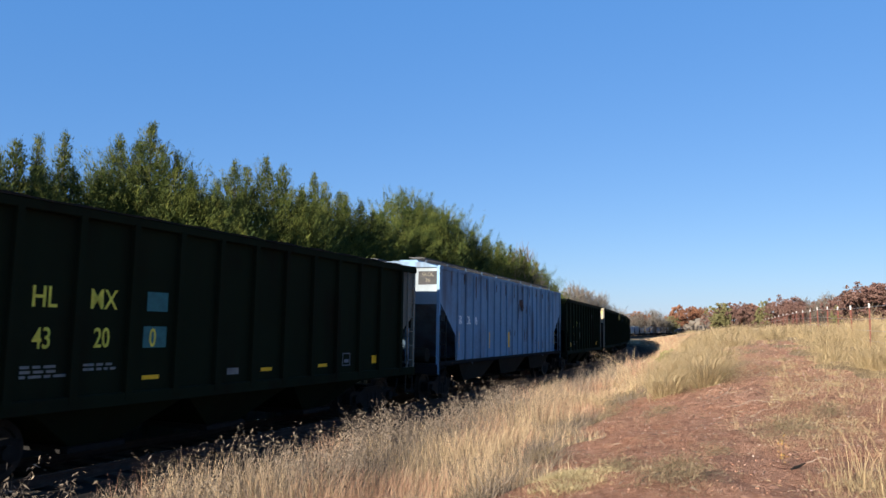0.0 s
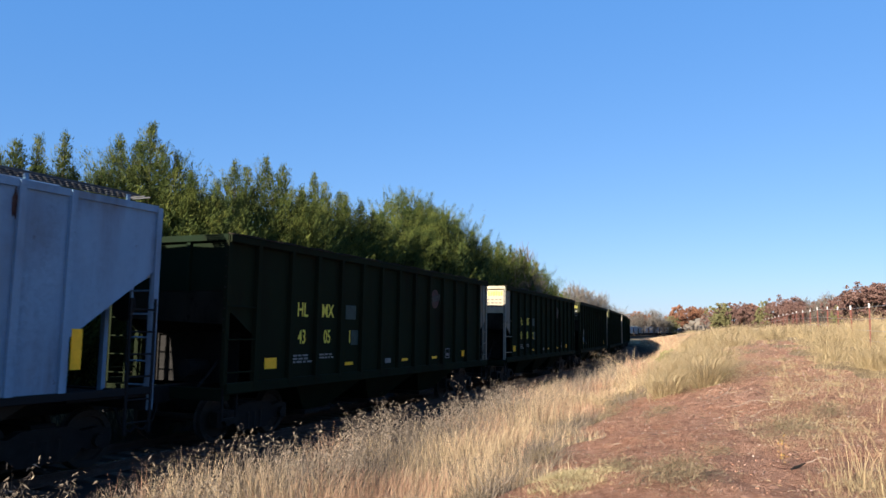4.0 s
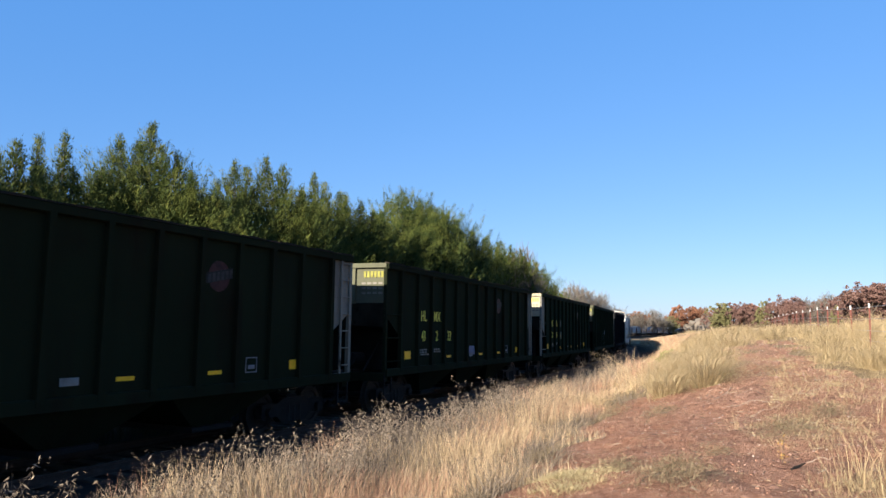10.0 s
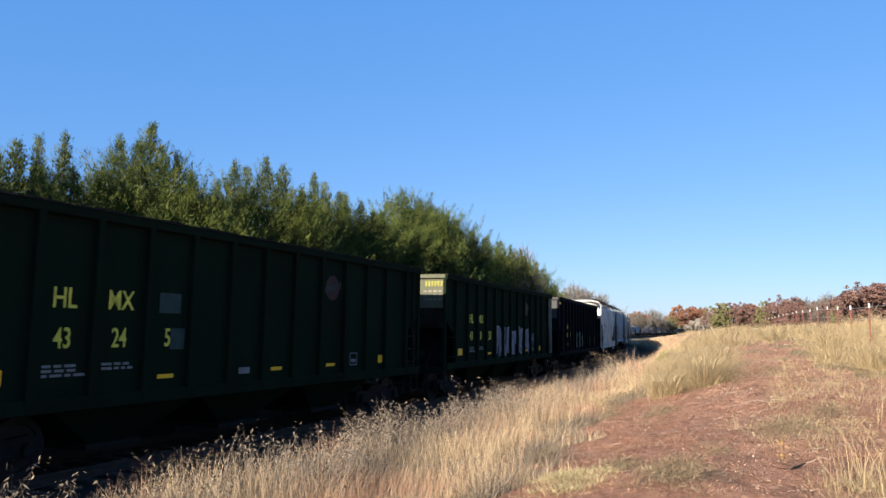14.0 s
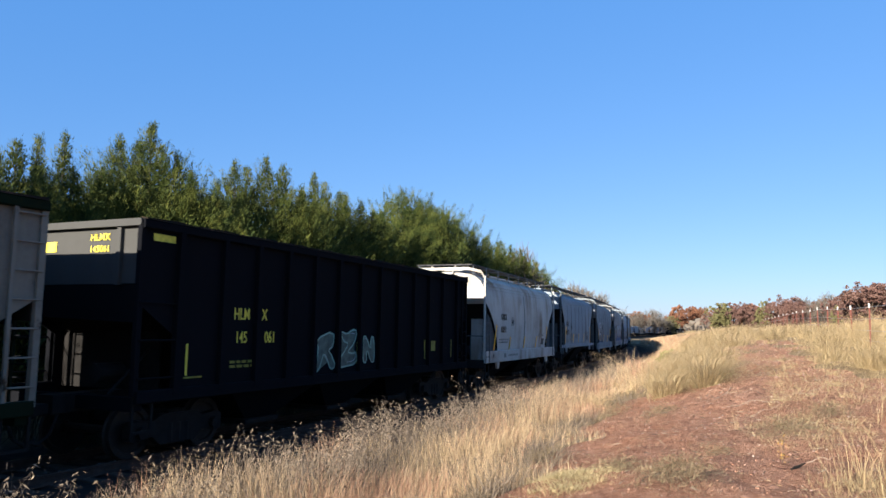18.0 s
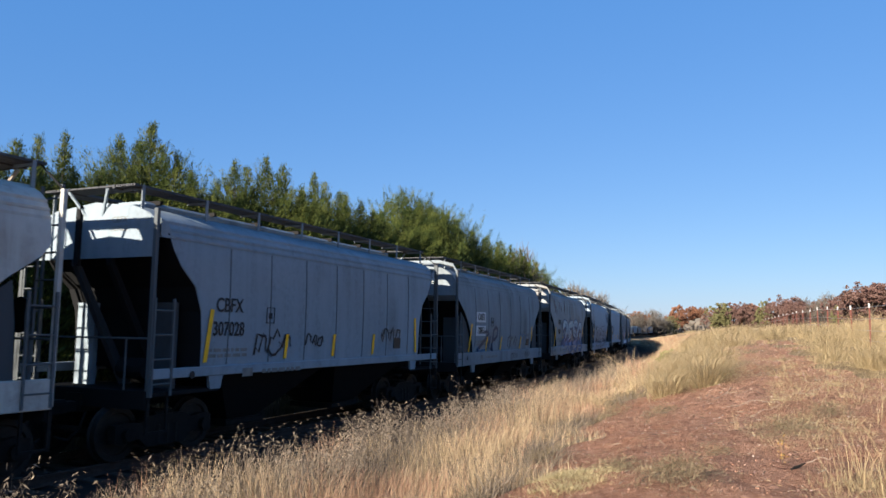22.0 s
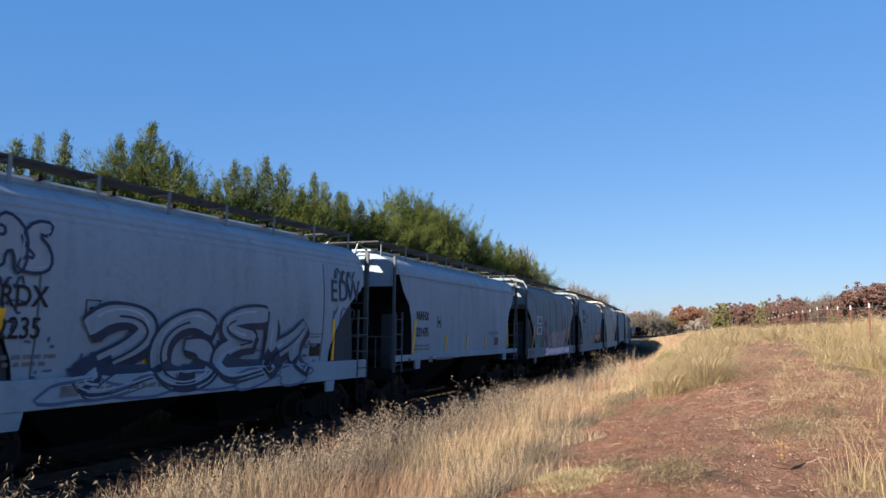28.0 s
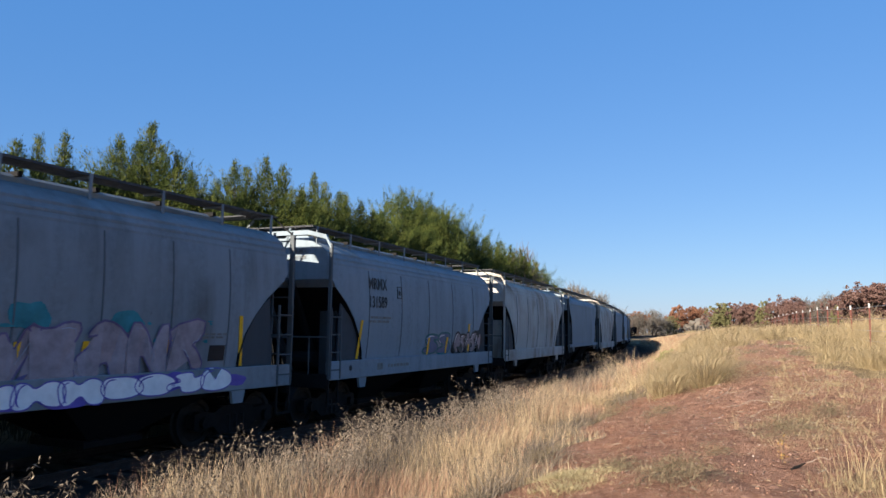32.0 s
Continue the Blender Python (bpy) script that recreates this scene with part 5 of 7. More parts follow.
    for q in range(5):
        g = Geo()
        pts = blob(Geo(), e2 - 2.7 - 1.3 * q, 1.28, .68, .18, 0, random.Random(80 + q))
        stroke(g, pts, .05, HALF + .044)
        part("graffiti_loop", g, G_SLATE, n)
    scrawl(n, e2 - .75, 2.80, .9, .2, G_NAVY, 14, .035)
    scrawl(n, e2 - .90, 2.50, .8, .2, G_NAVY, 17, .035)
    scrawl(n, e2 - 1.05, 2.22, .5, .2, G_NAVY, 18, .03)
    for ch, u in (("E", 9.4), ("D", 9.8), ("W", 10.25)):
        side_text(n, ch, e2 - u, 3.1 + .05 * (u - 9.4), .72, G_NAVY, y=n["side"] + .016, wide=.8, name="graffiti_letter")
    scrawl(n, e2 - 9.35, 2.55, 1.0, .4, G_NAVY, 15, .035)
    scrawl(n, e2 - 9.45, 3.5, 1.0, .3, G_NAVY, 16, .05)
    TRAIN.append((n, 83.72, L2))
    e2 = 5.65
    o = covered_hopper(M_COOL, "clean light grey covered hopper car", 0, e2, thin, .03)
    marks_covered(o, "NAHX", "321475", 1.9, 2.64, 2.17, .37, strips=(1.27, 3.72, 5.58, 7.46, 10.16), low=1.6)
    TRAIN.append((o, 96.1, L2))
    e2 = 5.45
    p = covered_hopper(M_DOVE, "grey covered hopper car with mauve graffiti", 6)
    marks_covered(p, "CAEX", "32811", 2.43, 2.75, 2.28, .36, True, strips=(1.34, 3.15, 4.78, 5.87, 7.54, 9.42))
    piece(p, "UWZANR", e2 - 3.65, 1.92, .92, .92, G_PINK, None, G_MAUVELINE, None, p["side"] + .018, .035, .86, .10)
    spatter(p, e2 - 2.2, 1.95, 6.4, .8, 50, G_TEAL, p["side"] + .010, 12)
    for q, (u, zz, rx, rz) in enumerate(((3.3, 2.2, .35, .22), (5.0, 2.35, .3, .25), (6.6, 2.3, .35, .2), (2.6, 1.7, .5, .15))):
        g = Geo()
        blob(g, e2 - u, zz, rx, rz, p["side"] + .003 + .0004 * q, random.Random(90 + q))
        part("graffiti_cloud", g, G_TEAL, p)
    graffiti(p, e2 - 3.4, 1.29, 5.6, .36, 8, M_WHITE, G_VIOLET, G_VIOLET, 42, y=HALF + .04)
    g = Geo()
    blob(g, e2 - 2.3, 1.3, .8, .18, HALF + .043, random.Random(5))
    part("graffiti_cloud", g, G_TEAL, p)
    TRAIN.append((p, 109.02, L2))
    q = covered_hopper(M_GREY, "light grey covered hopper car with dark tags", 5, 5.62)
    marks_covered(q, "MRMX", "131589", 2.35, 3.40, 2.93, .42, strips=(1.4, 5.6, 7.0, 9.0))
    e2 = 5.62
    graffiti(q, e2 - 5.4, 1.85, 1.9, .6, 2, G_SLATE, M_TEAL, None, 51)
    graffiti(q, e2 - 7.7, 1.85, 2.4, .65, 5, G_PINK, M_INK, M_INK, 52)
    TRAIN.append((q, 121.4, L2))
    r = covered_hopper(M_PALE, "white covered hopper car, lightly stained", 5)
    TRAIN.append((r, 134.25, L2))
    s = covered_hopper(M_GREY, "light grey covered hopper car in the line", 0, 5.65, thin, .03)
    TRAIN.append((s, 146.7, L2))
    for car in (j, k, l, m, n, o, p, q, r, s):
        bow_marks(car)
    place = 159.4
    for source in (r, s, o, s, s, l, s, l, s, k, s, k, l, s, k, s, r, s, k, l, s, i, i):
        TRAIN.append((copy_thing(source, Matrix()), place, L1 if source is i else L2))
        tagged(TRAIN[-1][0], {r: "white covered hopper car, lightly stained", i: "black ribbed open-top hopper car near the tail"}.get(source, "light grey covered hopper car in the line"))
        place += 16.2 if source is i else 12.6
    for car, front, length in TRAIN:
        car.matrix_world = on_rails(front, length, car["half"], 0)


build_train()

# ---- trees ----
M_BARK = plain("grey_brown_bark", (0.075, 0.056, 0.042), 0.9, vary=0.4, scale=12)
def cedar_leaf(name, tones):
    """Scale-leaf foliage: noise paints boughs as lit and shaded, and varies every spray."""
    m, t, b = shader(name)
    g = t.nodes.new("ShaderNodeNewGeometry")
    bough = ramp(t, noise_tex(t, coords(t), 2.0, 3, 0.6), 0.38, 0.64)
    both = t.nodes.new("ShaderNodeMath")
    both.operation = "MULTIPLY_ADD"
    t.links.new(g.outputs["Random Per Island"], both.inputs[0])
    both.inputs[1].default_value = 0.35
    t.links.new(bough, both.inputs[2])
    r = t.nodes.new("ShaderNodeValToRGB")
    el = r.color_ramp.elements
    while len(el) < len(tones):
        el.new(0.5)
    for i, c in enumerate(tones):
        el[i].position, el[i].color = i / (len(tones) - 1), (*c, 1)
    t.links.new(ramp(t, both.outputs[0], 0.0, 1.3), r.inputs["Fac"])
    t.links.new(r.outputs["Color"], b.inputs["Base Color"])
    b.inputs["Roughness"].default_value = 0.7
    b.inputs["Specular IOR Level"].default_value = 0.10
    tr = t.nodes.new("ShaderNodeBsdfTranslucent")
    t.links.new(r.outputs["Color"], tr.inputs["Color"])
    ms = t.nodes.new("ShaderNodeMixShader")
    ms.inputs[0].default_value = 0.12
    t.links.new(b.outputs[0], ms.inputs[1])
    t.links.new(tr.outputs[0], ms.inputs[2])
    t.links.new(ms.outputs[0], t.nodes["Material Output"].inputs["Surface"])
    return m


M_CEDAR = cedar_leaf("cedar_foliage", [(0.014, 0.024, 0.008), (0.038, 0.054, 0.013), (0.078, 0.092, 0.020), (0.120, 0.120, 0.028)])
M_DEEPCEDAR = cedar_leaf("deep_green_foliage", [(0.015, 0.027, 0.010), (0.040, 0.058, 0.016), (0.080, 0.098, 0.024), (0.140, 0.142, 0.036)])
# inner filler leaves carry the crown's shade as a darker colour
M_HEART = blades("shade_dark_filler_foliage", [(0.008, 0.012, 0.006), (0.015, 0.022, 0.008), (0.026, 0.034, 0.011)], 0.9, 0.0, 1.5)
M_RUST = blades("rust_oak_leaves", [(0.11, 0.05, 0.032), (0.21, 0.095, 0.055), (0.26, 0.14, 0.085)], 0.8, 0.2, 0.2)
M_MAROON = blades("maroon_oak_leaves", [(0.085, 0.047, 0.040), (0.145, 0.082, 0.068), (0.19, 0.122, 0.098)], 0.8, 0.2, 0.3)
M_TWIG = blades("bare_grey_twigs", [(0.065, 0.055, 0.047), (0.115, 0.098, 0.082), (0.15, 0.126, 0.10)], 0.9, 0.0, 0.2)
M_OLIVELEAF = blades("olive_leaves", [(0.07, 0.075, 0.03), (0.14, 0.13, 0.06), (0.20, 0.17, 0.08)], 0.8, 0.2, 0.3)


def spray_cloud(rng, centres, dirs, size, per, flat=0.5, aspect=0.35):
    """Small leaf sprays round each centre, pointing roughly along dirs: arrays of verts and triangle pairs."""
    n = len(centres) * per
    c = np.repeat(centres, per, 0) + rng.normal(0, 1, (n, 3)) * np.repeat(size, per)[:, None] * 0.42
    d = np.repeat(dirs, per, 0) + rng.normal(0, flat, (n, 3))
    d /= np.linalg.norm(d, axis=1)[:, None] + 1e-9
    w = np.cross(d, rng.normal(0, 1, (n, 3)))
    w /= np.linalg.norm(w, axis=1)[:, None] + 1e-9
    ln = (np.repeat(size, per) * rng.uniform(0.35, 0.9, n))[:, None]
    v = np.stack([c - d * ln * .4, c + w * ln * aspect, c + d * ln, c - w * ln * aspect * .9 + d * ln * .1], 1).reshape(-1, 3)
    f = np.arange(4 * n).reshape(-1, 4)
    return v, f


def cedar_meshes(seed, spires, grain=1.0, leaf=None, blunt=0.0):
    """A red cedar: a trunk and several leaders, each with upswept feathery plumes over a dark dense heart.
    spires: for each leader its offsets, its top and how fast it widens; the first is the trunk's own."""
    rng = np.random.default_rng(seed)
    wood = Geo()
    lx, ly, top, _ = spires[0]
    wood.rod((0, 0, 0), (lx * .6, ly * .6, top * .5), .18, 8, .10)
    wood.rod((lx * .6, ly * .6, top * .5), (lx, ly, top * .97), .08, 6, .006)
    sp = np.array(spires, float)

    def girth(k, depth):
        """Radius of leader k at a depth below its top."""
        d = np.maximum(depth, 0)
        return np.minimum(.06 + blunt * np.sqrt(np.minimum(d, 1.5)) + 1.36 * sp[k, 3] * d ** 1.12, 1.6 + .12 * d)

    cen, dr, sz = [], [], []
    for k, (x, y, tz, slope) in enumerate(sp):
        if k:
            wood.rod((lx * .3 + x * .15, ly * .3 + y * .15, top * .22), (x, y, tz * .985), .06, 5, .008)
        depth, low = .08, min(tz - .5, 7.0)
        while depth < low:
            r = float(girth(k, depth))
            coarse = grain * (1.0 if depth < 2.8 else 1.55 if depth < 4.2 else 2.6)
            count = max(4, int((3.5 + r * 7) / coarse ** .7))
            turn = rng.uniform(0, math.tau)
            for j in range(count):
                a = turn + (j + rng.uniform(-.35, .35)) * math.tau / count
                reach = r * (1 + .26 * math.sin(3 * a + seed + 1.7 * depth)) * rng.uniform(.52, 1.30) + .07
                hub = tz - depth + rng.uniform(-.10, .10)
                tip = (x + reach * math.cos(a), y + reach * math.sin(a))
                hidden = any(q != k and hub < sp[q, 2] and math.hypot(tip[0] - sp[q, 0], tip[1] - sp[q, 1]) < .66 * girth(q, sp[q, 2] - hub) for q in range(len(sp)))
                if hidden:
                    continue
                rise = math.radians(20 + 42 / (1 + 1.3 * depth) + rng.uniform(-12, 16))
                d = np.array([math.cos(a) * math.cos(rise), math.sin(a) * math.cos(rise), math.sin(rise)])
                out = np.array([-math.sin(a), math.cos(a), 0.0])
                n = max(10, int((reach + .12) * 150 / coarse))
                t = rng.uniform(.22 if reach > .5 else .05, 1, n) ** .75
                off = rng.normal(0, 1, n) * (.135 * reach + .03) * (1.12 - t)
                lift = rng.normal(0, .04 + .03 * reach, n)
                cen.append(np.array([x, y, hub - .10 * reach]) + d * (reach * t)[:, None] + out * off[:, None] + np.column_stack([0 * t, 0 * t, .26 * reach * t ** 3 + lift]))
                dr.append(d * .75 + out * (np.sign(off) * .45)[:, None] + np.array([0, 0, .5]))
                sz.append(.118 * coarse ** .8 * (1.2 - .45 * t) * rng.uniform(.7, 1.25, n))
            depth += (.19 + .10 * min(r, 1.2)) * coarse ** .8
        # the bare-tipped leader with short side shoots
        t = np.linspace(0, 1, 34)[:, None]
        reach = .62 * rng.uniform(.6, 1.2)
        side = rng.normal(0, 1, (34, 3)) * np.array([1, 1, .2])
        cen.append(np.array([x, y, tz - .30]) + np.array([.05, 0, reach * .75]) * t + side * .09 * (1.1 - t))
        dr.append(side * .45 + np.array([0, 0, 1.0]))
        sz.append(.115 * grain ** .7 * np.ones(34))
    v, f = spray_cloud(rng, np.concatenate(cen), np.concatenate(dr), np.concatenate(sz), 1, .20, .13)
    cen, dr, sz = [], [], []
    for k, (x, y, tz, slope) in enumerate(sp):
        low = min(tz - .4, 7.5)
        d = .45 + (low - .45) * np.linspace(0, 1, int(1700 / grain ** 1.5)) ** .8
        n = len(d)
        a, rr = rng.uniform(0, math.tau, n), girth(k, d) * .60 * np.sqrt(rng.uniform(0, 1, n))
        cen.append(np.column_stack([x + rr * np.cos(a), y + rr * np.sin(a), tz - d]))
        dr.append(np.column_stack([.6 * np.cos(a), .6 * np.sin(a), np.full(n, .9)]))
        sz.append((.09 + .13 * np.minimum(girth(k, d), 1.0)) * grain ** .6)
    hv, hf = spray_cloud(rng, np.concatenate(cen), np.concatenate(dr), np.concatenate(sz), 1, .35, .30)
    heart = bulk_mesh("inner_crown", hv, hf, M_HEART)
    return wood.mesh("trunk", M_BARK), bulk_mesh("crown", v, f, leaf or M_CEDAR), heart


def tree(name, meshes, x, y, height, built, turn, label, category, wide=1.0, sink=0.15):
    ob = new(name)
    k = height / built
    z = float(ground_z(x, y)[0]) - sink
    ob.matrix_world = Matrix.LocRotScale((x, y, z), Euler((0, 0, turn)), (k * wide, k * wide, k))
    part("trunk", meshes[0], None, ob)
    part("crown", meshes[1], None, ob)
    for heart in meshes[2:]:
        part("inner_crown", heart, None, ob, "inner filler foliage coloured dark as shade")
    return tagged(ob, label, category, "trees along the track" if "cedar" in name else "trees on the skyline")


# way, offset, seed, grain, bluntness, and the leaders: sideways, back, height, spread
CEDAR_ROW = [
    (6.8, -10, 1, 1.0, 0, [(0, 0, 7.5, .34), (.45, .3, 7.7, .22), (-.7, .2, 7.3, .36), (-1.3, -.4, 6.9, .42), (1.0, -.5, 6.6, .42), (-2.2, .3, 7.2, .4)]),
    (8.6, -10.3, 2, 1.0, 0, [(0, 0, 8.2, .20), (-.55, -.3, 7.1, .36), (.55, -.4, 6.9, .38), (1.0, .4, 7.2, .40), (0, -1.1, 6.2, .5)]),
    (9.8, -9.4, 3, 1.0, 0, [(0, 0, 6.9, .42), (.7, .3, 6.7, .42), (-.7, -.2, 6.3, .5)]),
    (11.8, -10, 4, 1.0, 0, [(0, 0, 9.35, .34), (-.5, .2, 8.75, .34), (-.98, -.2, 8.75, .36), (.5, -.3, 8.45, .40), (.85, .2, 8.35, .34), (-1.4, -.3, 7.6, .48), (1.4, 0, 7.7, .44), (-.2, -.9, 7.6, .55), (1.75, .2, 6.9, .5)]),
    (14.6, -9.4, 5, 1.0, 0, [(0, 0, 7.3, .48), (.9, .3, 7.2, .45), (-.9, 0, 7.2, .45), (.3, -.8, 6.5, .55)]),
    (17.0, -10, 6, 1.05, 0, [(-.4, 0, 9.1, .36), (.85, .1, 9.3, .34), (1.6, -.2, 8.9, .36), (.2, -.3, 8.75, .40), (-1.0, -.2, 8.2, .46), (2.3, .2, 8.1, .42), (.6, -.9, 7.8, .5), (-.3, -1.1, 7.3, .55)]),
    (20.4, -9.4, 7, 1.1, 0, [(0, 0, 8.1, .46), (.8, .3, 7.7, .46), (-.9, .2, 7.6, .5)]),
    (22.7, -10.2, 8, 1.1, 0, [(0, 0, 9.75, .24), (.55, -.2, 9.2, .32), (-.6, .2, 8.9, .36), (1.2, .1, 8.9, .38), (.3, -.8, 8.2, .5)]),
    (25.4, -10, 9, 1.15, 0, [(0, 0, 9.2, .38), (.8, .2, 8.9, .36), (-.9, -.2, 8.3, .46), (1.5, -.3, 8.2, .46)]),
    (28.6, -9.4, 10, 1.2, 0, [(0, 0, 8.7, .5), (1.0, .3, 8.4, .5), (-1.0, 0, 8.1, .5)]),
    (32.8, -10, 11, 1.25, .42, [(0, 0, 10.6, .46), (-.9, .2, 9.9, .46), (.9, -.2, 10.1, .46), (1.7, .2, 9.7, .46), (-1.4, -.4, 8.9, .5), (.2, -1.0, 9.3, .6), (2.4, -.2, 9.2, .5)]),
    (37.6, -10, 12, 1.3, .35, [(0, 0, 10.45, .5), (-.9, .3, 10.3, .5), (.9, 0, 10.0, .5), (1.6, -.4, 9.5, .5)]),
    (42.0, -9.4, 13, 1.4, .2, [(0, 0, 9.6, .5), (1.0, .2, 9.4, .5), (-1.0, 0, 9.5, .5)]),
    (47.5, -10, 14, 1.5, 0, [(0, 0, 9.8, .48), (.9, .2, 9.4, .5), (-.9, -.2, 9.4, .5)]),
    (52.0, -10, 15, 1.6, 0, [(0, 0, 10.3, .40), (.9, 0, 9.7, .42), (-.9, .2, 9.2, .5)]),
    (57.0, -10, 16, 1.7, 0, [(0, 0, 10.5, .42), (.9, .2, 10.1, .42), (-.9, 0, 9.7, .5), (1.8, 0, 9.6, .45)]),
    (62.5, -10, 17, 1.8, 0, [(0, 0, 9.9, .48), (1.1, 0, 9.6, .48), (-1.1, .2, 9.6, .5)]),
    (69.0, -10, 18, 1.9, .1, [(0, 0, 9.9, .46), (1.1, 0, 9.6, .48), (-1.2, .2, 9.5, .5)]),
    (76.0, -10, 19, 2.0, .1, [(0, 0, 9.3, .5), (1.2, 0, 8.9, .5), (-1.2, .2, 9.1, .5)]),
    (84.0, -10, 20, 2.1, .1, [(0, 0, 8.6, .5), (1.2, 0, 8.2, .5), (-1.2, .2, 8.5, .5)]),
    (92.0, -10, 21, 2.2, .1, [(0, 0, 7.9, .5), (1.2, 0, 7.4, .5), (-1.2, .2, 7.8, .5)])]
for k, (s, q, seed, grain, blunt, leaders) in enumerate(CEDAR_ROW):
    x, y = at(s, q)
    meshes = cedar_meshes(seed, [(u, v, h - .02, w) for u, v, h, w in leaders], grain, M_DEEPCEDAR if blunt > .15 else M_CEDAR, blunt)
    tree("cedar_tree", meshes, float(x), float(y), 1.0, 1.0, 0.0, "dark green cedar with rounded dense crown beside the track" if blunt > .15 else "yellow-green cedar with ragged upright spires beside the track", "cedar tree")
# unseen cedars added to shade ground beyond the train, and a hidden second row
BACK_CEDARS = [cedar_meshes(90 + k, [(0, 0, 8.2, .5), (1.0, .3, 7.6, .5), (-1.0, .3, 7.4, .55), (.2, -1.0, 7.2, .55)], 3.2) for k in range(2)]
for k, (s, q, size) in enumerate([(3.6, -10, .95), (0.5, -10, 1.0), (-3.5, -9, 1.0), (-8, -8.6, .95), (-13, -8.4, 1.0), (-18, -8.6, 1.0), (-24, -8.4, 1.05), (-31, -8.4, 1.0), (-38, -8.4, 1.0),
                                  (4.5, -15, .8), (10, -15.5, .85), (16, -15, .88), (22, -15.5, .92), (30, -15, .95), (37, -15.5, 1.0), (45, -15, 1.0), (55, -15, 1.0), (66, -15, 1.0)]):
    x, y = at(s, q)
    tree("cedar_tree", BACK_CEDARS[k % 2], float(x), float(y), size, 1.0, k * 2.4, "added dark green cedar filling out the row by the track", "cedar tree")


def broadleaf_meshes(seed, leaf, size, per, density, height=8.0, width=8.0, twiggy=False):
    rng = np.random.default_rng(seed)
    wood = Geo()
    wood.rod((0, 0, 0), (.1, 0, height * .35), .2, 7, .14)
    cen, dr, sz = [], [], []
    for k in range(9):
        a = k * math.tau / 9 + rng.uniform(-.3, .3)
        r = width * .5 * rng.uniform(.45, .95)
        tip = np.array([r * math.cos(a), r * math.sin(a), height * rng.uniform(.55, .9)])
        if k < 2:
            tip = np.array([rng.normal(0, .6), rng.normal(0, .6), height * .95])
        wood.rod((.1, 0, height * rng.uniform(.2, .35)), tuple(tip * .9), .09, 5, .02)
        for _ in range(density):
            u = rng.normal(0, 1, 3)
            u /= np.linalg.norm(u)
            p = tip * np.array([.75, .75, .86]) + u * np.array([width * .24, width * .24, height * .19]) * rng.uniform(.5, 1.0)
            p[2] = max(p[2], height * .12) * (rng.uniform(.25, 1) if rng.uniform() < .3 else 1)
            cen.append(p)
            dr.append(u * (1.6 if twiggy else .5) + np.array([0, 0, .6 if twiggy else .1]))
            sz.append(rng.uniform(.7, 1.3) * size)
    v, f = spray_cloud(rng, np.array(cen), np.array(dr), np.array(sz), per, .35 if twiggy else 1.0, .06 if twiggy else .5)
    return wood.mesh("trunk", M_BARK), bulk_mesh("crown", v, f, leaf)


OAK_RUST = [broadleaf_meshes(31 + k, M_RUST, .36, 19, 34) for k in range(2)]
OAK_MAROON = [broadleaf_meshes(41 + k, M_MAROON, .34, 19, 34) for k in range(2)]
BARE = [broadleaf_meshes(51 + k, M_TWIG, .9, 16, 30, twiggy=True) for k in range(2)]
OLIVES = [broadleaf_meshes(61, M_OLIVELEAF, .30, 26, 34)]
# kind, x, y, top height above the rails, width factor
SKYLINE = [("b", 30, 178, 12.6, .7), ("b", 34, 186, 13.4, .6), ("b", 38, 193, 13.0, .7), ("b", 43, 202, 11.8, .7), ("b", 62, 305, 11.8, 1.0), ("b", 68, 290, 11.6, 1.1), ("r", 95, 360, 12.4, .9), ("b", 107, 376, 13.4, 1.0), ("o", 124, 402, 11.5, .9), ("b", 92, 346, 11.0, 1.0), ("b", 116, 392, 10.5, 1.1),
           ("r", 141, 440, 18.6, .9), ("r", 152, 446, 18.2, .8), ("b", 162, 462, 17.5, .8), ("r", 170, 478, 18.5, .8), ("o", 186, 490, 16.0, .7), ("o", 68, 178, 9.8, .8), ("m", 71, 184, 10.0, 1.0), ("m", 70.5, 172, 9.6, .9), ("r", 76, 180, 9.6, .8), ("o", 74, 168, 10.0, .5), ("m", 78, 168, 9.4, .9),
           ("m", 70.5, 150, 10.2, .9), ("b", 74, 152, 9.4, .8), ("m", 79, 156, 9.6, .9), ("m", 77, 146, 9.6, 1.0), ("b", 72, 138, 9.6, .8), ("m", 78, 140, 9.8, 1.0), ("m", 73, 130, 9.7, 1.0), ("r", 80, 134, 9.2, .9),
           ("o", 64, 118, 7.2, .6), ("m", 66, 122, 8.9, .9), ("m", 54, 93, 9.0, 1.05), ("m", 58.5, 97, 9.4, 1.1), ("m", 63, 99, 9.8, 1.1), ("m", 68, 101, 10.2, 1.1), ("b", 75, 108, 10.0, 1.0), ("m", 60, 104, 8.6, 1.0), ("m", 47, 100, 6.6, .7), ("m", 52, 108, 7.0, .8)]
for k, (kind, x, y, top, wide) in enumerate(SKYLINE):
    stock, label, cat = {"r": (OAK_RUST, "rust-orange autumn oak on the skyline", "oak tree"), "m": (OAK_MAROON, "maroon-brown autumn oak behind the wire fence", "oak tree"),
                         "b": (BARE, "leafless grey-brown tree on the skyline", "bare tree"), "o": (OLIVES, "olive-green shrubby tree among the oaks", "tree")}[kind]
    gz = float(ground_z(x, y)[0])
    tree("oak_tree" if cat == "oak tree" else "skyline_tree", stock[k % len(stock)], x, y, max(3.0, top - gz), 8.0, k * 1.9, label, cat, wide * 1.25)
# a leafless grey tree among the cedars
x, y = at(57.8, -8.8)
tree("bare_tree", BARE[0], float(x), float(y), 9.7, 8.0, .7, "leafless grey tree among the cedars", "bare tree", .6)
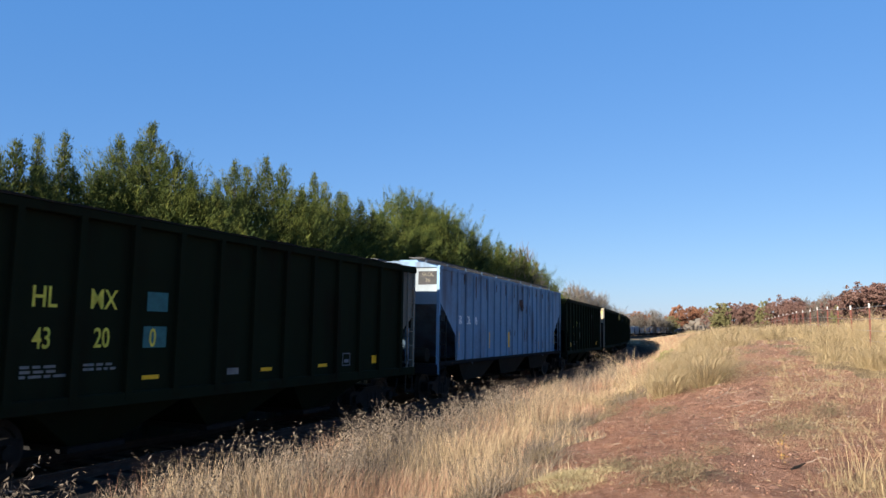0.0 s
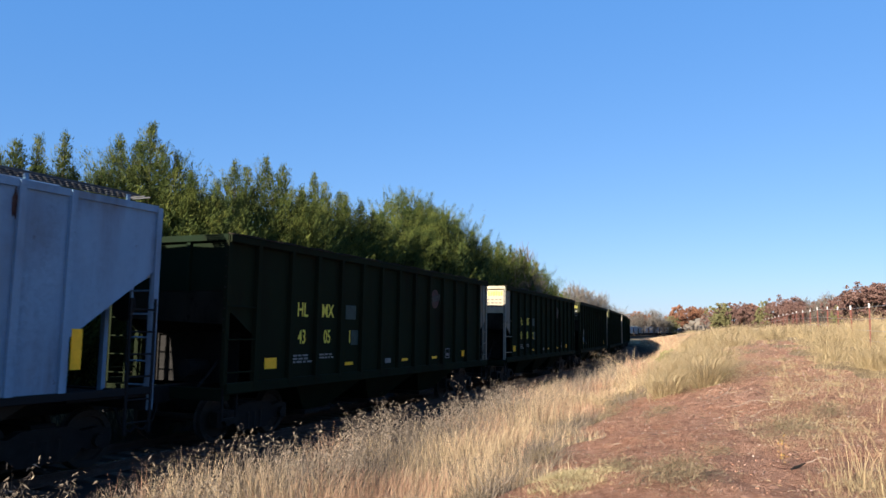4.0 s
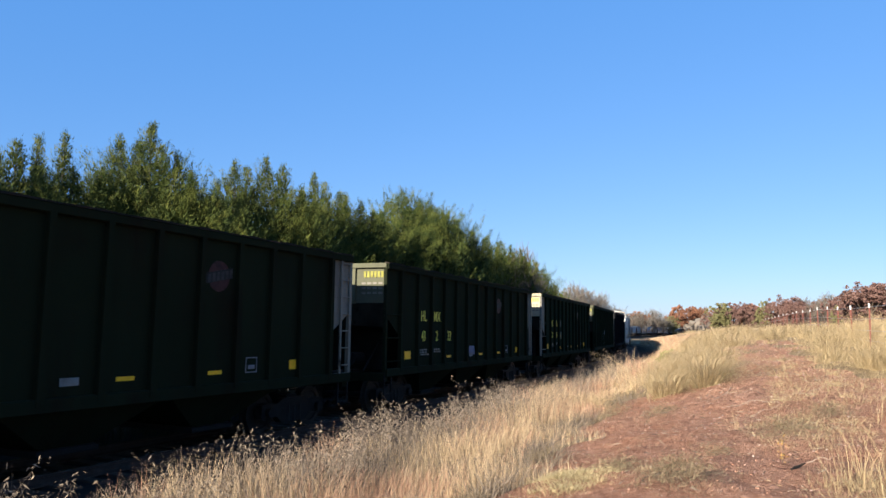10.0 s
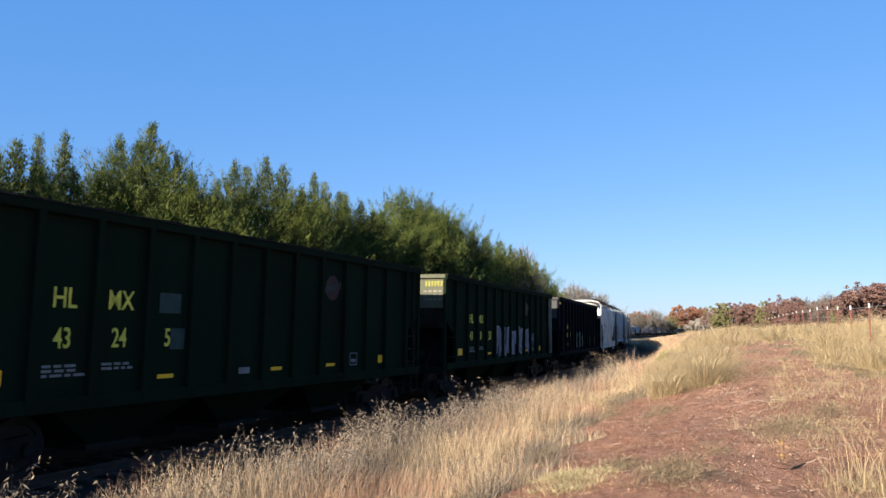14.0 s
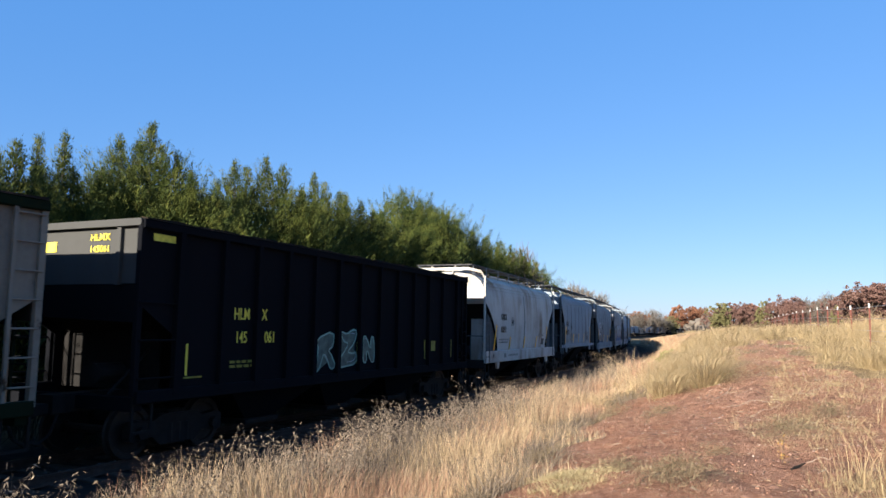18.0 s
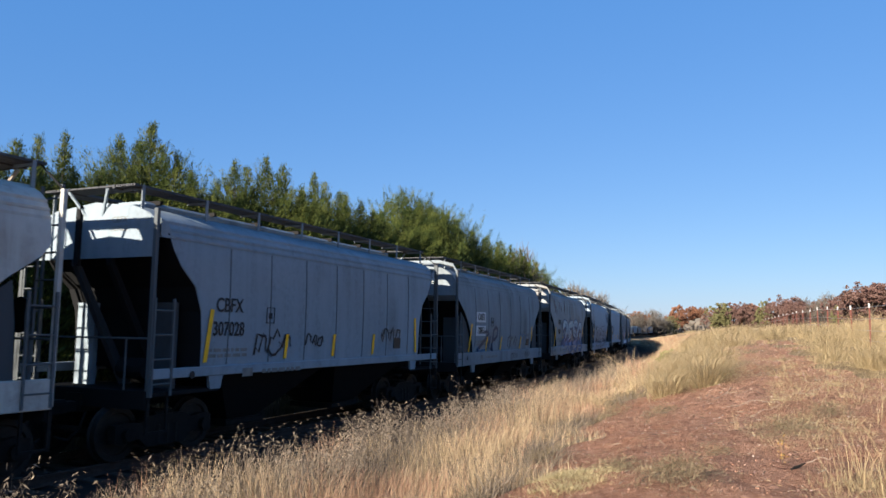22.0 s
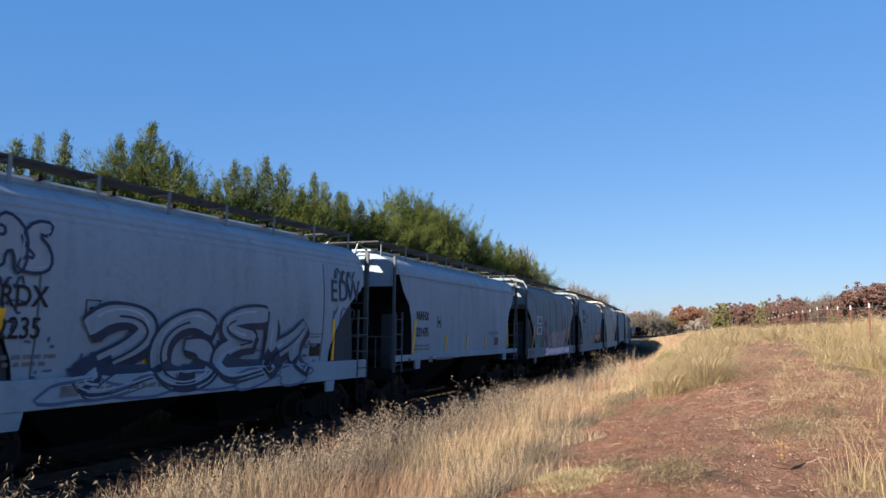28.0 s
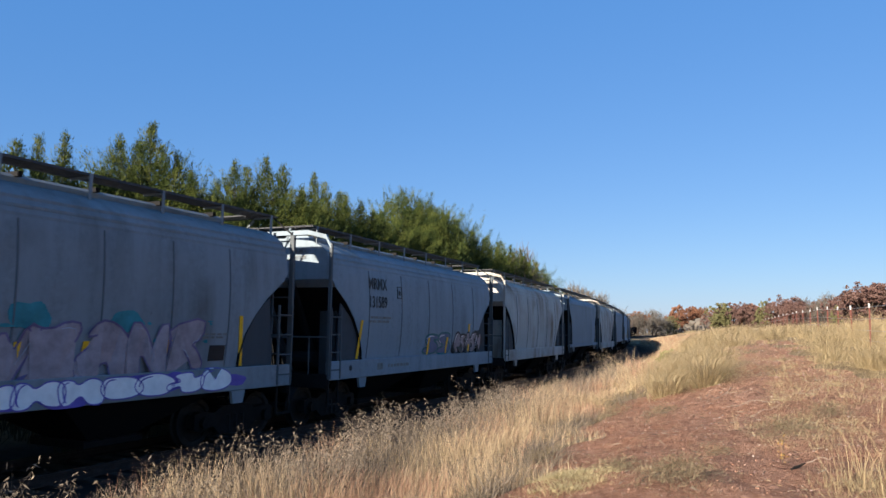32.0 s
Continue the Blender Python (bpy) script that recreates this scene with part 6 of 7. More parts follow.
# scrubby line behind the cedars, past the bend
for k, s in enumerate(np.arange(112, 300, 9.0)):
    x, y = at(s, -13 - 2 * (k % 3))
    tree("skyline_tree", BARE[k % 2], float(x), float(y), 8.2 + (k % 4) * .5, 8.0, k * 1.3, "leafless grey-brown tree on the skyline", "bare tree", .9)


def build_far_woods():
    rng = np.random.default_rng(7)
    cen, sz = [], []
    for a in np.radians(np.arange(-60, 75, 0.28)):
        d = 420 + 60 * math.sin(a * 9)
        for _ in range(9):
            r = d + rng.uniform(-15, 40)
            x, y = r * math.sin(a + rng.uniform(-.003, .003)), r * math.cos(a)
            cen.append([x, y, rng.uniform(-4, 6.5 + 1.5 * math.sin(a * 40))])
            sz.append(rng.uniform(2.0, 4.0))
    v, f = spray_cloud(rng, np.array(cen), np.tile([0, 0, 1.0], (len(cen), 1)), np.array(sz), 7, 1.0, .45)
    ob = new("far_woods", bulk_mesh("far_woods", v, f, M_TWIG))
    tagged(ob, "hazy grey-brown leafless woods along the horizon", "woods", kind="stuff")


build_far_woods()


def build_shed():
    """A small white metal shed by the far end of the line."""
    x, y = 116.0, 330.0
    z = float(ground_z(x, y)[0])
    shed = tagged(new("metal_shed"), "small white metal shed with grey gable roof", "shed")
    shed.matrix_world = Matrix.Translation((x, y, z - .1)) @ Matrix.Rotation(.3, 4, "Z") @ Matrix.Scale(.6, 4)
    white = plain("white_sheet_metal", (0.28, 0.28, 0.28), 0.6)
    grey = plain("grey_sheet_metal", (0.16, 0.17, 0.18), 0.5)
    part("wall", Geo().box(-2.6, 2.6, -1.8, 1.8, 0, 3.6), white, shed)
    part("roof", Geo().plate([(-2.1, 3.5), (0, 4.5), (2.1, 3.5), (2.1, 3.62), (0, 4.64), (-2.1, 3.62)], 0, -2.8, 2.8), grey, shed)
    part("door", Geo().box(-.9, .9, -1.86, -1.8, .1, 2.6), grey, shed)


build_shed()

# ---- grass ----
M_GOLD = blades("golden_grass", [(0.085, 0.057, 0.038), (0.26, 0.188, 0.112), (0.51, 0.39, 0.24), (0.40, 0.262, 0.16), (0.19, 0.134, 0.09)], 0.8, 0.25, 0.5)
M_STRAW = blades("pale_bunch_grass", [(0.125, 0.085, 0.046), (0.29, 0.212, 0.115), (0.48, 0.37, 0.208), (0.23, 0.158, 0.086)], 0.8, 0.25, 0.8)
M_MAT = blades("pale_yellow_mat_grass", [(0.22, 0.17, 0.085), (0.42, 0.335, 0.18), (0.50, 0.41, 0.235)], 0.8, 0.3, 0.8)
M_BLUESTEM = blades("reddish_bluestem", [(0.17, 0.088, 0.058), (0.34, 0.195, 0.128), (0.44, 0.285, 0.19)], 0.8, 0.25, 0.5)
M_WEED = blades("dead_grey_weeds", [(0.042, 0.033, 0.027), (0.135, 0.106, 0.080), (0.28, 0.225, 0.17)], 0.9, 0.1, 0.5)
M_SPRIG = blades("fresh_green_leaves", [(0.10, 0.15, 0.025), (0.16, 0.20, 0.05)], 0.7, 0.2, 0.5)
M_BRUSH = blades("shade_dark_brush", [(0.012, 0.014, 0.008), (0.028, 0.028, 0.016), (0.045, 0.036, 0.022)], 0.9, 0.0, 0.5)
M_GREENWEED = blades("low_twiggy_weeds", [(0.06, 0.048, 0.03), (0.155, 0.12, 0.072), (0.30, 0.225, 0.14)], 0.8, 0.2, 0.7)


def blade_field(rng, x, y, height, width, bend, lean=(0.0, 0.0), turn=None, stir=0.16, mop=False):
    """Bent tapering blades at x, y: verts and quads, three quads a blade."""
    n = len(x)
    z = ground_z(x, y) - .02
    a = rng.uniform(0, math.tau, n) if turn is None else turn
    dx, dy = np.cos(a), np.sin(a)
    b = bend * rng.uniform(.55 if mop else .2, 1.0, n) * height
    fa = rng.uniform(0, math.tau, n)
    wx, wy = np.cos(fa) * width / 2, np.sin(fa) * width / 2
    v = np.empty((n, 8, 3))
    lx = lean[0] + .12 * np.sin(x * 1.7 + y) + rng.normal(0, stir, n)
    ly = lean[1] + .12 * np.sin(y * 1.9 - x) + rng.normal(0, stir, n)
    slack, sag = rng.uniform(1.1, 2.0, n), rng.uniform(-.1, .45, n)
    droop = .45 * b / (height + 1e-6)
    for k, (h, w) in enumerate(((0, 1.0), (.4, .9), (.75, .6), (1.0, .12))):
        off = h ** (1.25 if mop else 1.9)
        cx, cy = x + dx * b * off + lx * height * h * h, y + dy * b * off + ly * height * h * h
        cz = z + height * (slack * h - (slack - .45 + sag) * h * h if mop else h - droop * h ** 3)
        v[:, 2 * k] = np.column_stack([cx - wx * w, cy - wy * w, cz])
        v[:, 2 * k + 1] = np.column_stack([cx + wx * w, cy + wy * w, cz])
    base = (np.arange(n) * 8)[:, None]
    f = np.concatenate([base + np.array([0, 1, 3, 2]), base + np.array([2, 3, 5, 4]), base + np.array([4, 5, 7, 6])], 0)
    return v.reshape(-1, 3), f


def tussocks(rng, s, q, per, radius, tall, width, bend, lean=(0.05, 0.02), mop=False):
    """Tufts: blades that fan outwards from each place."""
    n = len(s) * per
    x, y = at(np.repeat(s, per), np.repeat(q, per))
    a = rng.uniform(0, math.tau, n)
    r = np.abs(rng.normal(0, radius, n))
    size = np.repeat(rng.uniform(.65, 1.15, len(s)), per)
    h = tall * size * rng.uniform(.45, 1.1, n)
    return blade_field(rng, x + r * np.cos(a), y + r * np.sin(a), h, width, bend, lean, a + rng.normal(0, .5, n), mop=mop)


def join(chunks):
    vs, fs, n = [], [], 0
    for v, f in chunks:
        vs.append(v)
        fs.append(f + n)
        n += len(v)
    return np.concatenate(vs), np.concatenate(fs)


def scatter(rng, count, s0, s1, q0, q1, clump=0.0, per=1, test=None):
    m = count // per
    s, q = rng.uniform(s0, s1, m), rng.uniform(q0, q1, m)
    if test is not None:
        keep = rng.uniform(0, 1, m) < test(s, q)
        s, q = s[keep], q[keep]
    s, q = np.repeat(s, per) + rng.normal(0, clump, len(s) * per), np.repeat(q, per) + rng.normal(0, clump, len(q) * per)
    return at(s, q), s, q


def build_grass():
    rng = np.random.default_rng(3)
    cover = lambda s, q: (1 - bare(s, q)) ** 2 * np.where(s > 26, smooth((q - 3.2) / 1.6), smooth((q - 1.6) / 1.2)) * np.where(s > 8, 1 - .85 * smooth((q - 5.2) / 1.0), 1)
    gold, red, straw, weed, green, brush, sprig, mat_grass = [], [], [], [], [], [], [], []
    for s0, s1, q1, n, w in ((-9, 4, 8.2, 42000, .0055), (4, 15, 8.5, 40000, .0075), (15, 32, 9.0, 26000, .013), (32, 70, 10, 22000, .03), (70, 150, 10, 16000, .07)):
        (x, y), s, q = scatter(rng, n, s0, s1, 1.9, q1, .09, 7, cover)
        h = rng.uniform(.45, 1.1, len(x)) * np.interp(q, [1.5, 3.2, 4.6, 5.4, 6.5, 9], [.95, 1.12, .92, .55, .32, .4])
        h *= np.interp(s, [-8, 3, 20, 40, 80], [1.12, 1, 1, .8, .7]) * (1 - .55 * smooth(bare(s, q) * 2)) * (.86 + .28 * np.sin(1.1 * s + .5 * q) * np.sin(.63 * s - 1.4 * q))
        pick = rng.uniform(0, 1, len(x)) < np.interp(s, [6, 12], [.28, .44]) * (.12 + 3.6 * np.clip(np.sin(s * 1.15 + .4 + .5 * np.sin(q * 2)) * np.sin(q * 1.5 + .3 * s), 0, 1))
        v, f = blade_field(rng, x[~pick], y[~pick], h[~pick], w, .34, (.04, .02), stir=.15)
        gold.append((v, f))
        if s1 <= 32:
            tip = v.reshape(-1, 8, 3)[rng.uniform(0, 1, len(v) // 8) < .10]
            for k in range(3):
                cen = tip[:, 6] * (1 - .11 * k) + tip[:, 4] * .11 * k
                weed.append(spray_cloud(rng, cen, np.tile([.3, .1, .5], (len(cen), 1)), np.full(len(cen), .022 + .5 * w), 3, .6, .25))
        red.append(blade_field(rng, x[pick], y[pick], h[pick] * 1.02, w * .8, .28, (.03, .02), stir=.13))
    # tufts over the mound: a pale mass before the bend, one along the fence, and the crest behind
    def tufts(n, s0, s1, q0, q1, per, radius, tall, width, bend, out, mop=True):
        s, q = rng.uniform(s0, s1, n), rng.uniform(q0, q1, n)
        keep = bare(s, q) < .55
        out.append(tussocks(rng, s[keep], q[keep], per, radius, tall, width, bend, mop=mop))
    ms, mq = rng.uniform(9.9, 13.2, 15), rng.uniform(6.7, 8.1, 15)
    straw.append(tussocks(rng, ms, mq, 480, .16, 1.15, .006, .95, mop=True))
    tufts(60, 13.5, 24, 5.4, 8.6, 200, .2, .72, .008, .95, straw)
    tufts(95, 11, 24, 10.6, 16.5, 260, .2, 1.0, .008, .85, straw)
    tufts(60, 13, 26, 8.0, 11, 60, .12, .55, .007, 1.0, straw)
    tufts(260, 22, 42, 6.0, 22, 130, .25, 1.0, .012, .8, straw)
    fs, fq = rng.uniform(8.5, 24, 70), rng.uniform(11.6, 14.5, 70)
    straw.append(tussocks(rng, fs, fq, 160, .2, 1.15, .007, .9))
    tufts(300, 40, 110, 6.5, 45, 40, .35, .8, .05, .8, straw)
    tufts(50, 8, 14, 11.5, 20, 80, .14, .65, .009, .9, straw)
    # scattered straws and small tufts on the open clay
    s, q = rng.uniform(-2, 22, 170), rng.uniform(6.8, 14, 170)
    straw.append(tussocks(rng, s, q, 9, .09, .15, .0035, 1.2, mop=True))
    s, q = rng.uniform(1, 6.5, 11), rng.uniform(10.2, 11.9, 11)
    straw.append(tussocks(rng, s, q, 7, .10, 1.0, .0042, .8))
    s, q = rng.uniform(.8, 2.4, 14), rng.uniform(9.7, 10.6, 14)
    straw.append(tussocks(rng, s, q, 5, .05, .95, .0045, .6, (-.2, .1)))
    straw.append(tussocks(rng, s, q, 40, .14, .34, .0035, 1.3, mop=True))
    s, q = rng.uniform(3, 8, 9), rng.uniform(8.8, 11.2, 9)
    straw.append(tussocks(rng, s, q, 30, .16, .34, .004, 1.5))
    # straw litter lying on the clay
    ls, lq = rng.uniform(-1.5, 22, 16000), rng.uniform(5.2, 14, 16000)
    lie = rng.uniform(0, 1, 16000) < bare(ls, lq) * .8
    lx, ly = at(ls[lie], lq[lie])
    la = rng.uniform(0, math.tau, len(lx))
    lie_at, lie_to, lie_size = np.column_stack([lx, ly, ground_z(lx, ly) + .014]), np.column_stack([np.cos(la), np.sin(la), 0 * la]), rng.uniform(.02, .15, len(lx))
    half = len(lx) // 3
    straw.append(spray_cloud(rng, lie_at[:half], lie_to[:half], lie_size[:half], 1, .12, .035))
    weed.append(spray_cloud(rng, lie_at[half:], lie_to[half:], lie_size[half:], 1, .22, .06))
    # small ragged tufts where the fence-side grass thins out over the clay
    s, q = rng.uniform(6.5, 15, 90), rng.uniform(9.2, 12.0, 90)
    straw.append(tussocks(rng, s, q, 34, .12, .34, .0045, 1.1, mop=True))
    s, q = rng.uniform(3.4, 6.0, 26), rng.uniform(8.7, 10.4, 26)
    straw.append(tussocks(rng, s, q, 46, .16, .22, .0036, 1.6, mop=True))
    # flattened yellow mat by the edge of the clay
    s, q = rng.uniform(1.0, 2.2, 30), rng.uniform(6.85, 7.65, 30)
    mat_grass.append(tussocks(rng, s, q, 190, .17, .10, .0045, 1.6))
    # grey collapsed tussocks where the grass ends
    for cs, cq, tall, n in ((2.9, 5.5, .62, 420), (3.3, 5.9, .45, 260), (7.3, 5.3, .62, 360), (6.6, 5.2, .5, 260), (9.4, 5.4, .5, 220), (5.0, 5.3, .5, 260), (1.2, 5.3, .6, 300)):
        weed.append(tussocks(rng, np.full(4, cs) + rng.normal(0, .22, 4), np.full(4, cq) + rng.normal(0, .15, 4), n // 4, .10, tall, .0048, 1.0, (.12, -.10), mop=True))
    # fine straws strewn upright through the clay, and pale drooping stems
    s, q = rng.uniform(2, 16, 240), rng.uniform(7.0, 11.5, 240)
    straw.append(tussocks(rng, s, q, 8, .12, .11, .003, 1.8, mop=True))
    s, q = rng.uniform(10.5, 12.6, 8), rng.uniform(5.2, 5.9, 8)
    straw.append(tussocks(rng, s, q, 60, .10, .62, .006, 1.0, mop=True))
    # dead weeds with seed heads along the dark verge
    for s0, s1, n, w in ((-9, 10, 9000, .006), (10, 26, 5000, .010)):
        (x, y), s, q = scatter(rng, n, s0, s1, 1.8, 4.6, .10, 5)
        h = rng.uniform(.50, 1.05, len(x)) * (1 + .18 * np.sin(s * 2.1) * np.sin(s * .7 + 1))
        weed.append(blade_field(rng, x, y, h, w, .22, (.1, .02)))
    (x, y), s, q = scatter(rng, 420, -9, 24, 2.1, 4.2, .10, 3)
    h = rng.uniform(.70, 1.05, len(x))
    for cs, cq in ((20.5, 2.6), (22.5, 2.4), (25.0, 3.0), (26.5, 2.7), (28.5, 2.9)):
        ax, ay = at(cs + rng.normal(0, .3, 30), cq + rng.normal(0, .25, 30))
        x, y, h = np.append(x, ax), np.append(y, ay), np.append(h, rng.uniform(1.0, 1.6, 30))
    v, f = blade_field(rng, x, y, h, .007, .2, (.08, .02))
    weed.append((v, f))
    tip = v.reshape(-1, 8, 3)[:, 6]
    for k in range(6):
        cen = tip - np.array([.0, 0, 1.0]) * (k * .045) + rng.normal(0, .02, tip.shape)
        weed.append(spray_cloud(rng, cen, np.tile([.35, .1, -.1], (len(cen), 1)), np.full(len(cen), .030), 7, .6, .15))
    # leafy dead weeds, their curled grey leaves hanging on
    for k in range(430):
        cs = rng.uniform(-7, 15)
        cq = rng.uniform(2.4, 3.9) + .3 * math.sin(cs * .9)
        x, y = at(cs + rng.normal(0, .14, 9), cq + rng.normal(0, .12, 9))
        h = rng.choice((.80, .95, 1.12, 1.30)) * rng.uniform(.75, 1.08, 9) * (1 + .16 * math.sin(cs * 1.7))
        v, f = blade_field(rng, x, y, h, .008, .25, (.05, .02))
        weed.append((v, f))
        tip, low = v.reshape(-1, 8, 3)[:, 6], v.reshape(-1, 8, 3)[:, 2]
        u = rng.uniform(0, 1, (9, 26, 1)) ** .7
        cen = (tip[:, None] * u + low[:, None] * (1 - u)).reshape(-1, 3)
        a = rng.uniform(0, math.tau, len(cen))
        weed.append(spray_cloud(rng, cen + np.column_stack([np.cos(a), np.sin(a), 0 * a]) * .035, np.column_stack([np.cos(a), np.sin(a), -.9 + 0 * a]), rng.uniform(.035, .075, len(cen)), 1, .4, .17))
    # tall pale reeds arching out over the ditch
    for cs, cq, ln in ((23.6, 4.2, 1.5), (24.4, 3.8, 1.4), (26.2, 4.1, 1.5), (22.0, 3.9, 1.2)):
        x, y = at(cs + rng.normal(0, .12, 9), cq + rng.normal(0, .12, 9))
        v, f = blade_field(rng, x, y, ln * rng.uniform(.8, 1.1, 9), .018, .75, (-.18, .02))
        straw.append((v, f))
        tip = v.reshape(-1, 8, 3)
        for k in range(5):
            weed.append(spray_cloud(rng, tip[:, 6] * (1 - .10 * k) + tip[:, 4] * .10 * k, np.tile([-.4, .1, .3], (9, 1)), np.full(9, .07), 3, .5, .10))
    # brush added on the far side, coloured dark for shade, hiding lit ground
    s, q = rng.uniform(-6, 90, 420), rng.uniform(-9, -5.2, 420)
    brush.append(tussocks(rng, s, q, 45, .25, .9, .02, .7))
    # grey brush where grass meets clay
    s = rng.uniform(-2, 13, 60)
    q = np.interp(s, [-6, 2, 6, 10, 12], [6.6, 6.4, 5.7, 5.9, 6.7]) + rng.normal(0, .25, 60)
    weed.append(tussocks(rng, s, q, 60, .14, .42, .006, 1.1))
    s, q = rng.uniform(10, 26, 26), rng.uniform(8.4, 10.6, 26)
    weed.append(tussocks(rng, s, q, 24, .15, .22, .009, 1.6))
    # low greenish weeds on the clay
    for cs, cq, wide, tall, n in ((1.1, 8.4, .42, .36, 3000), (2.1, 7.6, .35, .16, 1300), (4.5, 9.4, .55, .25, 2200), (6.1, 10.0, .42, .28, 1600), (6.9, 7.4, .36, .20, 1300), (3.2, 8.6, .25, .12, 600), (9.6, 5.9, .5, .35, 1500), (11.5, 6.0, .5, .3, 1300), (8.2, 5.5, .4, .3, 1200),
                                 (6.0, 5.6, .5, .3, 1500), (7.4, 6.4, .45, .28, 1300), (3.4, 6.3, .45, .30, 1500), (.4, 6.4, .5, .35, 1800), (12, 9.2, .4, .16, 700), (16, 9.0, .5, .2, 700)):
        x, y = at(cs + rng.normal(0, wide * .55, n), cq + rng.normal(0, wide * .45, n))
        cx, cy = at(cs, cq)
        fall = np.exp(-((x - cx) ** 2 + (y - cy) ** 2) / wide ** 2)
        cen = np.column_stack([x, y, ground_z(x, y) + .75 * tall * fall * rng.uniform(0, 1, n) ** .7])
        green.append(spray_cloud(rng, cen, np.tile([0, 0, .6], (n, 1)), rng.uniform(.03, .10, n), 1, .9, .05))
    # fresh green sprigs among the straw
    for cs, cq in ((28, 5.4), (23, 5.6)):
        x, y = at(cs + rng.normal(0, .25, 260), cq + rng.normal(0, .2, 260))
        sprig.append(spray_cloud(rng, np.column_stack([x, y, ground_z(x, y) + rng.uniform(.1, .55, 260)]), np.tile([0, 0, .8], (260, 1)), rng.uniform(.04, .10, 260), 1, .7, .3))
    for name, chunks, mat, label in (("golden_grass", gold, M_GOLD, "tall dry golden grass on the bank beside the track"), ("bluestem_grass", red, M_BLUESTEM, "reddish dry bluestem mixed into the golden grass"),
                                     ("mat_grass", mat_grass, M_MAT, "flattened pale yellow grass mat on the clay"), ("bunch_grass", straw, M_STRAW, "pale tufted bunch grass over the clay mound"), ("dead_weeds", weed, M_WEED, "dead grey-brown weeds with seed heads by the track"),
                                     ("green_sprigs", sprig, M_SPRIG, "fresh green sprigs among the dry grass"), ("shaded_brush", brush, M_BRUSH, "added brush coloured shade-dark beneath the cedars"), ("low_weeds", green, M_GREENWEED, "low grey-green weeds on the red clay")):
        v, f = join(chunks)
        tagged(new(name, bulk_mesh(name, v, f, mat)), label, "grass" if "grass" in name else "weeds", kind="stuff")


build_grass()


# ---- fence ----
M_POST = plain("rust_red_post_paint", (0.15, 0.052, 0.04), 0.7, vary=0.25)
M_TIP = plain("chalky_white_tip", (0.40, 0.39, 0.38), 0.7)
M_WIRE = plain("galvanised_wire", (0.35, 0.34, 0.33), 0.5, 0.6)


def build_fence():
    fence = tagged(new("wire_fence"), "wire fence of red steel posts with white tips", "fence")
    rows = [(10.45, 17.0, 3.08), (11.59, 20, 3.13), (12.78, 23, 3.18), (13.96, 26, 3.26), (15.17, 29, 3.37), (16.32, 32, 3.45), (17.77, 35.6, 3.47), (19.2, 39.2, 3.54), (20.5, 42.6, 3.6), (21.89, 46, 3.64), (23.6, 50.4, 3.7), (25.46, 55, 3.77),
            (27.3, 59.8, 3.8), (29.2, 64.6, 3.84), (31.1, 69.5, 3.87), (33, 74.5, 3.9), (34.9, 79.5, 3.93), (36.8, 84.6, 3.97)]
    for k, (x, y, top) in enumerate(rows):
        z = min(float(ground_z(x, y)[0]) - .3, top - 1.2)
        tilt = .02 * math.sin(k * 2.3)
        g = Geo()
        g.add([(x + dx + (tilt if hz else 0), y + dy, h) for h, hz in ((z, 0), (top - .12, 1)) for dx, dy in ((-.019, -.005), (.019, -.005), (.019, .005), (.005, .005), (.005, .03), (-.005, .03), (-.005, .005), (-.019, .005))],
              [(i, (i + 1) % 8, 8 + (i + 1) % 8, 8 + i) for i in range(8)] + [tuple(range(8, 16))])
        post = part("post", g, M_POST, fence)
        part("white_tip", Geo().box(x + tilt - .016, x + tilt + .016, y - .008, y + .030, top - .13, top), M_TIP, post)
    for drop in (.10, .42, .74, 1.02):
        g = Geo()
        for a, b in zip(rows, rows[1:]):
            g.rod((a[0], a[1], a[2] - drop), (b[0], b[1], b[2] - drop), .006, 4)
        part("wire", g, M_WIRE, fence)


build_fence()


# ---- stones on the clay ----
def build_stones():
    rng = np.random.default_rng(9)
    mats = [plain("pale_pink_stone", (0.38, 0.30, 0.25), 0.9), plain("red_stone", (0.30, 0.16, 0.105), 0.9), plain("grey_stone", (0.22, 0.19, 0.17), 0.9)]
    shapes = []
    for k in range(6):
        g = Geo()
        rings = []
        for j, (h, r) in enumerate(((0, .8), (.35, 1.0), (.7, .75), (.95, .3))):
            rings.append([(r * math.cos(a) * rng.uniform(.8, 1.15), r * .75 * math.sin(a) * rng.uniform(.8, 1.15), h * .8 - .25) for a in np.linspace(0, math.tau, 7, endpoint=False)])
        shapes.append(g.loft(rings).mesh("stone", mats[(0, 1, 1, 1, 2, 0)[k]]))
    for k in range(140):
        s, q = rng.uniform(-1, 16), rng.uniform(6.6, 12.5)
        x, y = at(s, q)
        if math.hypot(x, y) < 3.5:
            continue
        ob = new("stone", shapes[k % 6])
        r = .010 + .030 * rng.uniform(0, 1) ** 3
        ob.matrix_world = Matrix.LocRotScale((float(x), float(y), float(ground_z(x, y)[0])), Euler((0, 0, k)), (r, r, r))
        tagged(ob, "small weathered stone lying on red clay", "stone", "stones on the clay")


build_stones()


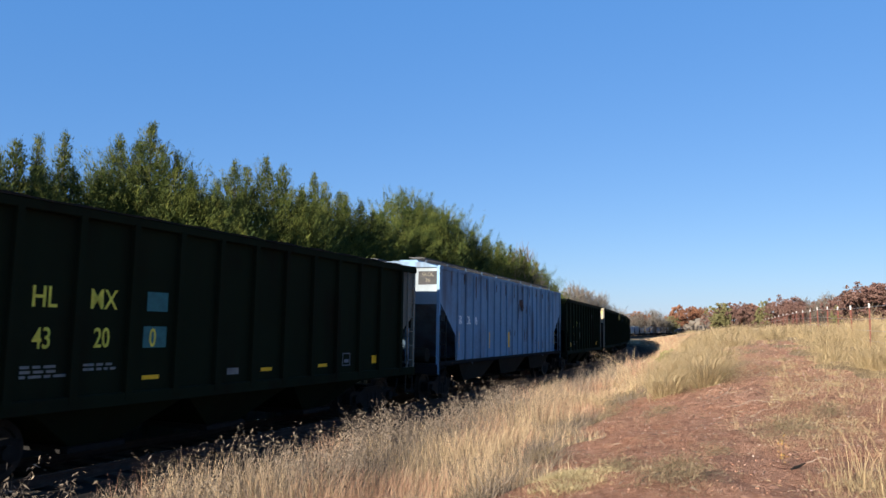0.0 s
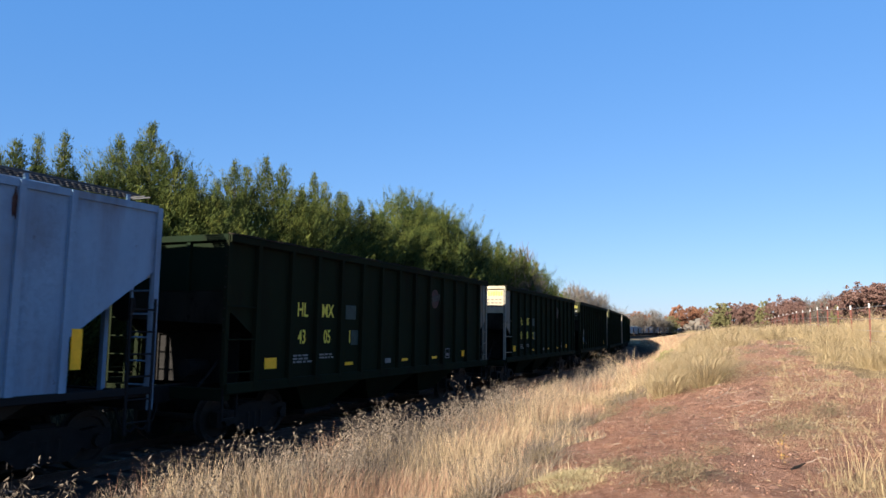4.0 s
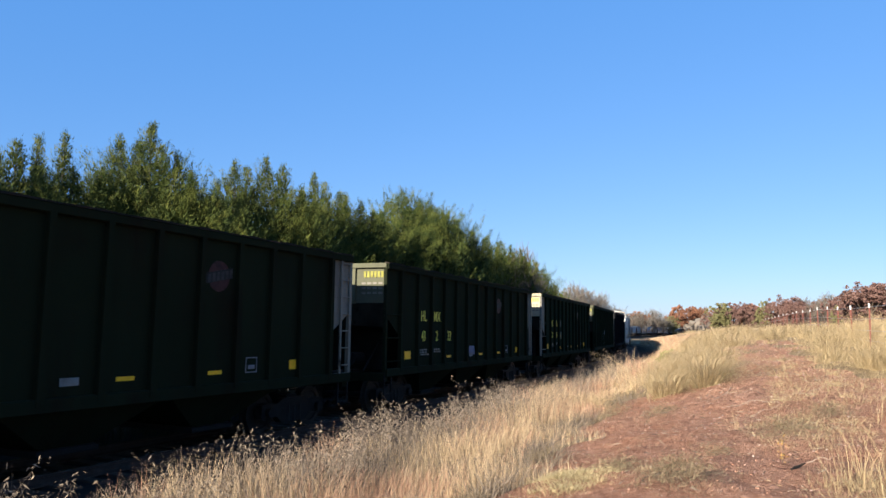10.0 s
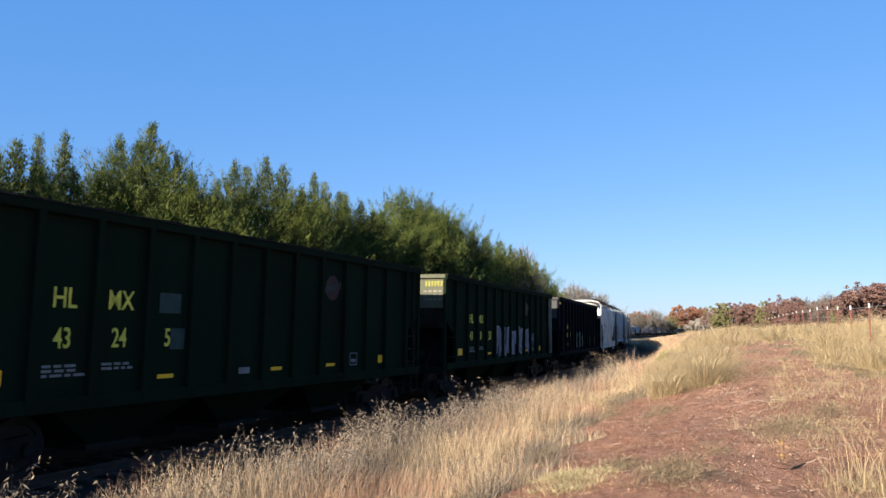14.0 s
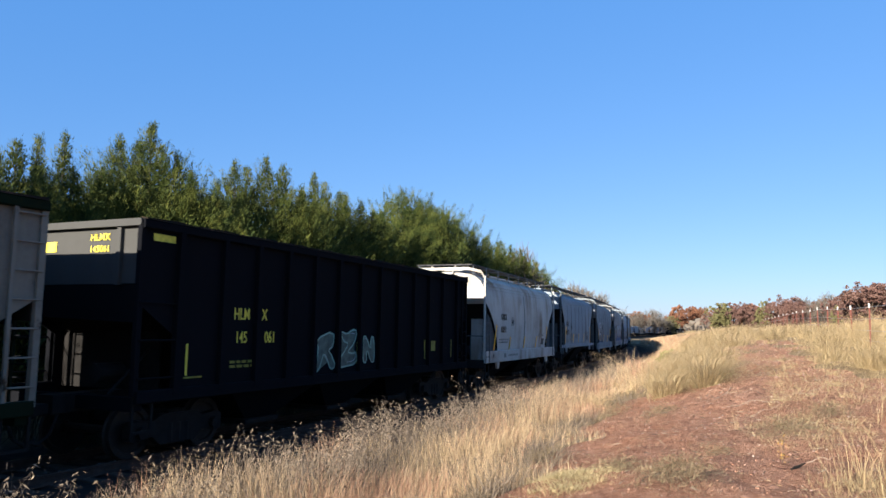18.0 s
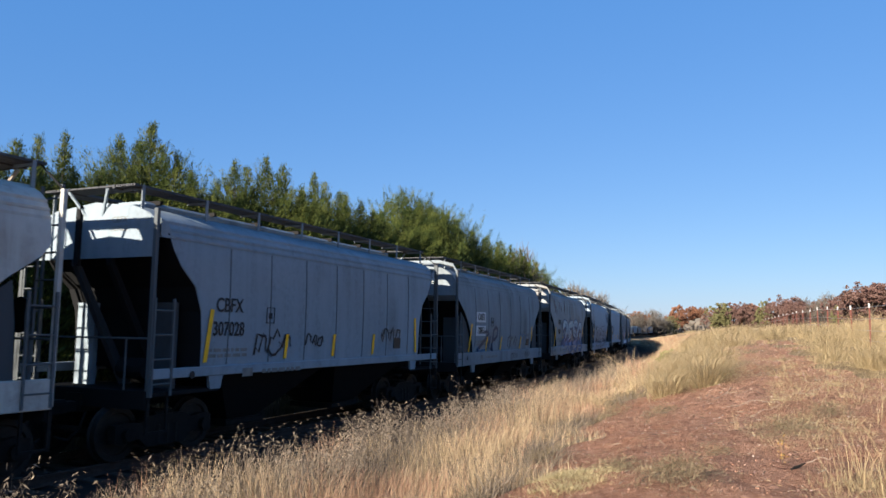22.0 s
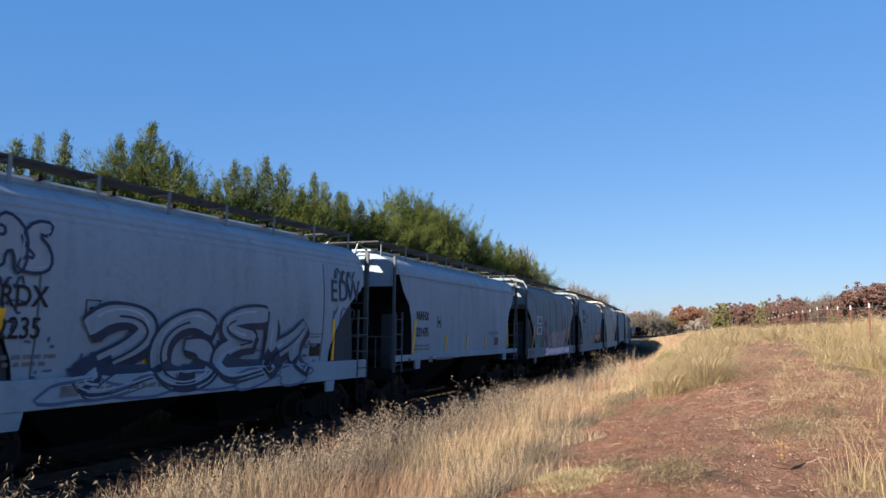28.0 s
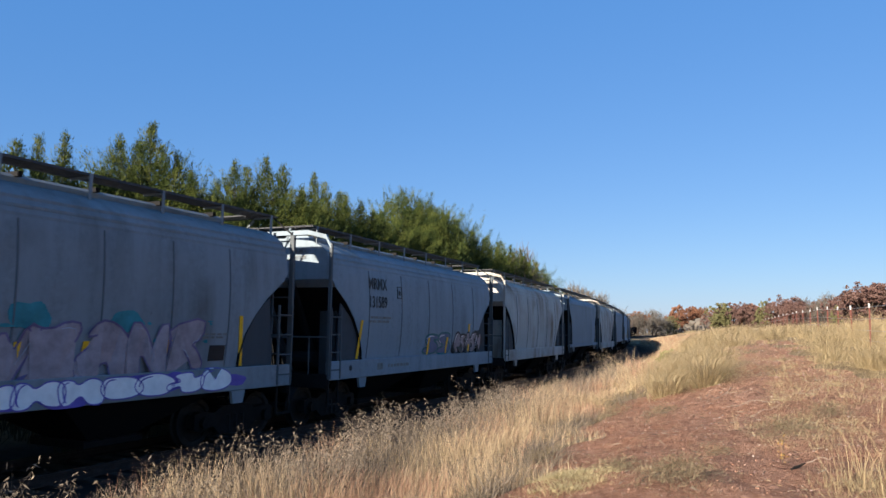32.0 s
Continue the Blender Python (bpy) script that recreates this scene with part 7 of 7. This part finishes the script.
def build_gravel():
    """Grit and crumbs of clay over the open ground."""
    rng = np.random.default_rng(19)
    n = 42000
    s, q = rng.uniform(-2.5, 24, n), rng.uniform(6.2, 15.5, n)
    keep = rng.uniform(0, 1, n) < bare(s, q)
    s, q = s[keep], q[keep]
    x, y = at(s, q)
    z = ground_z(x, y)
    n = len(x)
    r = .0026 + .012 * rng.uniform(0, 1, n) ** 11 + .00028 * np.hypot(x, y)
    unit = np.array([(-1, -.7, -.3), (1, -.8, -.3), (.9, .8, -.3), (-.8, .9, -.3), (-.5, -.5, .6), (.6, -.4, .7), (.5, .6, .5), (-.6, .4, .6)])
    v = unit[None] * (1 + rng.normal(0, .18, (n, 8, 3)))
    a = rng.uniform(0, math.tau, n)
    c, sn = np.cos(a)[:, None], np.sin(a)[:, None]
    v = np.stack([v[..., 0] * c - v[..., 1] * sn, v[..., 0] * sn + v[..., 1] * c, v[..., 2]], -1) * r[:, None, None] + np.column_stack([x, y, z])[:, None]
    f = (np.arange(n) * 8)[:, None, None] + np.array([(0, 1, 5, 4), (1, 2, 6, 5), (2, 3, 7, 6), (3, 0, 4, 7), (4, 5, 6, 7)])[None]
    mat = blades("clay_grit", [(0.13, 0.062, 0.04), (0.26, 0.125, 0.078), (0.33, 0.17, 0.108), (0.30, 0.17, 0.115), (0.36, 0.22, 0.16), (0.52, 0.42, 0.35)], 0.95, 0.0, 3.0)
    tagged(new("grit", bulk_mesh("grit", v.reshape(-1, 3), f.reshape(-1, 4), mat)), "grit and clay crumbs over the red ground", "grit", kind="stuff")


build_gravel()


def build_sticks():
    """Bleached dead stems lying on the clay."""
    wood = plain("bleached_wood", (0.22, 0.17, 0.13), 0.9, vary=0.3)
    rng = np.random.default_rng(23)
    for s0, q0, ln, a0 in ((8.3, 8.2, 1.0, .3), (8.6, 7.9, .7, .7), (7.0, 9.3, .9, 3.0), (6.2, 8.9, .5, .2), (9.1, 9.9, .8, .1), (2.9, 9.6, .35, .2), (11.5, 8.4, 1.2, .6), (9.0, 8.3, .8, .5), (9.3, 8.0, .6, .9), (13.5, 9.3, 1.1, .2), (8.2, 9.9, .6, 2.6), (4.6, 10.1, .5, 1.2)):
        g, a, s, q = Geo(), a0, s0, q0
        x, y = (float(c) for c in at(s, q))
        p = Vector((x, y, float(ground_z(x, y)[0]) + .01))
        for k in range(6):
            a += rng.normal(0, .22)
            x, y = x + math.cos(a) * ln / 6, y + math.sin(a) * ln / 6
            r = Vector((x, y, float(ground_z(x, y)[0]) + .012 + .05 * math.sin(k)** 2))
            g.rod(p, r, .0052 - .0005 * k, 5, .0047 - .0005 * k)
            p = r
        tagged(new("dead_stick", g.mesh("dead_stick", wood)), "bleached dead stem lying on red clay", "stick", "dead sticks")


build_sticks()


def build_charred_branch():
    """A short piece of burnt branch beside a withered yellow shoot."""
    x, y = 3.83, 8.06
    z = float(ground_z(x, y)[0])
    g = Geo()
    pts = [Vector((x - .09, y - .03, z + .008)), Vector((x - .04, y, z + .02)), Vector((x + .02, y + .02, z + .03)), Vector((x + .07, y + .04, z + .05)), Vector((x + .11, y + .05, z + .06))]
    for a, b, wide in zip(pts, pts[1:], (.010, .018, .015, .007)):
        g.rod(a, b, wide, 7, wide * .8)
    tagged(new("charred_branch", g.mesh("charred_branch", plain("charred_bark", (0.010, 0.009, 0.008), 0.9, vary=.5, scale=30))), "short charred black branch lying on red clay", "branch")
    rng = np.random.default_rng(5)
    x, y = 3.80, 8.36
    z = float(ground_z(x, y)[0])
    shoot = tagged(new("withered_shoot"), "withered ochre shoot standing in red clay", "weed")
    part("stem", Geo().rod((x, y, z - .02), (x + .02, y, z + .26), .006, 5, .003), M_BARK, shoot)
    n = 26
    cen = np.column_stack([x + .02 * rng.uniform(0, 1, n), np.full(n, y), z + rng.uniform(.02, .26, n)])
    v, f = spray_cloud(rng, cen, np.column_stack([rng.normal(0, 1, (n, 2)), rng.uniform(.2, .8, n)]), np.full(n, .06), 1, .3, .2)
    part("leaves", bulk_mesh("leaves", v, f, blades("ochre_leaves", [(0.22, 0.12, 0.03), (0.36, 0.22, 0.06)], .8, .1)), None, shoot)


build_charred_branch()

# ---- ties, set one by one along the stretch in view ----
def build_ties():
    me = Geo().box(-1.3, 1.3, -.11, .11, -.34, -.165, .015).mesh("tie", M_TIE)
    for k in range(140):
        s = -8 + k * .52
        x, y = at(s, CENTRE)
        ob = new("tie", me)
        ob.parent = track
        ob.matrix_world = Matrix.LocRotScale((float(x), float(y), 0), Euler((0, 0, -float(np.interp(s, TS, TH)))), (1, 1, 1))


build_ties()


def motions():
    for car, front, length in TRAIN:
        walk(car, [(t, on_rails(front, length, car["half"], t)) for t in range(0, 33)])
    # the wheels roll: 0.457 m radius
    turns = [(k / 10, (way(0, k / 10) - way(0, 0)) / 0.457) for k in range(0, 321)]
    for car, front, length in TRAIN[:19]:
        for k, wheels in enumerate(o for o in car.children_recursive if o.name.startswith("wheelset")):
            place = Matrix.Translation(wheels.location)
            walk(wheels, [(t, place @ Matrix.Rotation(-a + k, 4, "Y")) for t, a in turns])


motions()
